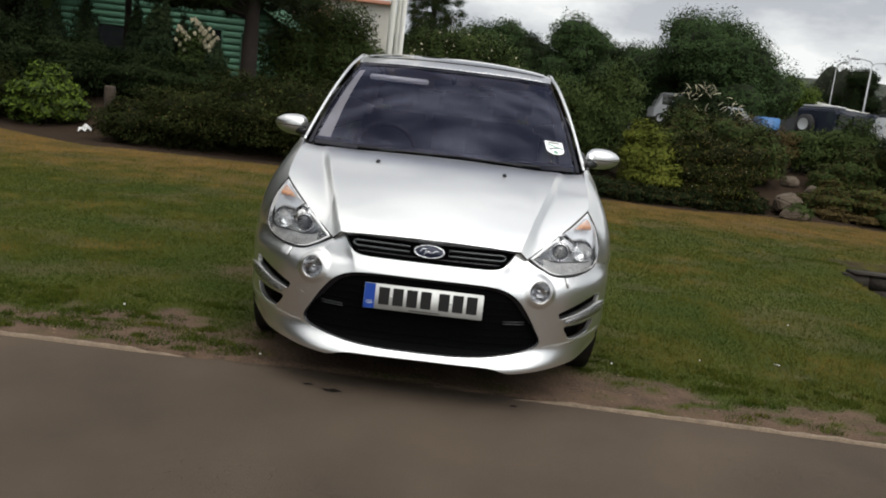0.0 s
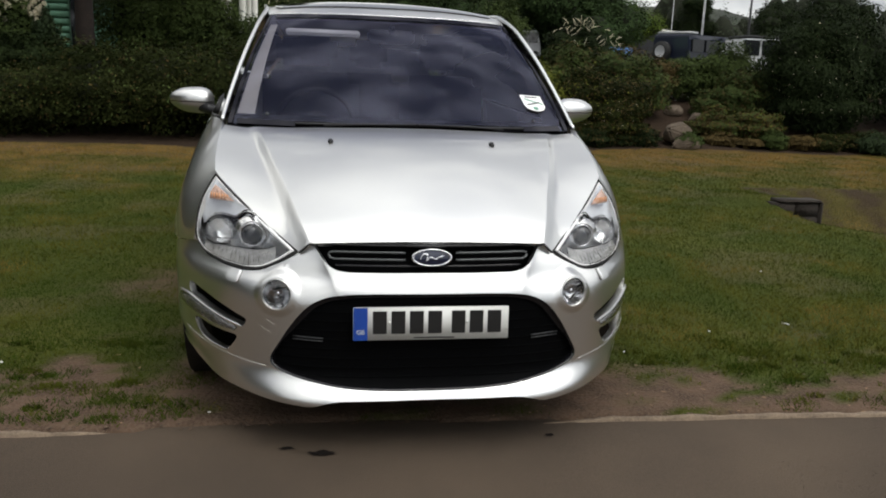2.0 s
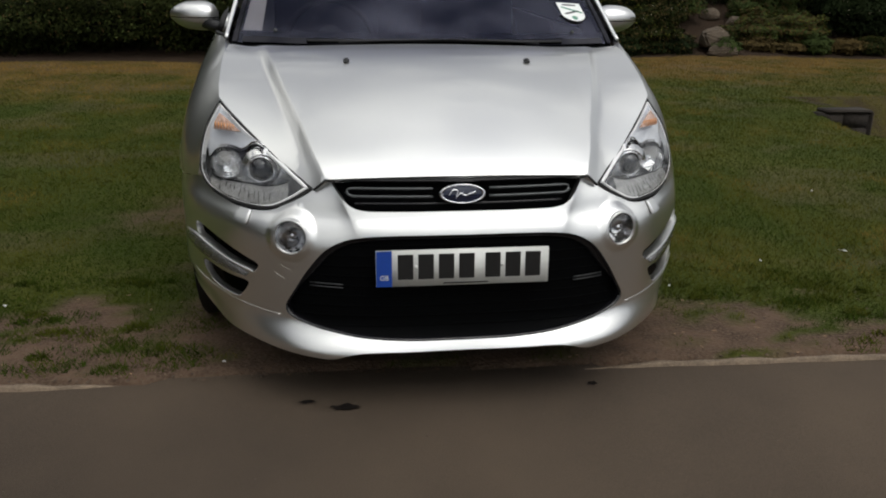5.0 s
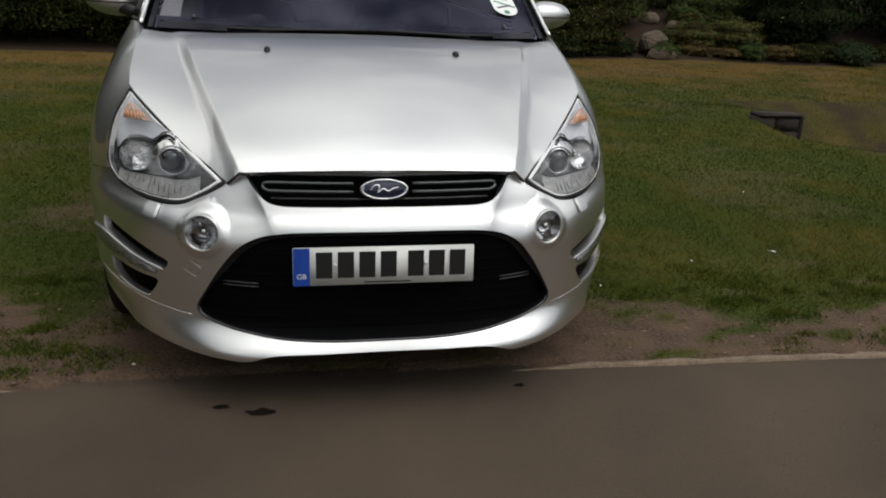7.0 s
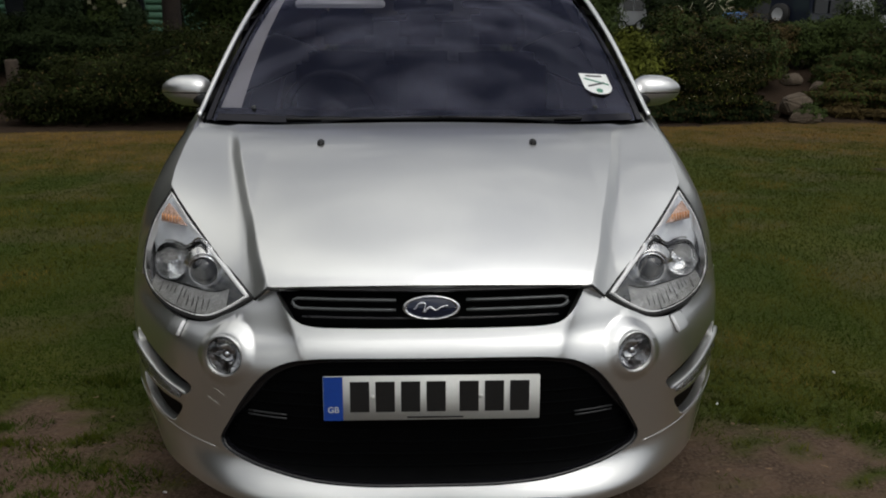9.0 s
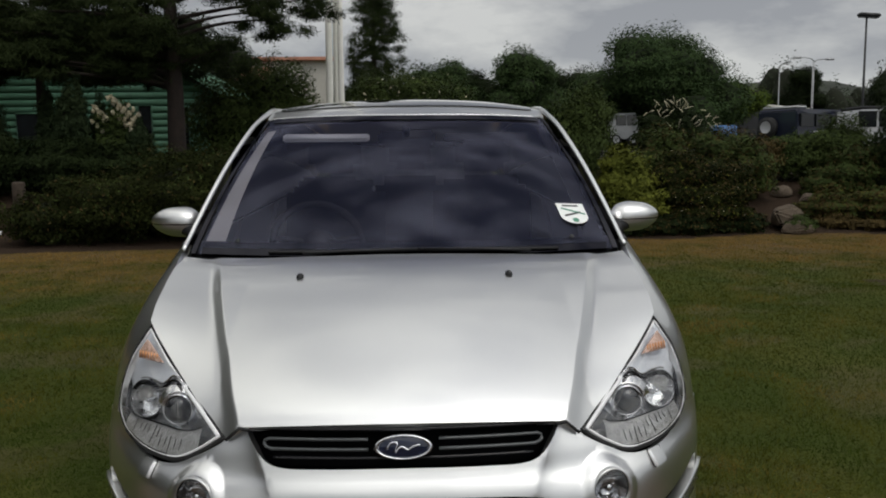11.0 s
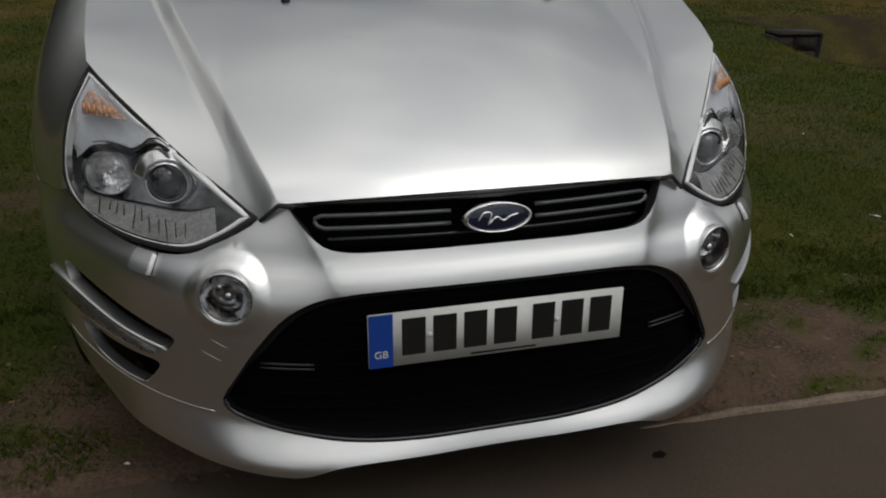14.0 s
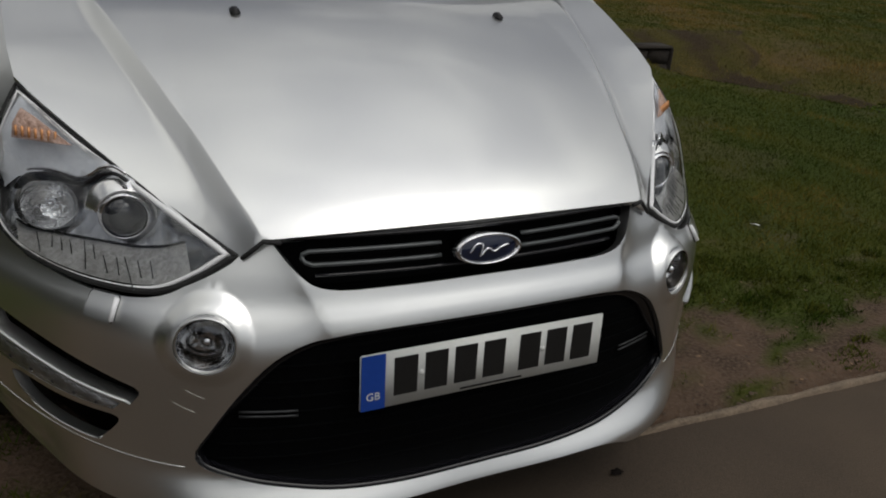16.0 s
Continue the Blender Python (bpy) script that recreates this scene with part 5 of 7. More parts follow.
sw = own(part("steering_wheel", sweep(ring, 0.015, 8, True), CABIN, car, "dark steering wheel"))
part("hub", lathe([(0, 0.03), (0.06, 0.02), (0.07, -0.02), (0, -0.03)], Matrix.Translation((-0.37, 1.50, 1.0)) @ pose(0, 0, 0, 65, 0, 0), 20), BLACK, sw)
for a in (0.2, math.pi - 0.2, -math.pi / 2):
    part("spoke", sweep([(-0.37, 1.50, 1.0), (-0.37 + 0.18 * math.cos(a), 1.50 - 0.07 * math.sin(a), 1.0 + 0.165 * math.sin(a))], 0.014, 6), BLACK, sw)
for x, y in ((-0.37, 2.15), (0.37, 2.15), (-0.5, 3.05), (0, 3.05), (0.5, 3.05)):
    w = 0.25 if y < 3 else 0.22
    seat = own(part("seat", block(x - w, x + w, y - 0.55, y, 0.45, 0.64, 0.06), CABIN, car, "dark cloth seat"))
    part("backrest", block(x - w, x + w, -0.07, 0.07, 0, 0.66, 0.06, Matrix.Translation((0, y, 0.60)) @ pose(0, 0, 0, -14, 0, 0)), CABIN, seat)
    part("headrest", block(x - 0.13, x + 0.13, -0.05, 0.05, 0, 0.19, 0.045, Matrix.Translation((0, y + 0.17, 1.28)) @ pose(0, 0, 0, -8, 0, 0)), CABIN, seat)
rv = own(part("rear_view_mirror", block(-0.12, 0.12, -0.015, 0.015, -0.035, 0.035, 0.014, pose(0, 1.60, 1.43, 8, 0, 0)), BLACK, car, "dark rear-view mirror"))
part("stem", sweep([(0, 1.56, 1.475), (0, 1.59, 1.45)], 0.016, 8), BLACK, rv)
for sx in (-1, 1):
    # left visor white, right one near-black: lit and shaded side set by colour
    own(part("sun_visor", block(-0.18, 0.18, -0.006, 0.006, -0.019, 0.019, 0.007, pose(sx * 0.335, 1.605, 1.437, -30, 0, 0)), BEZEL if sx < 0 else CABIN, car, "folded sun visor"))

# paper tag on the screen
tag_m = Matrix.Translation(screen_at(0.622, 0.205, 0.004)) @ pose(0, 0, 0, 33, 3, 10)
outline = [(-0.052, 0.055), (0.052, 0.055), (0.052, -0.02)] + [(0.052 * math.cos(a), -0.02 - 0.045 * math.sin(a)) for a in np.linspace(0.25, math.pi - 0.25, 9)] + [(-0.052, -0.02)]
bm = bmesh.new()
bm.faces.new([bm.verts.new(tag_m @ Vector((a, b, 0))) for a, b in outline])
ex = bmesh.ops.extrude_face_region(bm, geom=bm.faces[:])
for v in [g for g in ex["geom"] if isinstance(g, bmesh.types.BMVert)]:
    v.co += tag_m.to_3x3() @ Vector((0, 0, -0.001))
bmesh.ops.recalc_face_normals(bm, faces=bm.faces)
tag = own(part("paper_tag", bm, PAPER, car, "white and green paper tag stuck on the screen", False))
part("tag_bar", block(-0.03, 0.03, 0.036, 0.044, 0.0004, 0.001, 0, tag_m), INK, tag, "", False)
part("tag_bar", block(-0.045, 0.045, 0.004, 0.012, 0.0004, 0.001, 0, tag_m @ pose(0, 0, 0, 0, 0, -22)), PAPER_GREEN, tag, "", False)
part("tag_bar", block(-0.04, 0.03, -0.012, -0.004, 0.0004, 0.001, 0, tag_m @ pose(0, 0, 0, 0, 0, 20)), INK, tag, "", False)
part("tag_dot", lathe([(0.012, 0.0004), (0.012, 0.001), (0, 0.001)], tag_m @ pose(0, -0.045, 0), 14), PAPER_GREEN, tag, "", False)

# ---- plants ----
def leafage(name, clumps, count, size, mat, parent, seed, flat=0.0, shell=0.55, droop=0.0, aspect=0.5):
    """Many small leaves over a set of clumps (centre, radii), each with an uneven outline and gaps."""
    rng = np.random.default_rng(seed)
    vol = np.array([r[0] * r[1] + r[0] * r[2] for _, r in clumps])
    which = rng.choice(len(clumps), count, p=vol / vol.sum())
    cen, rad = np.array([c for c, _ in clumps], float)[which], np.array([r for _, r in clumps], float)[which]
    d = rng.normal(size=(count, 3))
    d /= np.linalg.norm(d, axis=1)[:, None]
    lump = 1 + 0.16 * np.sin(d[:, 0] * 7 + which) * np.sin(d[:, 1] * 6 + which * 2) + 0.12 * np.sin(d[:, 2] * 9 + which * 3)
    rr = (1 - shell * rng.random(count) ** 1.6) * lump * (1 + 0.07 * rng.normal(size=count)).clip(0.9, 1.1)
    pos = cen + d * rad * rr[:, None]
    out = d * 0.8 + rng.normal(size=(count, 3)) * 0.36 + np.array((0, 0, 0.35))
    out /= np.linalg.norm(out, axis=1)[:, None]
    t = np.cross(out, rng.normal(size=(count, 3)))
    t /= np.linalg.norm(t, axis=1)[:, None]
    t[:, 2] -= droop
    w = np.cross(out, t)
    s = size * (0.6 + 0.8 * rng.random(count))[:, None]
    q = np.stack([pos - t * s * 0.8 + w * s * aspect, pos - t * s * 0.8 - w * s * aspect, pos + t * s * 1.2], 1).reshape(-1, 3)
    me = bpy.data.meshes.new(name)
    me.vertices.add(len(q))
    me.vertices.foreach_set("co", q.ravel())
    me.loops.add(len(q))
    me.loops.foreach_set("vertex_index", np.arange(len(q)))
    me.polygons.add(count)
    me.polygons.foreach_set("loop_start", np.arange(count) * 3)
    me.polygons.foreach_set("loop_total", np.full(count, 3))
    me.update(calc_edges=True)
    me.materials.append(mat)
    ob = new(name, me)
    ob.parent = parent
    return ob


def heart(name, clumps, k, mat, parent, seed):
    """The inside of a bush: lumpy near-black masses well inside the leaves, coloured as shade."""
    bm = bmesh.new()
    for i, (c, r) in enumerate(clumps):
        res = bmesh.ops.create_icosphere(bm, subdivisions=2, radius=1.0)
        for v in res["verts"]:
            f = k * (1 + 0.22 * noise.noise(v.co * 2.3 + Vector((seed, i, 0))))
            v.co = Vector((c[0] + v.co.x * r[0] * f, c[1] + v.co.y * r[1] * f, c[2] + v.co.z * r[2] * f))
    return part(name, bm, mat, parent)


def soften(n, l, b, geo, own_share, up):
    """Lets a blade or leaf scatter light partly as its whole clump does."""
    k, add, nm = n.new("ShaderNodeVectorMath"), n.new("ShaderNodeVectorMath"), n.new("ShaderNodeVectorMath")
    k.operation, add.operation, nm.operation = "SCALE", "ADD", "NORMALIZE"
    k.inputs["Scale"].default_value = own_share
    add.inputs[1].default_value = (0.0, 0.0, up)
    l.new(geo.outputs["Normal"], k.inputs[0])
    l.new(k.outputs["Vector"], add.inputs[0])
    l.new(add.outputs["Vector"], nm.inputs[0])
    l.new(nm.outputs["Vector"], b.inputs["Normal"])


def leaf_mat(name, color, vary=0.3, piece=0.22):
    m = material(name, color, 0.65, 0, vary, 1.4, 14.0, 0.0, per_piece=piece, spec=0.03, warm=(color[0] * 1.25, color[1] * 1.1, color[2] * 0.9))
    n, l = m.node_tree.nodes, m.node_tree.links
    soften(n, l, n["Principled BSDF"], n.new("ShaderNodeNewGeometry"), 0.75, 0.40)
    return m


LEAF_DARK = leaf_mat("leaf_dark", (0.012, 0.020, 0.008))
LEAF_HEDGE = leaf_mat("leaf_hedge", (0.013, 0.018, 0.005))
LEAF_MID = leaf_mat("leaf_mid", (0.035, 0.054, 0.018))
LEAF_TREE = leaf_mat("leaf_tree", (0.030, 0.054, 0.022))
LEAF_BRIGHT = leaf_mat("leaf_bright", (0.062, 0.100, 0.017))
LEAF_YELLOW = leaf_mat("leaf_yellow", (0.085, 0.104, 0.020))
LEAF_BROWN = leaf_mat("leaf_brown", (0.052, 0.041, 0.018))
LEAF_BLUE = leaf_mat("leaf_bluish", (0.022, 0.036, 0.018))
NEEDLE = leaf_mat("needles", (0.020, 0.031, 0.012))
PETAL = leaf_mat("petal", (0.48, 0.47, 0.38), 0.2, 0.2)
# near-black, so that the shade between the leaves lies in the colour
INNER_SHADE = material("inner_shade", (0.009, 0.012, 0.003), 0.95, 0, 0.5, 4, 30)
BARK = material("bark", (0.020, 0.0135, 0.010), 0.95, 0, 0.5, 5, 40, 0.8)
STEM = material("stem", (0.05, 0.04, 0.025), 0.9, 0, 0.4, 10, 60, 0.4)


def bush(x, y, clumps, count, size, mat, label, seed, extra=(), core=0.62, category="shrub", name="bush", **kw):
    """clumps as (dx, dy, z, rx, ry, rz) from the bush's foot."""
    z0 = ground_z(x, y)
    root = empty(name, pose(x, y, z0), label, category)
    cl = [((a, b, c), (p, q, r)) for a, b, c, p, q, r in clumps]
    heart("inner_shade", cl, min(core, 0.70) * 0.92, INNER_SHADE, root, seed)
    leafage("leaves", cl, int(count * 3.5), size * 0.70, mat, root, seed, **kw)
    for mt, cnt, sz, nm in extra:
        leafage(nm, [(c, tuple(v * 1.03 for v in r)) for c, r in cl], max(int(cnt * 2.0), 310), sz * 0.62, mt, root, seed + 50, shell=0.12)
    rng = random.Random(seed)
    for a, b, c, p, q, r in clumps[:4]:
        part("stem", sweep([(a * 0.3, b * 0.3, -0.05), (a * 0.7 + rng.uniform(-.05, .05), b * 0.7, c * 0.5), (a, b, c)], 0.022, 6, False, 1.0, lambda t: 1.2 - 0.7 * t), STEM, root)
    return root


# the clipped hedge and its neighbours on the bank, left
bush(-3.4, 10.72, [(-2.1, -0.2, 0.26, 0.75, 0.70, 0.40), (-1.2, -0.1, 0.45, 0.95, 0.90, 0.55), (-0.2, 0.0, 0.58, 1.1, 1.0, 0.66), (0.9, 0.0, 0.66, 1.1, 1.0, 0.68), (1.9, 0.1, 0.66, 1.0, 1.0, 0.68), (2.9, 0.1, 0.6, 1.0, 1.0, 0.65)], 30000, 0.040, LEAF_HEDGE, "broad dark green clipped hedge at the lawn's edge", 3, [(LEAF_MID, 2600, 0.036, "young_growth"), (LEAF_BROWN, 1600, 0.034, "dead_growth")], 0.8, "hedge", "hedge")
bush(-7.75, 11.75, [(0, 0, 0.55, 0.55, 0.45, 0.50), (-0.4, 0.1, 0.4, 0.4, 0.4, 0.38), (0.35, 0.05, 0.35, 0.38, 0.35, 0.3)], 2400, 0.07, LEAF_MID, "fresh green leafy shrub at the lawn's edge", 4, [(LEAF_BRIGHT, 1300, 0.085, "young_growth")])
bush(-9.3, 12.2, [(0, 0, 0.55, 0.95, 0.7, 0.55), (-1.2, 0.2, 0.6, 1.0, 0.7, 0.6), (-2.5, 0.5, 0.6, 1.0, 0.8, 0.65)], 9000, 0.045, LEAF_HEDGE, "dark low hedge beside the green shrub", 5, core=0.78, name="hedge", category="hedge")
bush(-6.6, 13.2, [(0, 0, 0.42, 1.0, 0.7, 0.48), (-1.4, 0.2, 0.5, 0.9, 0.7, 0.6), (1.2, 0, 0.36, 0.9, 0.7, 0.42), (2.3, 0, 0.30, 0.8, 0.6, 0.36), (-2.7, 0.4, 0.5, 0.9, 0.7, 0.6)], 15000, 0.055, LEAF_DARK, "deep green mixed shrubs behind the hedge", 6, core=0.75)
plumed = bush(-5.65, 13.9, [(0, 0, 1.20, 0.30, 0.3, 0.36), (-0.1, 0, 0.8, 0.45, 0.4, 0.6)], 1600, 0.05, LEAF_MID, "shrub with creamy white flower plumes", 7)
rng_f = random.Random(17)
plumes = []
for k in range(18):
    a = rng_f.uniform(-0.44, 0.40)
    z = 1.52 - 0.5 * abs(a + 0.02) + rng_f.uniform(-0.34, 0.10)
    plumes += [((a + 0.09 * q, -0.25, z - 0.09 * q), (0.035, 0.035, 0.05)) for q in range(3)]
leafage("blossom", plumes, 2600, 0.022, PETAL, plumed, 700, shell=0.95, droop=0.4)
bush(-10.2, 13.6, [(0.9, 0, 0.8, 0.8, 0.7, 0.85), (0, 0.2, 1.0, 0.9, 0.7, 1.0), (-1.2, 0.3, 1.1, 1.0, 0.8, 1.1), (-2.4, 0.4, 1.1, 1.0, 0.8, 1.1)], 12000, 0.05, LEAF_DARK, "tall dark shrubs before the cabin", 41)
for i, (x, y, h, w) in enumerate([(-6.3, 13.6, 1.9, 0.26), (-6.75, 13.9, 1.5, 0.28), (-7.9, 13.8, 1.3, 0.32), (-5.15, 13.5, 1.1, 0.36), (-6.52, 13.7, 1.85, 0.34), (-6.05, 14.0, 1.6, 0.30), (-7.1, 14.1, 1.8, 0.30), (-8.3, 14.3, 1.9, 0.42), (-8.9, 14.2, 1.7, 0.46), (-9.5, 14.4, 1.95, 0.44)]):
    bush(x, y, [(0, 0, h * 0.3, w, w, h * 0.32), (0, 0, h * 0.62, w * 0.7, w * 0.7, h * 0.28), (0, 0, h * 0.86, w * 0.35, w * 0.35, h * 0.2)], 2200, 0.05, LEAF_BLUE, "narrow upright dark conifer shrub", 20 + i, droop=-0.5, aspect=0.3)
bush(-2.6, 16.0, [(-1.4, 0, 1.15, 1.0, 0.8, 1.15), (-0.5, 0.2, 1.45, 0.85, 0.8, 1.35), (0.05, 0.2, 1.15, 0.6, 0.6, 1.1), (1.1, 0.3, 0.75, 0.9, 0.7, 0.70)], 13000, 0.055, LEAF_MID, "tall green shrubs by the flagpoles", 8)
bush(-0.3, 19.5, [(-0.7, 0, 1.3, 0.9, 0.8, 1.2), (0.3, 0, 1.5, 0.9, 0.8, 1.35), (1.3, 0.2, 1.2, 0.9, 0.8, 1.1)], 14000, 0.055, LEAF_MID, "tall shrub dotted with white flowers", 9, [(PETAL, 260, 0.055, "blossom")])

def ground_cover(x0, x1, y, h, mat, label, seed):
    rng = random.Random(seed)
    n = int((x1 - x0) / 0.42)
    xm = (x0 + x1) / 2
    cl = []
    for k in range(n):
        x = x0 + (x1 - x0) * (k + 0.5) / n - xm
        s = rng.uniform(0.75, 1.25)
        cl.append((x, bed_y(x + xm) - bed_y(xm) + rng.uniform(-0.05, 0.12), h * 0.45 * s, 0.34, 0.30, h * 0.55 * s))
    return bush(xm, bed_y(xm) + y, cl, 900 * n, 0.036, mat, label, seed, [(LEAF_BROWN, 170 * n, 0.03, "brown_growth")], 0.78, "ground cover")


for x, y, s in ((5.35, 2.95, 0.7), (5.6, 2.8, 1.0), (5.95, 2.75, 0.9), (6.4, 3.0, 0.8), (6.3, 3.6, 0.9)):
    bush(x, y, [(0, 0, 0.08, 0.24 * s, 0.2 * s, 0.07), (0.22 * s, 0.08, 0.04, 0.2 * s, 0.16 * s, 0.05), (-0.2 * s, -0.06, 0.04, 0.18 * s, 0.16 * s, 0.06)], 900, 0.016, LEAF_BRIGHT, "low green weeds growing in the drain", int(x * 100), category="weeds", name="weeds")
ground_cover(2.0, 5.4, 0.24, 0.30, LEAF_DARK, "dark low growth at the shrubs' foot", 72)
ground_cover(6.5, 8.4, 0.34, 0.18, LEAF_BROWN, "straggly brown growth at the bank's foot", 74)
ground_cover(8.4, 18.5, 0.30, 0.30, LEAF_HEDGE, "low olive growth along the bank's foot", 73)

# the bank, right
bush(2.7, 11.5, [(0, 0, 0.9, 0.62, 0.55, 0.95), (-0.35, 0, 0.8, 0.5, 0.5, 0.8), (0.2, 0, 1.45, 0.42, 0.4, 0.55), (-0.9, 0.3, 0.9, 0.6, 0.5, 0.85)], 11000, 0.05, LEAF_MID, "feathery tall green shrub on the bank", 10, droop=-0.3, aspect=0.28)
bush(3.38, 10.75, [(0, 0, 0.6, 0.46, 0.4, 0.55), (0.15, -0.15, 0.35, 0.45, 0.35, 0.3), (-0.1, 0.1, 0.95, 0.32, 0.3, 0.32)], 5200, 0.045, LEAF_YELLOW, "golden-green shrub on the bank", 11)
bush(4.5, 10.75, [(0, 0, 0.45, 0.66, 0.5, 0.48), (0.35, 0.05, 0.62, 0.52, 0.5, 0.50), (-0.25, 0.1, 0.70, 0.48, 0.45, 0.46), (0.1, -0.2, 0.28, 0.6, 0.4, 0.28)], 12000, 0.042, LEAF_HEDGE, "dense dark shrub beside the boulder", 12, [(LEAF_BROWN, 2600, 0.035, "brown_tip_growth"), (LEAF_YELLOW, 900, 0.03, "young_growth"), (PETAL, 240, 0.02, "blossom")], 0.75)
bush(4.85, 11.7, [(-0.6, 0, 0.6, 0.6, 0.5, 0.62), (0.2, 0, 0.62, 0.6, 0.5, 0.62), (0.8, 0.1, 0.52, 0.5, 0.5, 0.52)], 9500, 0.045, LEAF_MID, "olive shrub with brownish tips", 13, [(LEAF_BROWN, 3200, 0.035, "brown_tip_growth")], 0.7)
bush(4.85, 13.2, [(0, 0, 0.8, 0.5, 0.45, 0.65), (-0.3, 0, 0.8, 0.4, 0.4, 0.45), (0.35, 0, 0.7, 0.42, 0.4, 0.45)], 4200, 0.05, LEAF_DARK, "dark shrub with upright cream flower plumes", 14)
spiky = bpy.data.objects[[o.name for o in bpy.data.objects if o.name.startswith("bush")][-1]]
rng_f = random.Random(23)
for k in range(64):
    a, b = rng_f.uniform(-0.62, 0.74), rng_f.uniform(-0.50, 0.0)
    z = 1.38 - 0.6 * a * a - 0.62 * rng_f.random() ** 1.5
    lean, rise = rng_f.uniform(-0.15, 0.15), rng_f.uniform(0.03, 0.17)
    pts = [(a + lean * t, b - 0.06 * t, z + rise * t - 0.03 * t * t) for t in (0, 0.35, 0.7, 1.0)]
    part("flower_spike", sweep(pts, 0.010, 5, False, 1.0, lambda t: 1.0 - 0.6 * t), PETAL, spiky)
bush(6.6, 12.6, [(-0.6, 0, 0.32, 0.42, 0.4, 0.34), (0.3, 0.1, 0.48, 0.5, 0.4, 0.42), (1.2, 0, 0.62, 0.6, 0.45, 0.54), (0.75, 0.1, 0.5, 0.4, 0.4, 0.46)], 8000, 0.04, LEAF_MID, "low spreading green shrub on the bank", 15, core=0.75)
bush(6.0, 12.6, [(-0.3, 0, 0.5, 0.5, 0.4, 0.46), (0.3, 0, 0.45, 0.4, 0.4, 0.4)], 3600, 0.04, LEAF_BROWN, "reddish-brown shrub on the bank", 16)
bush(6.85, 10.9, [(0, 0, 0.20, 0.36, 0.3, 0.22), (0.62, -0.1, 0.26, 0.42, 0.35, 0.26), (0.15, 0.55, 0.28, 0.34, 0.3, 0.26), (-0.35, 0.3, 0.14, 0.25, 0.2, 0.16)], 4500, 0.038, LEAF_BROWN, "straggly brown and green ground cover", 17, [(LEAF_MID, 3600, 0.036, "green_growth"), (LEAF_YELLOW, 700, 0.03, "young_growth")])
bush(7.5, 11.7, [(0, 0, 0.42, 0.45, 0.4, 0.42), (0.5, 0.1, 0.55, 0.45, 0.4, 0.45), (-0.5, 0.1, 0.26, 0.3, 0.3, 0.26)], 6500, 0.042, LEAF_MID, "mixed green shrub on the bank", 18, [(LEAF_BROWN, 1500, 0.035, "brown_tip_growth")])
bush(8.95, 11.4, [(0, 0, 0.9, 0.95, 0.8, 0.95), (-0.5, 0, 1.2, 0.7, 0.6, 0.75), (0.6, 0, 1.25, 0.8, 0.7, 0.8), (0.0, -0.2, 0.5, 1.0, 0.7, 0.5), (-0.1, 0, 1.7, 0.55, 0.5, 0.5)], 20000, 0.05, LEAF_DARK, "large dark shrub at the end of the bank", 19, [(PETAL, 240, 0.022, "blossom")], 0.75, droop=-0.2, aspect=0.35)
bush(11.2, 11.4, [(0, 0, 0.9, 1.1, 0.9, 0.95), (1.4, 0.2, 1.0, 1.1, 0.9, 1.0), (2.8, 0.4, 1.0, 1.2, 0.9, 1.0), (4.3, 0.2, 1.1, 1.2, 0.9, 1.1), (5.9, 0.3, 1.1, 1.3, 0.9, 1.1), (7.6, 0.5, 1.2, 1.4, 0.9, 1.2), (9.6, 0.6, 1.3, 1.5, 1.0, 1.3)], 24000, 0.06, LEAF_DARK, "row of dark shrubs along the bank", 40, core=0.78)

for x, y, h, s in ((7.55, 10.35, 0.34, 0.2), (5.95, 10.35, 0.26, 0.2), (9.3, 10.1, 0.4, 0.3)):
    bush(x, y, [(0, 0, h * 0.5, s, s, h * 0.5), (s * 0.8, 0.05, h * 0.4, s * 0.8, s * 0.7, h * 0.42)], 1300, 0.03, LEAF_MID if h < 0.38 else LEAF_BLUE, "small low plant at the front of the bank", int(x * 10))

# boulder, post and litter
STONE = material("stone", (0.100, 0.076, 0.053), 0.92, 0, 0.45, 3.5, 40, 0.8)
STONE_DARK = material("dark_stone", (0.026, 0.020, 0.015), 0.92, 0, 0.4, 5, 50, 0.8)
POST_WOOD = material("weathered_wood", (0.050, 0.036, 0.025), 0.9, 0, 0.35, 6, 60, 0.5)


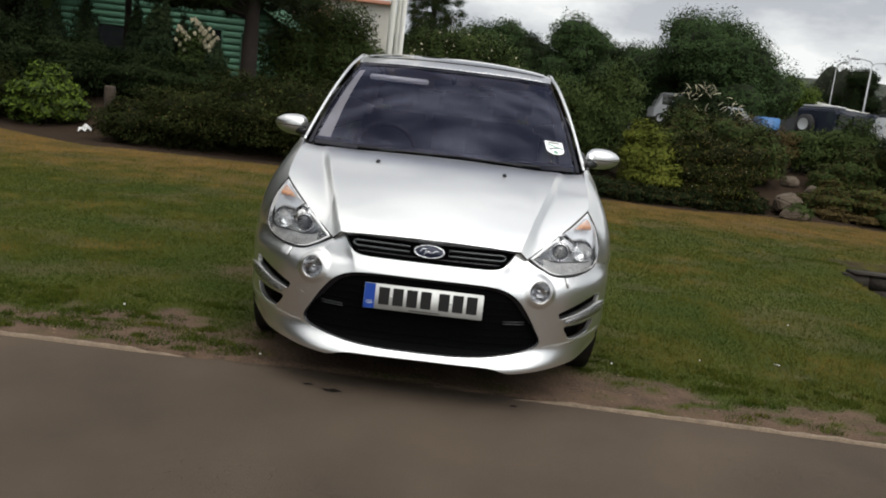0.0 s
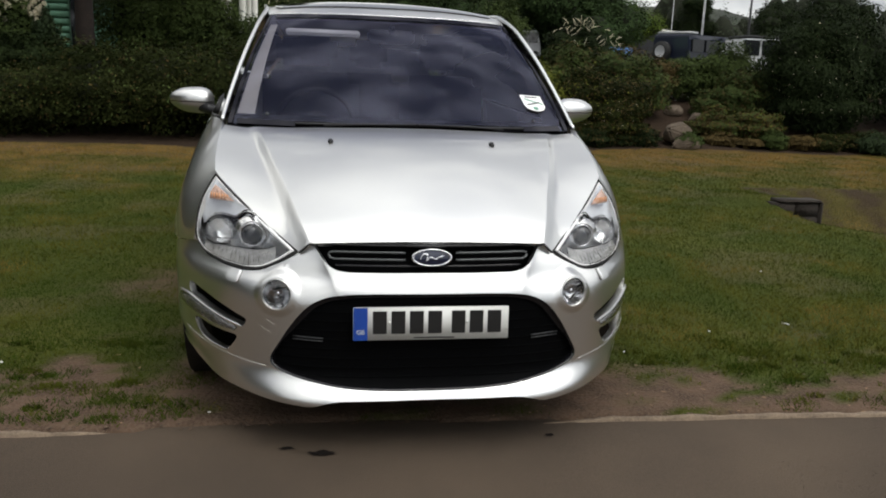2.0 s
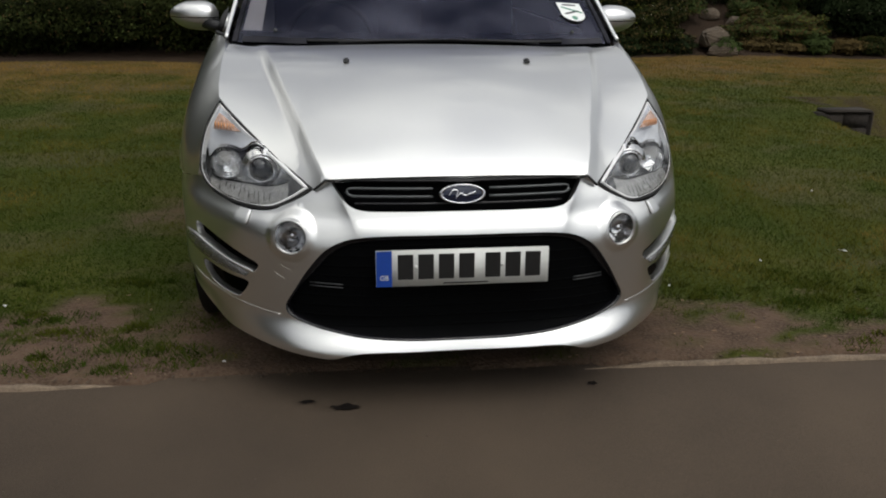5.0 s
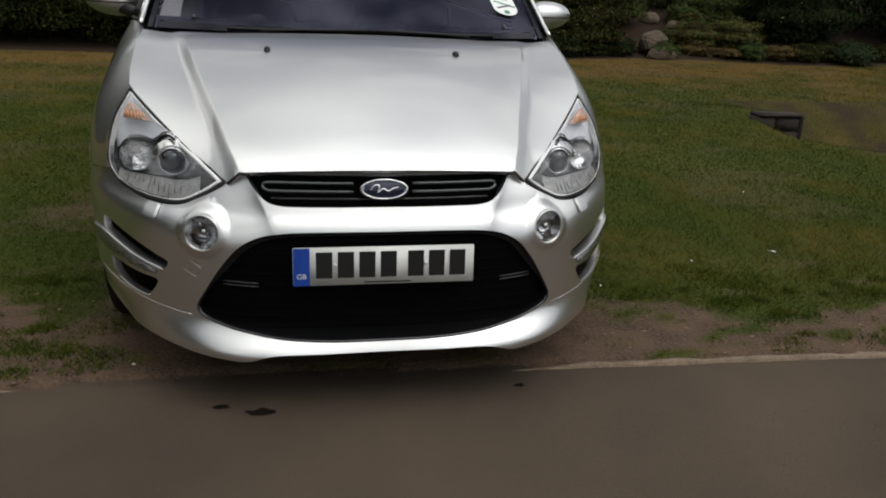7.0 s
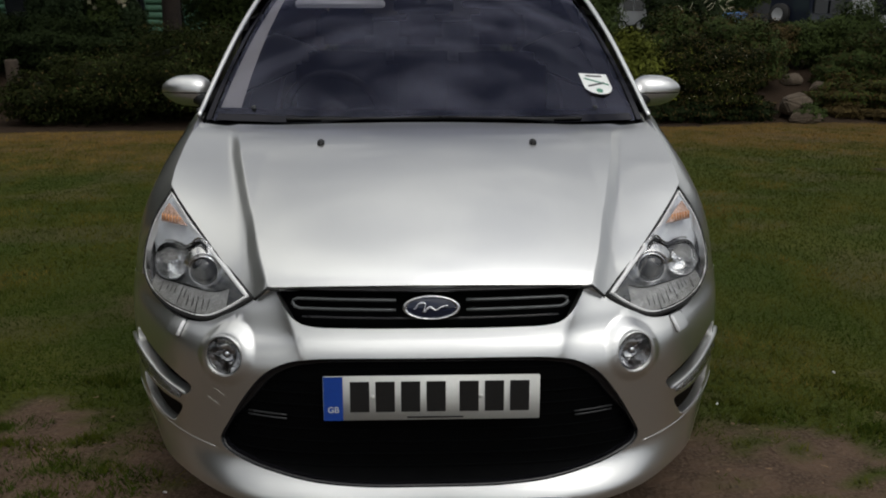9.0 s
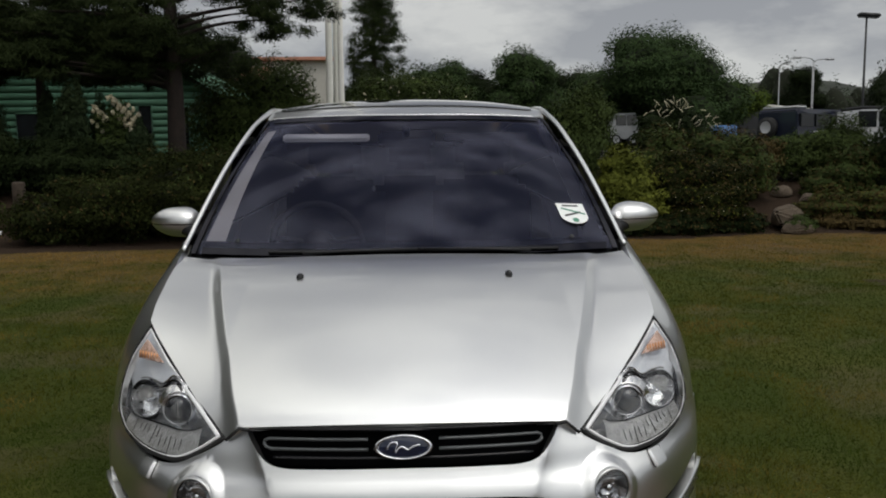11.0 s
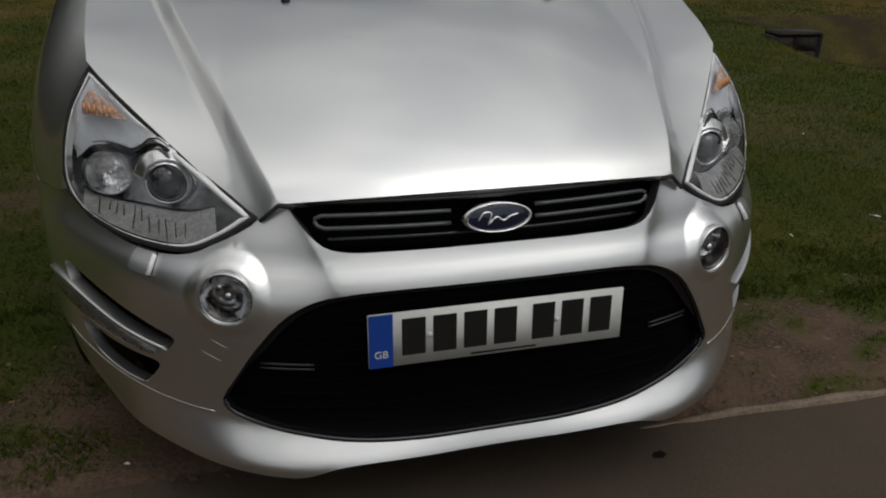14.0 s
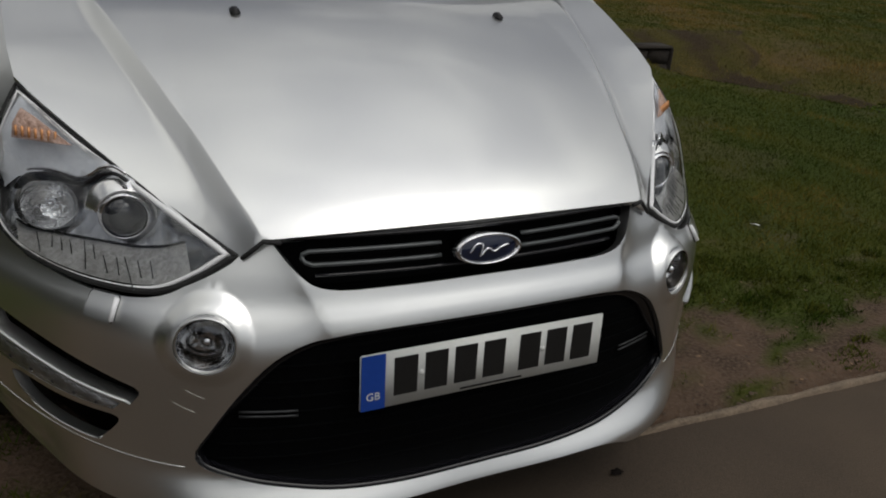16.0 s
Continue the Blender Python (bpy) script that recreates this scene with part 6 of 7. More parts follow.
def boulder(x, y, rx, ry, rz, seed, label, lift=0.0):
    """A split stone: the hull of a few corners, its edges worn."""
    rng = random.Random(seed)
    bm = bmesh.new()
    for k in range(17):                      # corners spread evenly, so that no spike sticks out
        h = 1 - 2 * (k + 0.5) / 17
        a = 2.39996 * k + rng.uniform(-0.3, 0.3)
        w, g = math.sqrt(1 - h * h), rng.uniform(0.78, 1.14)
        bm.verts.new((w * math.cos(a) * rx * g, w * math.sin(a) * ry * g, max(-0.45, h) * rz * g))
    hull = bmesh.ops.convex_hull(bm, input=bm.verts[:])
    bmesh.ops.delete(bm, geom=list({g for g in hull["geom_interior"] + hull["geom_unused"] if isinstance(g, bmesh.types.BMVert)}), context="VERTS")
    bmesh.ops.bevel(bm, geom=bm.edges[:], offset=min(rx, rz) * 0.10, segments=2, affect="EDGES")
    bmesh.ops.triangulate(bm, faces=bm.faces[:])
    bmesh.ops.subdivide_edges(bm, edges=bm.edges[:], cuts=1, use_grid_fill=True)
    for v in bm.verts:
        v.co *= 1 + 0.05 * noise.noise(v.co * 9 + Vector((seed, 0, 0)))
    ob = part("boulder", bm, STONE, None, "", False)
    ob.matrix_world = pose(x, y, ground_z(x, y) + rz * 0.3 + lift, 0, 0, 20)
    return tagged(ob, label, "boulder")


boulder(5.93, 10.33, 0.33, 0.22, 0.18, 21, "angular pale brown boulder at the foot of the bank")
boulder(5.82, 10.54, 0.30, 0.24, 0.25, 33, "rounded pale brown boulder resting against a lower one", 0.09)
boulder(6.4, 11.9, 0.2, 0.2, 0.14, 8, "flat boulder set into the bank")
boulder(6.75, 11.55, 0.22, 0.2, 0.16, 9, "flat boulder set into the bank")

px, py = -6.42, 11.4
post = tagged(part("wooden_post", lathe([(0.0, 0.77), (0.085, 0.77), (0.100, 0.74), (0.096, 0.4), (0.10, -0.1)], pose(0, 0, 0), 14), POST_WOOD), "thick round weathered wooden post", "post")
post.matrix_world = pose(px, py, ground_z(px, py), 2, 1, 0)

LITTER = material("litter_white", (0.75, 0.75, 0.74), 0.5, 0, 0.08, 20, 100)
bm = bmesh.new()
bmesh.ops.create_grid(bm, x_segments=9, y_segments=7, size=0.5)
for v in bm.verts:
    v.co = Vector((v.co.x * 0.22, v.co.y * 0.13, 0.06 + 0.10 * noise.noise(v.co * 3.1) + 0.05 * v.co.x))
bmesh.ops.solidify(bm, geom=bm.faces[:], thickness=0.004)
lit = tagged(part("crumpled_bag", bm, LITTER), "crumpled white plastic bag at the lawn's edge", "litter")
lit.matrix_world = pose(-6.76, 11.2, ground_z(-6.76, 11.2), 35, 0, 10)
for i, (x, y) in enumerate(((-1.66, 0.87), (1.04, 0.83), (1.60, 1.09), (2.09, 1.20), (-0.76, 0.30), (2.6, 2.3))):
    bm = bmesh.new()
    bmesh.ops.create_grid(bm, x_segments=3, y_segments=2, size=0.5)
    for v in bm.verts:
        v.co = Vector((v.co.x * (0.044 if i == 3 else 0.022 if i == 2 else 0.013), v.co.y * 0.0042, 0.014 + 0.01 * noise.noise(v.co * 4 + Vector((i, 0, 0)))))
    bmesh.ops.solidify(bm, geom=bm.faces[:], thickness=0.0015)
    o = tagged(part("paper_scrap", bm, LITTER), "tiny pale scrap lying in the grass", "litter", "scraps on the lawn")
    o.matrix_world = pose(x, y, ground_z(x, y) + 0.02, 0, 0, 40 * i if i != 3 else -50)

# drain headwall beside the lawn
head = empty("drain_headwall", pose(4.5, 4.9, -0.3), "low dark stone headwall over a grassy drain", "drain wall")
hw = Matrix.Translation((-4.5, -4.9, 0.3))
for r, (z0, z1) in enumerate(((-0.46, -0.24), (-0.236, -0.05), (-0.046, 0.092))):
    for k in range(2):
        a, b = 4.22 + 0.27 * k + 0.05 * (r % 2), 4.22 + 0.27 * (k + 1) + 0.05 * (r % 2) - 0.006
        part("stone", block(a, min(b, 4.755), 4.84 + 0.006 * ((k + r) % 2), 5.02, z0, z1, 0.014, hw), STONE_DARK, head)
part("coping", block(4.30, 4.77, 4.825, 5.03, 0.096, 0.125, 0.010, hw), STONE_DARK, head, "thin coping slab")
part("wing_stone", block(4.76, 4.80, 4.835, 5.15, -0.46, 0.11, 0.015, hw), STONE_DARK, head)
for x, y, a in ((4.80, 3.47, 0.15), (4.93, 3.30, 0.11), (5.03, 3.12, 0.13)):
    bm = block(-a, a, -0.05, 0.05, -0.05, 0.028, 0.02, pose(0, 0, 0, 0, 0, -58))
    st = tagged(part("flat_stone", bm, STONE), "flat pale stone at the drain's edge", "stone", "stones along the drain")
    st.matrix_world = pose(x, y, ground_z(x, y) + 0.02)

# ---- trees ----
def limb(a, b, r0, r1, parent, seed, name="limb", bend=0.25):
    a, b = Vector(a), Vector(b)
    rng = random.Random(seed)
    mid = (a + b) / 2 + Vector((rng.uniform(-1, 1), rng.uniform(-1, 1), rng.uniform(-0.2, 1))) * bend * (b - a).length * 0.4
    pts = [tuple(p) for p in spline([a, mid, b], 8)]
    return part(name, sweep(pts, r0, 7, False, 1.0, lambda t: 1 + (r1 / r0 - 1) * t), BARK, parent)


def broadleaf(x, y, z0, height, radius, count, size, mat, label, seed, trunk=0.18, low=0.2, clumps=16):
    root = empty("tree", pose(x, y, z0), label, "tree")
    rng = random.Random(seed)
    part("trunk", sweep([tuple(p) for p in spline([(0, 0, -0.2), (0.1 * radius * rng.uniform(-1, 1), 0, height * 0.3), (0, 0.05, height * 0.7)], 9)], trunk, 9, False, 1.0, lambda t: 1.25 - 0.9 * t), BARK, root)
    cl = []
    for k in range(clumps):
        a, u = rng.uniform(0, 2 * math.pi), rng.random()
        zc = height * (low + (0.86 - low) * u)
        spread = radius * math.sqrt(max(0.05, 1 - ((u - 0.35) / 0.75) ** 2)) * rng.uniform(0.45, 0.78)
        r = radius * rng.uniform(0.30, 0.44)
        cl.append(((spread * math.cos(a), spread * math.sin(a), zc), (r, r, r * 0.8)))
        if k < 7:
            limb((0, 0, height * (0.25 + 0.05 * k)), cl[-1][0], trunk * 0.45, trunk * 0.12, root, seed + k)
    cl.append(((0, 0, height * 0.6), (radius * 0.55, radius * 0.55, height * 0.34)))
    heart("inner_shade", cl, 0.66, INNER_SHADE, root, seed)
    leafage("crown", cl, int(count * 5.6), size * 0.37, mat, root, seed, shell=0.4)
    return root


broadleaf(14.3, 45, 1.0, 8.6, 4.6, 22000, 0.20, LEAF_TREE, "large rounded broadleaf tree beyond the shrubs", 61, 0.4, 0.2, 22)
broadleaf(1.8, 52, 1.0, 7.0, 3.2, 9500, 0.20, LEAF_TREE, "rounded green tree beyond the shrubs", 62, 0.25)
broadleaf(7.3, 52, 1.0, 7.5, 3.5, 10500, 0.20, LEAF_TREE, "rounded green tree beyond the shrubs", 63, 0.25)
broadleaf(4.6, 56, 1.0, 6.8, 3.3, 9000, 0.20, LEAF_DARK, "rounded green tree beyond the shrubs", 64, 0.25)
broadleaf(-3.2, 48, 1.0, 5.6, 2.6, 6500, 0.20, LEAF_TREE, "green tree beyond the flagpoles", 65, 0.25)
broadleaf(10.8, 58, 1.0, 6.8, 3.5, 9000, 0.20, LEAF_DARK, "rounded green tree beyond the shrubs", 66, 0.25)
broadleaf(34.6, 70, 1.0, 8.6, 2.5, 9000, 0.20, LEAF_DARK, "dark rounded tree by the street lamps", 67, 0.3)
broadleaf(20.6, 51, 2.1, 4.1, 2.9, 5200, 0.16, LEAF_BRIGHT, "low spreading light green tree", 68, 0.14, 0.35)
broadleaf(29.5, 42, 1.0, 6.0, 3.2, 5500, 0.2, LEAF_DARK, "dark tree beyond the parked vehicles", 69, 0.25)
broadleaf(24.0, 62, 1.0, 5.0, 3.0, 4500, 0.24, LEAF_DARK, "dark tree beyond the parked vehicles", 70, 0.25)
broadleaf(41.0, 66, 1.0, 8.2, 3.6, 5000, 0.26, LEAF_DARK, "dark tree beyond the car park", 71, 0.3)
broadleaf(-19.5, 31, 1.0, 8.5, 4.0, 6000, 0.2, LEAF_DARK, "dark tree beside the green cabin", 73, 0.3, 0.05)
broadleaf(-10.5, 40, 1.0, 8.0, 3.2, 5500, 0.2, LEAF_DARK, "dark tree behind the green cabin", 72, 0.3)


def pine(x, y, z0, height, trunk, pads, count, label, seed, per_pad=10):
    """A pine: bare trunk, level boughs and flat pads of needles (dx, dy, z, rx, ry, rz)."""
    root = empty("pine_tree", pose(x, y, z0), label, "tree")
    part("trunk", sweep([tuple(p) for p in spline([(0, 0, -0.3), (0.03, 0, height * 0.3), (-0.05, 0.05, height * 0.65), (0.05, 0, height)], 14)], trunk, 12, False, 1.0, lambda t: 1.15 - 0.95 * t), BARK, root)
    cl = []
    for k, (a, b, c, p, q, r) in enumerate(pads):
        cl.append(((a, b, c), (p, q, r)))
        limb((0, 0, max(0.6, c - 0.35)), (a, b, c), trunk * 0.28, trunk * 0.06, root, seed + k, "bough", 0.15)
    rng = random.Random(seed)
    sprays = []
    for (a, b, c), (p, q, r) in cl:
        for _ in range(per_pad):             # each pad is a handful of separate sprays, with sky between
            k = rng.uniform(0.13, 0.25)
            sprays.append(((a + p * rng.uniform(-1, 1), b + q * rng.uniform(-1, 1), c + r * rng.uniform(-1, 1)), (k * 1.5, k * 1.3, k * 0.7)))
    leafage("needles", sprays, int(count * 1.5), 0.075, NEEDLE, root, seed, shell=0.95, aspect=0.11)
    return root


rng_p = random.Random(5)
pads = []
for k in range(44):
    a, zc = rng_p.uniform(0, 2 * math.pi), rng_p.uniform(2.4, 6.6)
    reach = rng_p.uniform(0.5, 3.1) * (1 - 0.07 * (zc - 2))
    pads.append((reach * math.cos(a), reach * math.sin(a) * 0.8, zc, rng_p.uniform(0.5, 0.85), rng_p.uniform(0.45, 0.7), rng_p.uniform(0.24, 0.4)))
pads += [(rng_p.uniform(-4.6, -0.4), rng_p.uniform(-0.6, 0.6), rng_p.uniform(2.15, 3.3), rng_p.uniform(0.5, 0.9), 0.5, rng_p.uniform(0.2, 0.36)) for _ in range(26)]
pads += [(-4.9 + 0.34 * k, rng_p.uniform(-0.4, 0.4), 2.22 + rng_p.uniform(0, 0.35), 0.55, 0.5, 0.24) for k in range(14)]
pads += [(2.1, 0, 3.15, 0.7, 0.5, 0.3), (2.5, 0, 3.5, 0.6, 0.5, 0.3), (1.6, 0, 3.3, 0.6, 0.5, 0.3), (2.4, 0, 4.0, 0.8, 0.5, 0.35), (-1.6, 0, 2.9, 0.7, 0.5, 0.3), (-2.6, 0, 3.2, 0.8, 0.5, 0.35)]
pine(-4.68, 14.2, 0.92, 7.6, 0.175, pads, 150000, "tall dark pine with a bare brown trunk", 81)
pads = [(rng_p.uniform(-2.4, 2.2), rng_p.uniform(-1.2, 1.2), rng_p.uniform(2.4, 6), rng_p.uniform(0.5, 0.9), rng_p.uniform(0.5, 0.8), rng_p.uniform(0.25, 0.45)) for _ in range(26)]
pine(-8.2, 16.2, 0.95, 6.8, 0.09, pads, 60000, "slimmer dark pine beside the cabin", 82)
cone = [(rng_p.uniform(-0.5, 0.5) * (1.3 - 0.07 * k), rng_p.uniform(-0.3, 0.3), 0.9 + 0.42 * k, (1.75 - 0.08 * k) * rng_p.uniform(0.7, 1.2), 1.5 - 0.07 * k, 0.45) for k in range(19)]
pine(-1.62, 32, 1.0, 8.6, 0.16, cone, 62000, "dense dark upright conifer behind the flagpoles", 83, 60)

# far woods and hills
FAR_WOOD = material("far_woods", (0.028, 0.042, 0.018), 0.95, 0, 0.5, 0.08, 0.9, 0.4)
HILL = material("far_hill", (0.022, 0.029, 0.016), 0.95, 0, 0.75, 0.035, 0.16, 0.3)
cl = []
rng_w = random.Random(9)
for k in range(150):
    x = -75 + k * 1.15 + rng_w.uniform(-0.6, 0.6)
    h = 3.6 + 2.6 * max(0.0, min(1.0, (x - 16) / 10)) + 2.0 * max(0.0, min(1.0, (x - 28) / 8)) + 2.2 * noise.noise(Vector((x * 0.13, 0, 4))) + rng_w.uniform(-0.4, 0.5)
    cl.append(((x, 78 + rng_w.uniform(-4, 4), 1.0 + h * 0.5), (1.7, 1.5, h * 0.55)))
in_view = len(cl)
for k in range(210):                     # the belt goes on round the rest of the horizon
    a = math.radians(152 + 236 * k / 210)
    r = 62 + rng_w.uniform(-4, 4)
    h = 9.0 - 4.0 * max(0.0, -math.sin(a)) + 3.0 * noise.noise(Vector((k * 0.2, 3, 4)))
    cl.append(((r * math.cos(a), 5 + r * math.sin(a), h * 0.5), (2.2, 2.2, h * 0.55)))
for k in range(90):                      # taller and nearer trees on the side away from the drain
    a = math.radians(129 + 93 * k / 90)
    r = 27 + rng_w.uniform(-2.5, 2.5)
    h = 12.5 + 3.0 * noise.noise(Vector((k * 0.25, 8, 4)))
    cl.append(((r * math.cos(a), 2 + r * math.sin(a), h * 0.5), (1.6, 1.6, h * 0.55)))
woods = empty("far_woods", pose(0, 0, 0), "far belt of dark green woodland", "woodland", kind="stuff")
heart("inner_shade", cl, 0.86, INNER_SHADE, woods, 3)
leafage("foliage", cl[:in_view], 80000, 0.15, FAR_WOOD, woods, 9, shell=0.30)
leafage("foliage", cl[in_view:], 40000, 0.30, FAR_WOOD, woods, 10, shell=0.35)
hx = np.linspace(-900, 1000, 160)
hv = []
for j, (y, k) in enumerate(((330, 0.0), (430, 0.45), (560, 0.9), (640, 1.0), (760, 0.7))):
    for x in hx:
        top = 43 + 24 * noise.noise(Vector((x * 0.004, 1.7, 0))) + 12 / (1 + math.exp(-(x - 120) / 30)) + 9 * noise.noise(Vector((x * 0.016, 5, 0))) + 8 * math.exp(-((x - 235) / 60) ** 2)
        hv.append((x, y, 1 + top * k + 2.5 * noise.noise(Vector((x * 0.06, y * 0.05, 2))) * k))
hill = mesh_ob("far_hills", hv, [(j * 160 + i, j * 160 + i + 1, (j + 1) * 160 + i + 1, (j + 1) * 160 + i) for j in range(4) for i in range(159)], HILL)
tagged(hill, "low wooded hills along the horizon", "hills", kind="structure")

# ---- buildings, poles and vehicles in the distance ----
LOG_GREEN = material("green_boards", (0.060, 0.150, 0.095), 0.75, 0, 0.25, 3, 40, 0.3)
ROOF_GREEN = material("green_roof", (0.125, 0.245, 0.155), 0.6, 0, 0.15, 2, 30, 0.2)
BRICK_PINK = material("salmon_wall", (0.52, 0.25, 0.17), 0.85, 0, 0.2, 1.5, 20, 0.2)
PALE_SHEET = material("pale_cladding", (0.55, 0.53, 0.48), 0.6, 0, 0.1, 1.0, 12, 0.1)
WHITE_METAL = material("white_painted_metal", (0.95, 0.93, 0.85), 0.6, 0, 0.1, 4, 30, 0.05)
GREY_METAL = material("galvanised_metal", (0.42, 0.43, 0.44), 0.5, 0.5, 0.15, 5, 40)
DARK_METAL = material("dark_metal", (0.035, 0.036, 0.038), 0.5, 0.3, 0.2, 5, 40)
NAVY = material("navy_paint", (0.006, 0.009, 0.024), 0.3, 0, 0.15, 3, 40, coat=0.5)
WHITE_PAINT = material("white_paint", (0.44, 0.45, 0.46), 0.35, 0, 0.08, 3, 40, coat=0.3)
BLUE_SHEET = material("blue_sheet", (0.05, 0.16, 0.36), 0.5, 0, 0.2, 3, 30)
PANE = material("dark_pane", (0.012, 0.014, 0.016), 0.08, 0, 0.2, 4, 20, coat=0.5)
PARK_TAR = material("car_park_tarmac", (0.07, 0.068, 0.064), 0.9, 0, 0.25, 0.6, 30, 0.4)

park_v = [(x, y, 1.03) for y in (22.5, 36, 52, 66) for x in (5.5, 10, 48)]
for i, v in enumerate(park_v):
    park_v[i] = (v[0], v[1], ground_z(v[0], v[1]) + 0.03)
tagged(mesh_ob("car_park", park_v, [(i, i + 1, i + 4, i + 3) for i in (0, 1, 3, 4, 6, 7)], PARK_TAR), "grey tarmac car park beyond the bank", "car park", kind="structure")

# cabin: round green boards, a gable towards the road, two doors and a window
CZ = ground_z(-9, 23)
cabin = empty("cabin", pose(-9.4, 25, CZ), "green timber cabin with a pale green pitched roof", "cabin")
cm = Matrix.Translation((9.4, -25, -CZ))
x0, x1, y0, y1, h, pitch = -13.05, -5.75, 22.0, 28.0, 2.30, 0.60
mx = (x0 + x1) / 2
gable = [(x0 + 0.08, CZ - 0.2), (x1 - 0.08, CZ - 0.2), (x1 - 0.08, CZ + h), (mx, CZ + h + pitch * (x1 - mx)), (x0 + 0.08, CZ + h)]
bm = bmesh.new()
front, back = [[bm.verts.new(cm @ Vector((a, y, b))) for a, b in gable] for y in (y0 + 0.08, y1)]
bm.faces.new(front)
bm.faces.new(back[::-1])
for k in range(5):
    bm.faces.new((front[k], back[k], back[(k + 1) % 5], front[(k + 1) % 5]))
bmesh.ops.recalc_face_normals(bm, faces=bm.faces)
part("wall", bm, LOG_GREEN, cabin, "", False)
for k in range(22):
    z = 0.10 + 0.2 * k
    inset = max(0.0, z + 0.08 - h) / pitch
    if x1 - x0 - 2 * inset > 0.3:
        part("board", sweep([cm @ Vector((x0 + inset, y0 + 0.05, CZ + z)), cm @ Vector((x1 - inset, y0 + 0.05, CZ + z))], 0.10, 10), LOG_GREEN, cabin)
    if z < h:
        part("board", sweep([cm @ Vector((x1 - 0.05, y0, CZ + z)), cm @ Vector((x1 - 0.05, y1, CZ + z))], 0.10, 10), LOG_GREEN, cabin)
for a, b, c, d, nm in ((-8.0, -7.62, 0.70, 2.0, "window"), (-7.0, -6.55, 0.0, 1.95, "door"), (-11.5, -10.6, 0.9, 1.8, "window")):
    w = part(nm, block(a, b, y0 - 0.09, y0 + 0.02, CZ + c, CZ + d, 0.01, cm), PANE, cabin, "dark opening", False)
    part("frame", sweep([cm @ Vector(q) for q in ((a, y0 - 0.09, CZ + c), (b, y0 - 0.09, CZ + c), (b, y0 - 0.09, CZ + d), (a, y0 - 0.09, CZ + d))], 0.035, 4, True), LOG_GREEN, w)
ridge_z = CZ + h + pitch * (x1 - mx) + 0.10
for side, edge in ((-1, x0 - 0.45), (1, x1 + 0.45)):
    low_z = ridge_z - pitch * abs(edge - mx)
    bm = bmesh.new()
    corner = [[bm.verts.new(cm @ Vector((a, y, b + t))) for a, b in ((mx, ridge_z), (edge, low_z))] for t in (0.0, 0.13) for y in (y0 - 0.45, y1 + 0.45)]
    (a0, b0), (a1, b1), (a2, b2), (a3, b3) = corner
    for f in ((a0, b0, b1, a1), (a2, b2, b3, a3), (a0, b0, b2, a2), (a1, b1, b3, a3), (b0, b1, b3, b2), (a0, a1, a3, a2)):
        bm.faces.new(f)
    bmesh.ops.recalc_face_normals(bm, faces=bm.faces)
    slab = part("roof", bm, ROOF_GREEN, cabin, "pale green sheet roof", False)
    for k in range(9):
        y = y0 - 0.3 + 0.8 * k
        part("roof_rib", sweep([cm @ Vector((mx, y, ridge_z + 0.135)), cm @ Vector((edge, y, low_z + 0.135))], 0.018, 5), ROOF_GREEN, slab)

far = empty("store_building", pose(-8.5, 48, 1.0), "pale shed with a salmon-coloured wall", "building")
fm = Matrix.Translation((8.5, -48, -1.0))
part("wall", block(-14.0, -4.9, 46.0, 54, 0.9, 7.1, 0, fm), PALE_SHEET, far, "", False)
part("brick_wall", block(-14.0, -8.4, 45.7, 45.98, 0.9, 6.7, 0, fm), BRICK_PINK, far, "salmon wall", False)
part("fascia", block(-14.2, -4.7, 45.6, 46.2, 7.1, 7.3, 0.03, fm), BRICK_PINK, far, "red-brown fascia", False)
for k in range(8):
    part("seam", block(-13.6 + k * 1.2, -13.55 + k * 1.2, 45.96, 46.0, 0.9, 6.7, 0, fm), PALE_SHEET, far, "", False)
for k in range(3):
    part("window", block(-13.2 + 1.6 * k, -12.2 + 1.6 * k, 45.62, 45.72, 4.6, 5.6, 0.02, fm), PANE, far, "dark window", False)

# flagpoles
for x, y, r in ((-1.93, 17.0, 0.085), (-1.80, 17.35, 0.075), (-1.66, 16.9, 0.075)):
    z = ground_z(x, y)
    pole = empty("flagpole", pose(x, y, z), "tall white painted flagpole", "flagpole", "flagpoles")
    part("pole", lathe([(0.0, 10.5), (r * 0.5, 10.5), (r * 0.8, 6.0), (r, 0.0), (r, -0.3)], pose(0, 0, 0), 18), WHITE_METAL, pole)
    part("collar", lathe([(r + 0.03, 0.0), (r + 0.03, 0.12), (r, 0.16)], pose(0, 0, 0), 18), WHITE_METAL, pole)
    part("finial", lathe([(0, 10.66), (0.06, 10.6), (0.06, 10.52), (0, 10.48)], pose(0, 0, 0), 12), WHITE_METAL, pole)


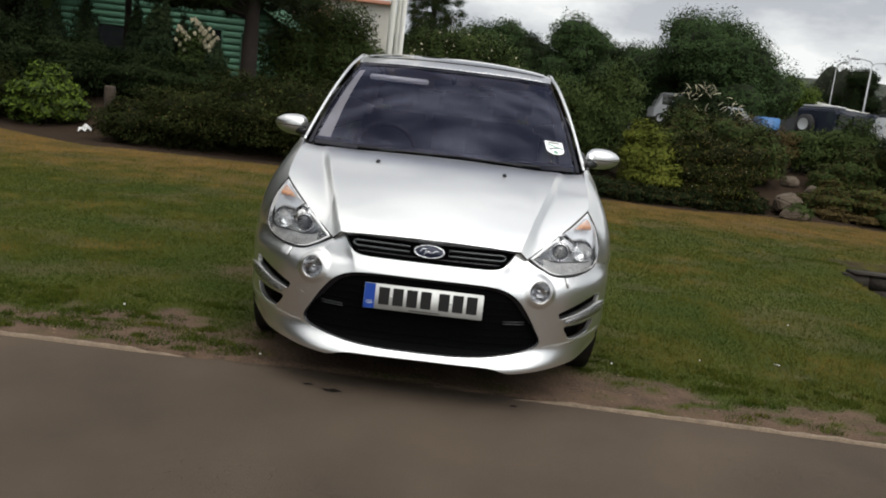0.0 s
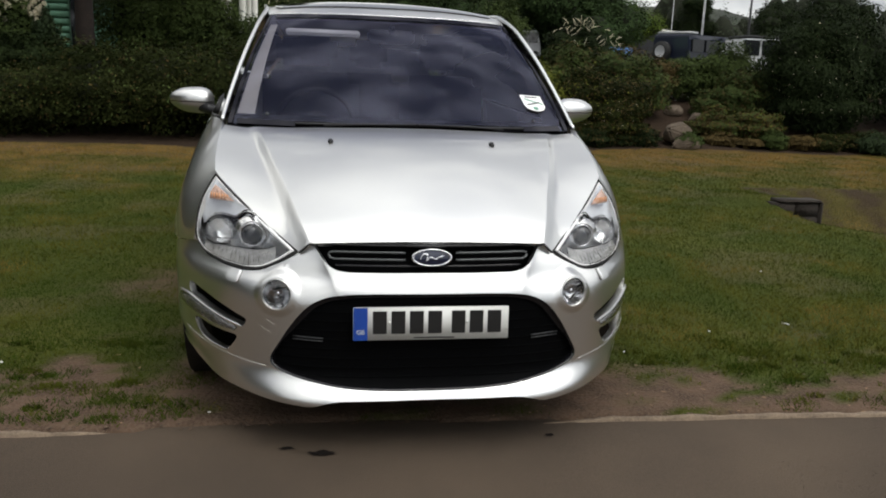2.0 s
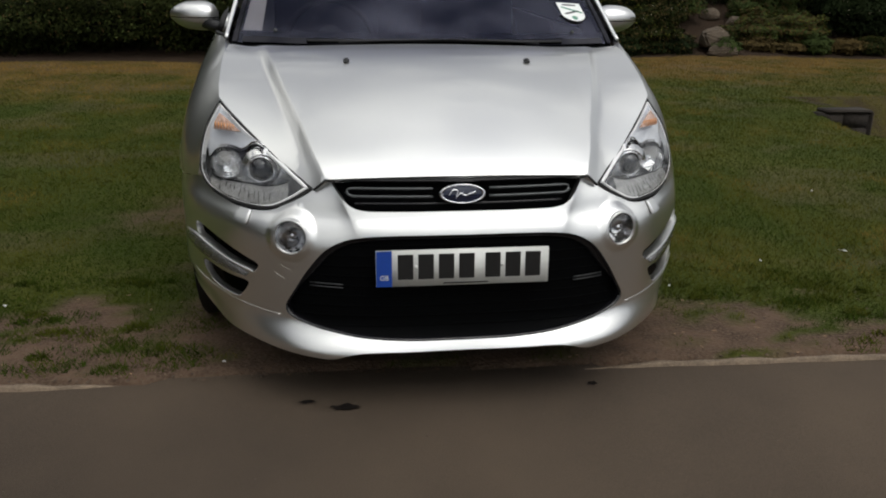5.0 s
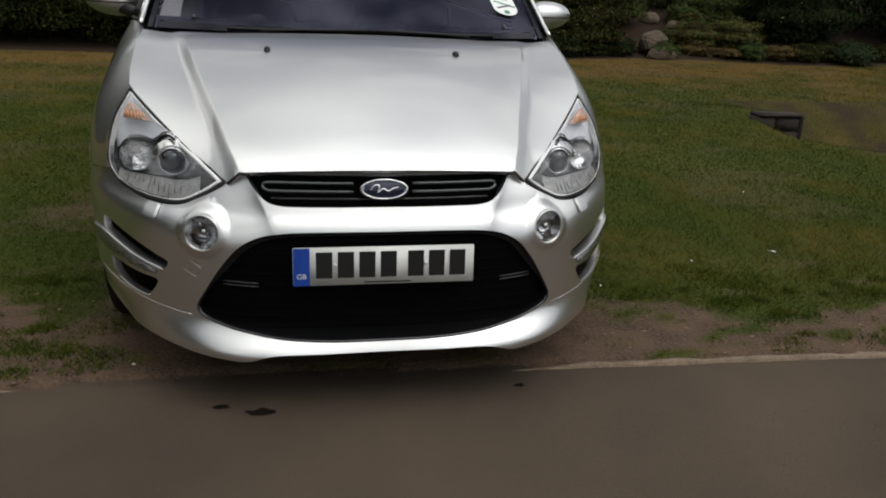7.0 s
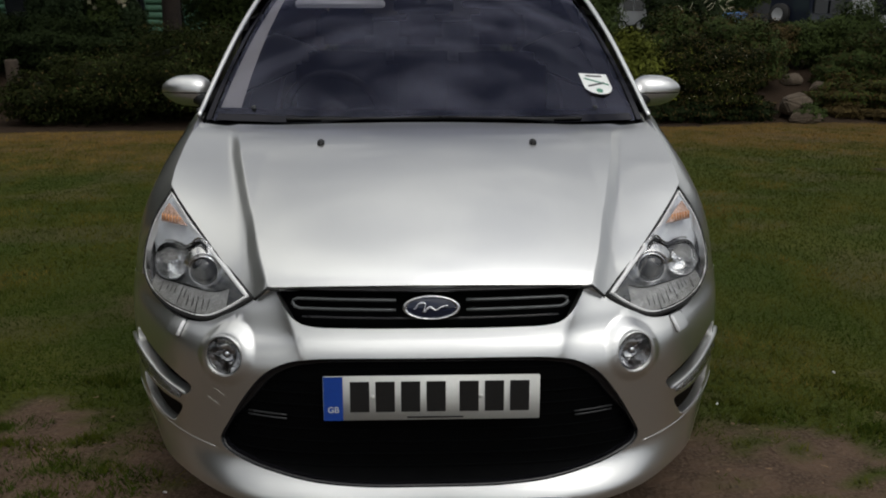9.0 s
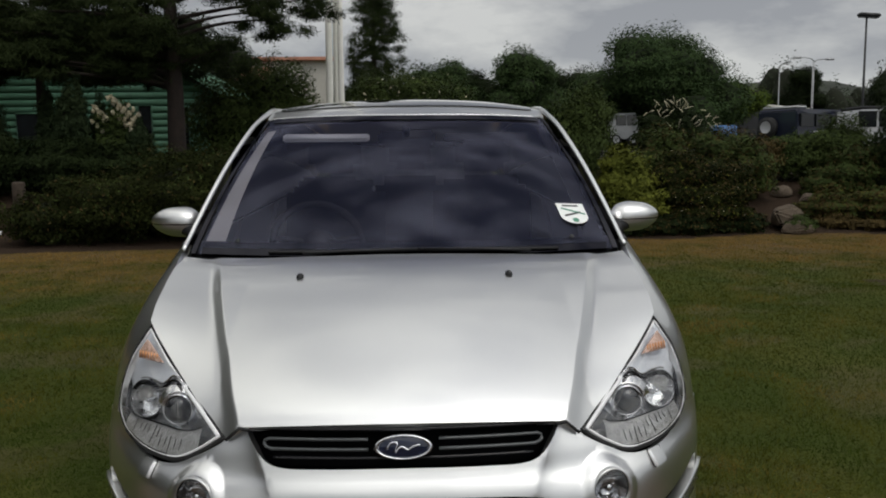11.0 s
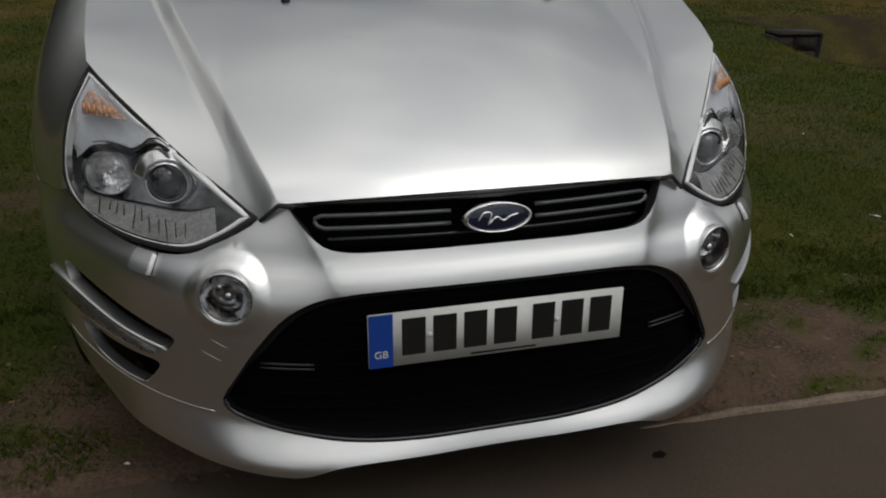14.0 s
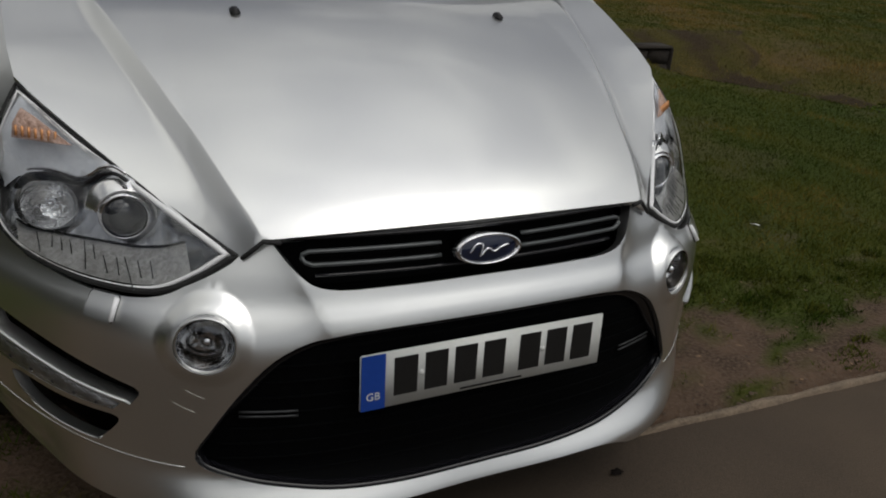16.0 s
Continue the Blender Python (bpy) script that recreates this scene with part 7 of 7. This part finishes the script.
def street_lamp(x, y, top, kind, mat, label, turn=0.0, r=0.07):
    z = ground_z(x, y)
    root = empty("street_lamp", pose(x, y, z, 0, 0, turn), label, "street lamp")
    hgt = top - z
    part("post", lathe([(0, hgt), (r * 0.6, hgt), (r * 0.8, hgt * 0.4), (r * 1.4, 1.0), (r * 1.4, -0.2)], pose(0, 0, 0), 12), mat, root)
    if kind == "box":
        part("head", block(-0.62, 0.22, -0.16, 0.16, hgt - 0.02, hgt + 0.13, 0.04, pose(0, 0, 0, 0, 3, 0)), mat, root, "flat box lantern")
        part("glass", block(-0.56, 0.16, -0.12, 0.12, hgt - 0.045, hgt - 0.025, 0.0, pose(0, 0, 0, 0, 3, 0)), PANE, root, "", False)
    else:
        part("arm", sweep([(0, 0, hgt), (-0.25, 0, hgt + 0.22), (-0.7, 0, hgt + 0.3), (-1.1, 0, hgt + 0.3)], 0.04, 8), mat, root)
        part("head", block(-1.7, -1.0, -0.12, 0.12, hgt + 0.22, hgt + 0.38, 0.05), mat, root, "slim lantern")
    return root


street_lamp(17.95, 30.0, 6.75, "box", DARK_METAL, "dark lamp post with a flat box lantern", 0, 0.06)
street_lamp(30.9, 60.0, 8.5, "arm", GREY_METAL, "tall grey street lamp with a curved arm", 0.0, 0.045)
street_lamp(31.8, 62.0, 8.6, "arm", GREY_METAL, "tall grey street lamp beside another", 180, 0.045)
street_lamp(28.2, 60.0, 8.0, "arm", GREY_METAL, "grey street lamp with a short arm", 90, 0.045)


def vehicle(name, m, profile, width, paint, windows, wheels, label, roof_mat=None, wheel_r=0.36, spare=0.0, roof_len=9.0):
    """A parked vehicle from its side outline (length, height), seen far off."""
    root = empty(name, m, label, "vehicle")
    bm = bmesh.new()
    ring_a = [bm.verts.new((x, -width / 2 + (0.10 if z > 1.2 else 0), z)) for x, z in profile]
    ring_b = [bm.verts.new((x, width / 2 - (0.10 if z > 1.2 else 0), z)) for x, z in profile]
    bm.faces.new(ring_a)
    bm.faces.new(ring_b[::-1])
    n = len(profile)
    for i in range(n):
        bm.faces.new((ring_a[i], ring_b[i], ring_b[(i + 1) % n], ring_a[(i + 1) % n]))
    bmesh.ops.recalc_face_normals(bm, faces=bm.faces)
    bmesh.ops.bevel(bm, geom=bm.edges[:], offset=0.035, segments=2, affect="EDGES")
    part("body", bm, paint, root, "", False)
    for side in (-1, 1):
        for a, b, c, d in windows:
            w = part("window", block(a, b, side * (width / 2 - 0.045) - 0.055, side * (width / 2 - 0.045) + 0.055, c, d, 0.015), PANE, root, "", False)
    for wx in wheels:
        for side in (-1, 1):
            wm = pose(wx, side * (width / 2 - 0.10), wheel_r) @ pose(0, 0, 0, -90 * side, 0, 0)
            t = part("wheel", lathe([(0.2, -0.1), (wheel_r, -0.09), (wheel_r, 0.09), (0.2, 0.11)], wm, 24), RUBBER, root)
            part("rim", lathe([(0, 0.06), (0.14, 0.07), (0.2, 0.11)], wm, 20), WHITE_PAINT, t)
    if spare:
        wm = pose(-0.02, spare, 1.22) @ pose(0, 0, 0, 0, -90, 0)
        t = part("spare_wheel", lathe([(0, -0.02), (wheel_r, -0.02), (wheel_r, 0.16), (0.2, 0.18)], wm, 24), RUBBER, root)
        part("rim", lathe([(0, 0.15), (0.14, 0.16), (0.22, 0.20)], wm, 20), WHITE_PAINT, t)
    if roof_mat:
        zt = max(z for _, z in profile)
        xs = [x for x, z in profile if z > zt - 0.05]
        part("roof_panel", block(min(xs) + 0.02, min(max(xs) - 0.05, min(xs) + roof_len), -width / 2 + 0.15, width / 2 - 0.15, zt + 0.005, zt + 0.10, 0.03), roof_mat, root, "raised roof panel")
    return root


gz = lambda x, y: ground_z(x, y) + 0.03
vehicle("off_road_car", pose(13.05, 26.85, gz(13.2, 27) - 0.12, 0, 0, 30), [(0, 0.45), (0, 1.78), (0.10, 1.86), (2.75, 1.86), (3.05, 1.20), (3.95, 1.14), (4.05, 1.0), (4.05, 0.45)], 1.74, NAVY, [(0.15, 0.9, 1.22, 1.68), (1.02, 1.85, 1.22, 1.68), (1.95, 2.68, 1.22, 1.66)], (0.75, 3.2), "dark navy boxy off-road car with a spare wheel", WHITE_PAINT, 0.37, 0.30, 0.62)
vehicle("light_off_road_car", pose(14.15, 26.6, gz(14.1, 26.6) - 0.2), [(0, 0.45), (0, 1.05), (0.15, 1.14), (1.02, 1.20), (1.42, 1.86), (3.95, 1.88), (4.0, 1.2), (4.0, 0.45)], 1.78, WHITE_PAINT, [(1.30, 1.92, 1.24, 1.80), (2.02, 2.80, 1.24, 1.80), (2.92, 3.85, 1.24, 1.80)], (0.75, 3.2), "white boxy off-road car with a dark roof rack", DARK_METAL)
vehicle("white_estate_car", pose(11.15, 45.0, gz(11.2, 45) + 0.22), [(0, 0.4), (0, 0.95), (0.15, 1.05), (0.45, 1.85), (1.55, 1.88), (1.75, 1.05), (1.8, 0.4)], 1.8, WHITE_PAINT, [(0.40, 0.98, 1.15, 1.74), (1.04, 1.58, 1.15, 1.74)], (0.4, 1.4), "white vehicle seen over the shrubs")
vehicle("grey_car", pose(13.0, 41.6, gz(14, 41.6)), [(0, 0.35), (0, 0.9), (0.5, 1.05), (0.9, 1.62), (2.2, 1.62), (2.7, 1.05), (3.5, 0.95), (3.6, 0.35)], 1.7, GREY_METAL, [(0.95, 1.5, 1.1, 1.5), (1.58, 2.1, 1.1, 1.5)], (0.7, 2.8), "grey car among the parked vehicles", None, 0.31)
bin_ = tagged(part("blue_skip", block(-0.6, 0.6, -0.4, 0.4, 0.0, 1.3, 0.06), BLUE_SHEET), "blue container in the car park", "container")
bin_.matrix_world = pose(16.2, 40.0, gz(16, 40))
sg = empty("low_shed", pose(24.5, 57, gz(24, 57)), "long low shed with a pale sloping roof", "shed")
part("wall", block(-4, 4, -2, 2, 0, 2.6, 0), DARK_METAL, sg, "dark wall", False)
part("roof", block(-4.3, 4.3, -2.3, 2.3, 0, 0.14, 0.02, pose(0, 0, 2.9, 0, 6, 0)), WHITE_METAL, sg, "pale sloping roof", False)

# stains on the tarmac
STAIN = material("oil_stain", (0.010, 0.008, 0.007), 0.95, 0, 0.4, 12, 90, 0.3, spec=0.08)
for i, (x, y, a, b) in enumerate(((-0.365, 0.002, 0.042, 0.017), (-0.475, 0.045, 0.024, 0.011), (0.455, 0.068, 0.018, 0.010))):
    pts = [(x + a * (1 + 0.8 * noise.noise(Vector((math.cos(t) * 2.6, math.sin(t) * 2.6, i)))) * math.cos(t), y + b * (1 + 0.9 * noise.noise(Vector((math.cos(t) * 2.6, math.sin(t) * 2.6, i + 5)))) * math.sin(t), 0.0052) for t in np.linspace(0, 2 * math.pi, 24, endpoint=False)]
    o = mesh_ob("oil_stain", pts + [(x, y, 0.0058)], [(k, (k + 1) % 24, 24) for k in range(24)], STAIN)
    tagged(o, "dark oily spot on the tarmac", "stain", "oil spots", "structure")

# ---- grass blades, last ----
def grass_mat():
    m = bpy.data.materials.new("grass_blades")
    m.use_nodes = True
    n, l = m.node_tree.nodes, m.node_tree.links
    b = n["Principled BSDF"]
    b.inputs["Roughness"].default_value, b.inputs["Specular IOR Level"].default_value = 0.85, 0.04
    at = n.new("ShaderNodeAttribute")
    at.attribute_name = "tone"
    geo = n.new("ShaderNodeNewGeometry")
    ra, rb = n.new("ShaderNodeValToRGB"), n.new("ShaderNodeMix")
    el = ra.color_ramp.elements
    el[0].position, el[0].color = 0.0, (0.031, 0.048, 0.006, 1)
    el[1].position, el[1].color = 1.0, (0.205, 0.130, 0.038, 1)
    mid = el.new(0.45)
    mid.color = (0.074, 0.075, 0.011, 1)
    hsv, mr = n.new("ShaderNodeHueSaturation"), n.new("ShaderNodeMapRange")
    mr.inputs["To Min"].default_value, mr.inputs["To Max"].default_value = 0.93, 1.07
    l.new(geo.outputs["Random Per Island"], mr.inputs["Value"])
    l.new(at.outputs["Fac"], ra.inputs["Fac"])
    l.new(ra.outputs["Color"], hsv.inputs["Color"])
    l.new(mr.outputs["Result"], hsv.inputs["Value"])
    l.new(hsv.outputs["Color"], b.inputs["Base Color"])
    soften(n, l, b, geo, 0.45, 0.75)
    return m


def grass(count, box, seed, length, width):
    rng = np.random.default_rng(seed)
    x0, x1, y0, y1 = box
    x, y = rng.uniform(x0, x1, count), rng.uniform(y0, y1, count)
    cov = np.array([grass_cover(a, b) for a, b in zip(x, y)])
    f = 0.5                                  # neighbouring beds of blades run into one another
    fade = np.clip((x - x0) / f, 0, 1) * np.clip((x1 - x) / f, 0, 1) * np.clip((y1 - y) / f, 0, 1)
    if y0 > 1:
        fade = fade * np.clip((y - y0) / f, 0, 1)
    keep = rng.random(count) < cov ** 1.5 * fade
    keep &= ~((np.abs(x) < 0.72) & (y > 0.5) & (y < 4.6))
    x, y = x[keep], y[keep]
    z = np.array([ground_z(a, b) for a, b in zip(x, y)])
    tone = np.array([dryness(a, b) for a, b in zip(x, y)])
    patch = np.array([noise.fractal(Vector((a * 1.1, b * 1.1, 21.0)), 0.8, 2.1, 3) for a, b in zip(x, y)])
    spots = np.array([noise.fractal(Vector((a * 3.3, b * 2.2, 33.0)), 0.8, 2.1, 3) for a, b in zip(x, y)])
    tone = np.clip(0.20 + 0.70 * tone + 0.55 * patch + 0.38 * spots + 0.09 * rng.normal(size=len(x)), 0, 1)
    k = len(x)
    a = rng.uniform(0, 2 * np.pi, k)
    h = 0.68 * length * (0.55 + 0.9 * rng.random(k)) * (1 + 0.5 * np.clip(patch, -0.5, 1))
    lean = rng.uniform(0.3, 1.9, k) * h
    b = rng.uniform(0, 2 * np.pi, k)
    dx, dy = np.cos(a) * width / 2, np.sin(a) * width / 2
    v = np.empty((k, 3, 3))
    v[:, 0] = np.stack([x - dx, y - dy, z - 0.004], 1)
    v[:, 1] = np.stack([x + dx, y + dy, z - 0.004], 1)
    v[:, 2] = np.stack([x + np.cos(b) * lean, y + np.sin(b) * lean, z + h], 1)
    return v.reshape(-1, 3), np.repeat(tone, 3)


def tufts(count, seed):
    """Loose clumps of grass out on the bare earth."""
    rng = np.random.default_rng(seed)
    vs, ts = [], []
    for _ in range(count):
        x = rng.uniform(-5.5, 6.5)
        d = 0.10 + 0.85 * rng.random() ** 1.1
        if abs(x) < 0.85 or noise.noise(Vector((x * 1.3, d * 2, 60.0))) < -0.28:
            continue
        y = kerb_y(x) + d
        n = int(rng.uniform(40, 130))
        r = rng.uniform(0.025, 0.085)
        a, q = rng.uniform(0, 2 * np.pi, n), r * np.sqrt(rng.random(n))
        bx, by = x + 1.5 * q * np.cos(a), y + q * np.sin(a)
        h = rng.uniform(0.012, 0.032, n) * (1.2 - 0.6 * q / r)
        b, w = rng.uniform(0, 2 * np.pi, n), rng.uniform(0, 2 * np.pi, n)
        z = np.array([ground_z(i, j) for i, j in zip(bx, by)])
        v = np.empty((n, 3, 3))
        v[:, 0] = np.stack([bx - np.cos(w) * 0.003, by - np.sin(w) * 0.003, z - 0.003], 1)
        v[:, 1] = np.stack([bx + np.cos(w) * 0.003, by + np.sin(w) * 0.003, z - 0.003], 1)
        v[:, 2] = np.stack([bx + np.cos(b) * h * 0.9, by + np.sin(b) * h * 0.9, z + h], 1)
        vs.append(v.reshape(-1, 3))
        ts.append(np.full(3 * n, np.clip(0.10 + 0.14 * rng.normal(), 0, 0.6)))
    return np.vstack(vs), np.concatenate(ts)


sets = [tufts(900, 12), grass(150000, (-3.6, 4.6, 0.22, 2.8), 1, 0.026, 0.0055), grass(175000, (-6.0, 6.0, 2.3, 6.2), 2, 0.024, 0.008), grass(190000, (-9.0, 11.0, 5.7, 10.8), 3, 0.024, 0.012), grass(48000, (4.1, 10.5, 0.25, 2.8), 4, 0.028, 0.008), grass(60000, (5.5, 12.0, 2.3, 6.2), 6, 0.030, 0.010), grass(24000, (10.5, 15.0, 5.7, 10.8), 7, 0.026, 0.014), grass(50000, (-9.0, -3.1, 0.25, 2.8), 5, 0.030, 0.008), grass(36000, (-9.5, -5.5, 2.3, 6.2), 8, 0.026, 0.010)]
gv_all, gt_all = np.vstack([s[0] for s in sets]), np.concatenate([s[1] for s in sets])
gm = bpy.data.meshes.new("grass")
gm.vertices.add(len(gv_all))
gm.vertices.foreach_set("co", gv_all.ravel())
gm.loops.add(len(gv_all))
gm.loops.foreach_set("vertex_index", np.arange(len(gv_all)))
gm.polygons.add(len(gv_all) // 3)
gm.polygons.foreach_set("loop_start", np.arange(len(gv_all) // 3) * 3)
gm.polygons.foreach_set("loop_total", np.full(len(gv_all) // 3, 3))
gm.update(calc_edges=True)
tone_at = gm.attributes.new("tone", "FLOAT", "POINT")
tone_at.data.foreach_set("value", gt_all)
gm.materials.append(grass_mat())
tagged(new("grass", gm), "short patchy lawn grass, green and straw-coloured", "grass", kind="stuff")


# clods, grit and dead leaves on the worn earth
def scatter(name, count, seed, mat, size, flat, label, category, spread):
    rng = np.random.default_rng(seed)
    base = np.array([(1, 0, 0), (0.3, 0.9, 0), (-0.8, 0.6, 0), (-0.8, -0.6, 0), (0.3, -0.9, 0), (0, 0, 1.0)])
    tri = np.array([(0, 1, 5), (1, 2, 5), (2, 3, 5), (3, 4, 5), (4, 0, 5)])
    vs, fs = [], []
    for k in range(count):
        x = rng.uniform(-6, 7)
        y = kerb_y(x) + 0.02 + spread * rng.random() ** 1.3
        s = size * rng.uniform(0.4, 1.5)
        a = rng.uniform(0, 2 * np.pi)
        c, n = np.cos(a), np.sin(a)
        p = base * (1 + 0.3 * rng.normal(size=(6, 3))) * s
        p = np.stack([p[:, 0] * c - p[:, 1] * n * 0.7, p[:, 0] * n + p[:, 1] * c * 0.7, p[:, 2] * flat], 1) + np.array((x, y, ground_z(x, y) - 0.001))
        vs.append(p)
        fs.append(tri + 6 * k)
    ob = mesh_ob(name, [tuple(q) for q in np.vstack(vs)], [tuple(int(i) for i in t) for t in np.vstack(fs)], mat)
    return tagged(ob, label, category, kind="stuff")


CLOD = material("earth_clod", (0.085, 0.057, 0.038), 0.95, 0, 0.3, 20, 200, 0.4, per_piece=0.35)
DEAD_LEAF = material("dead_leaf", (0.17, 0.105, 0.055), 0.8, 0, 0.3, 20, 200, 0.1, per_piece=0.4)
scatter("clods", 5200, 31, CLOD, 0.007, 0.5, "crumbs of brown earth and grit along the road", "earth", 0.62)
scatter("dead_leaves", 520, 32, DEAD_LEAF, 0.010, 0.25, "small dead leaves and straw on the worn earth", "leaf litter", 0.8)

GRIT = material("grit", (0.105, 0.085, 0.066), 0.95, 0, 0.3, 20, 200, 0.2, per_piece=0.25)
rng = np.random.default_rng(77)
gv, gf = [], []
for k in range(1500):                        # loose grit gathers in drifts on the tarmac
    if k < 900:
        cx, cy, sp = ((-0.6, -0.9, 0.22), (-2.3, -0.35, 0.3), (1.5, -0.35, 0.35))[k % 3]
        x, y = rng.normal(cx, sp), rng.normal(cy, sp * 0.35)
    else:
        x, y = rng.uniform(-4, 4), rng.uniform(-2.4, 0.1)
    if y > kerb_y(x) - 0.03:
        continue
    r = rng.uniform(0.0012, 0.0034)
    a = rng.uniform(0, 2 * np.pi, 3) * 0.35 + np.array((0, 2.1, 4.2))
    i = len(gv)
    gv += [(x + r * math.cos(q), y + r * math.sin(q), 0.0005) for q in a] + [(x, y, 0.003 + r * 0.35)]
    gf += [(i, i + 1, i + 3), (i + 1, i + 2, i + 3), (i + 2, i, i + 3)]
tagged(mesh_ob("grit", gv, gf, GRIT, None, "", False), "loose fine grit scattered on the tarmac", "grit", kind="stuff")
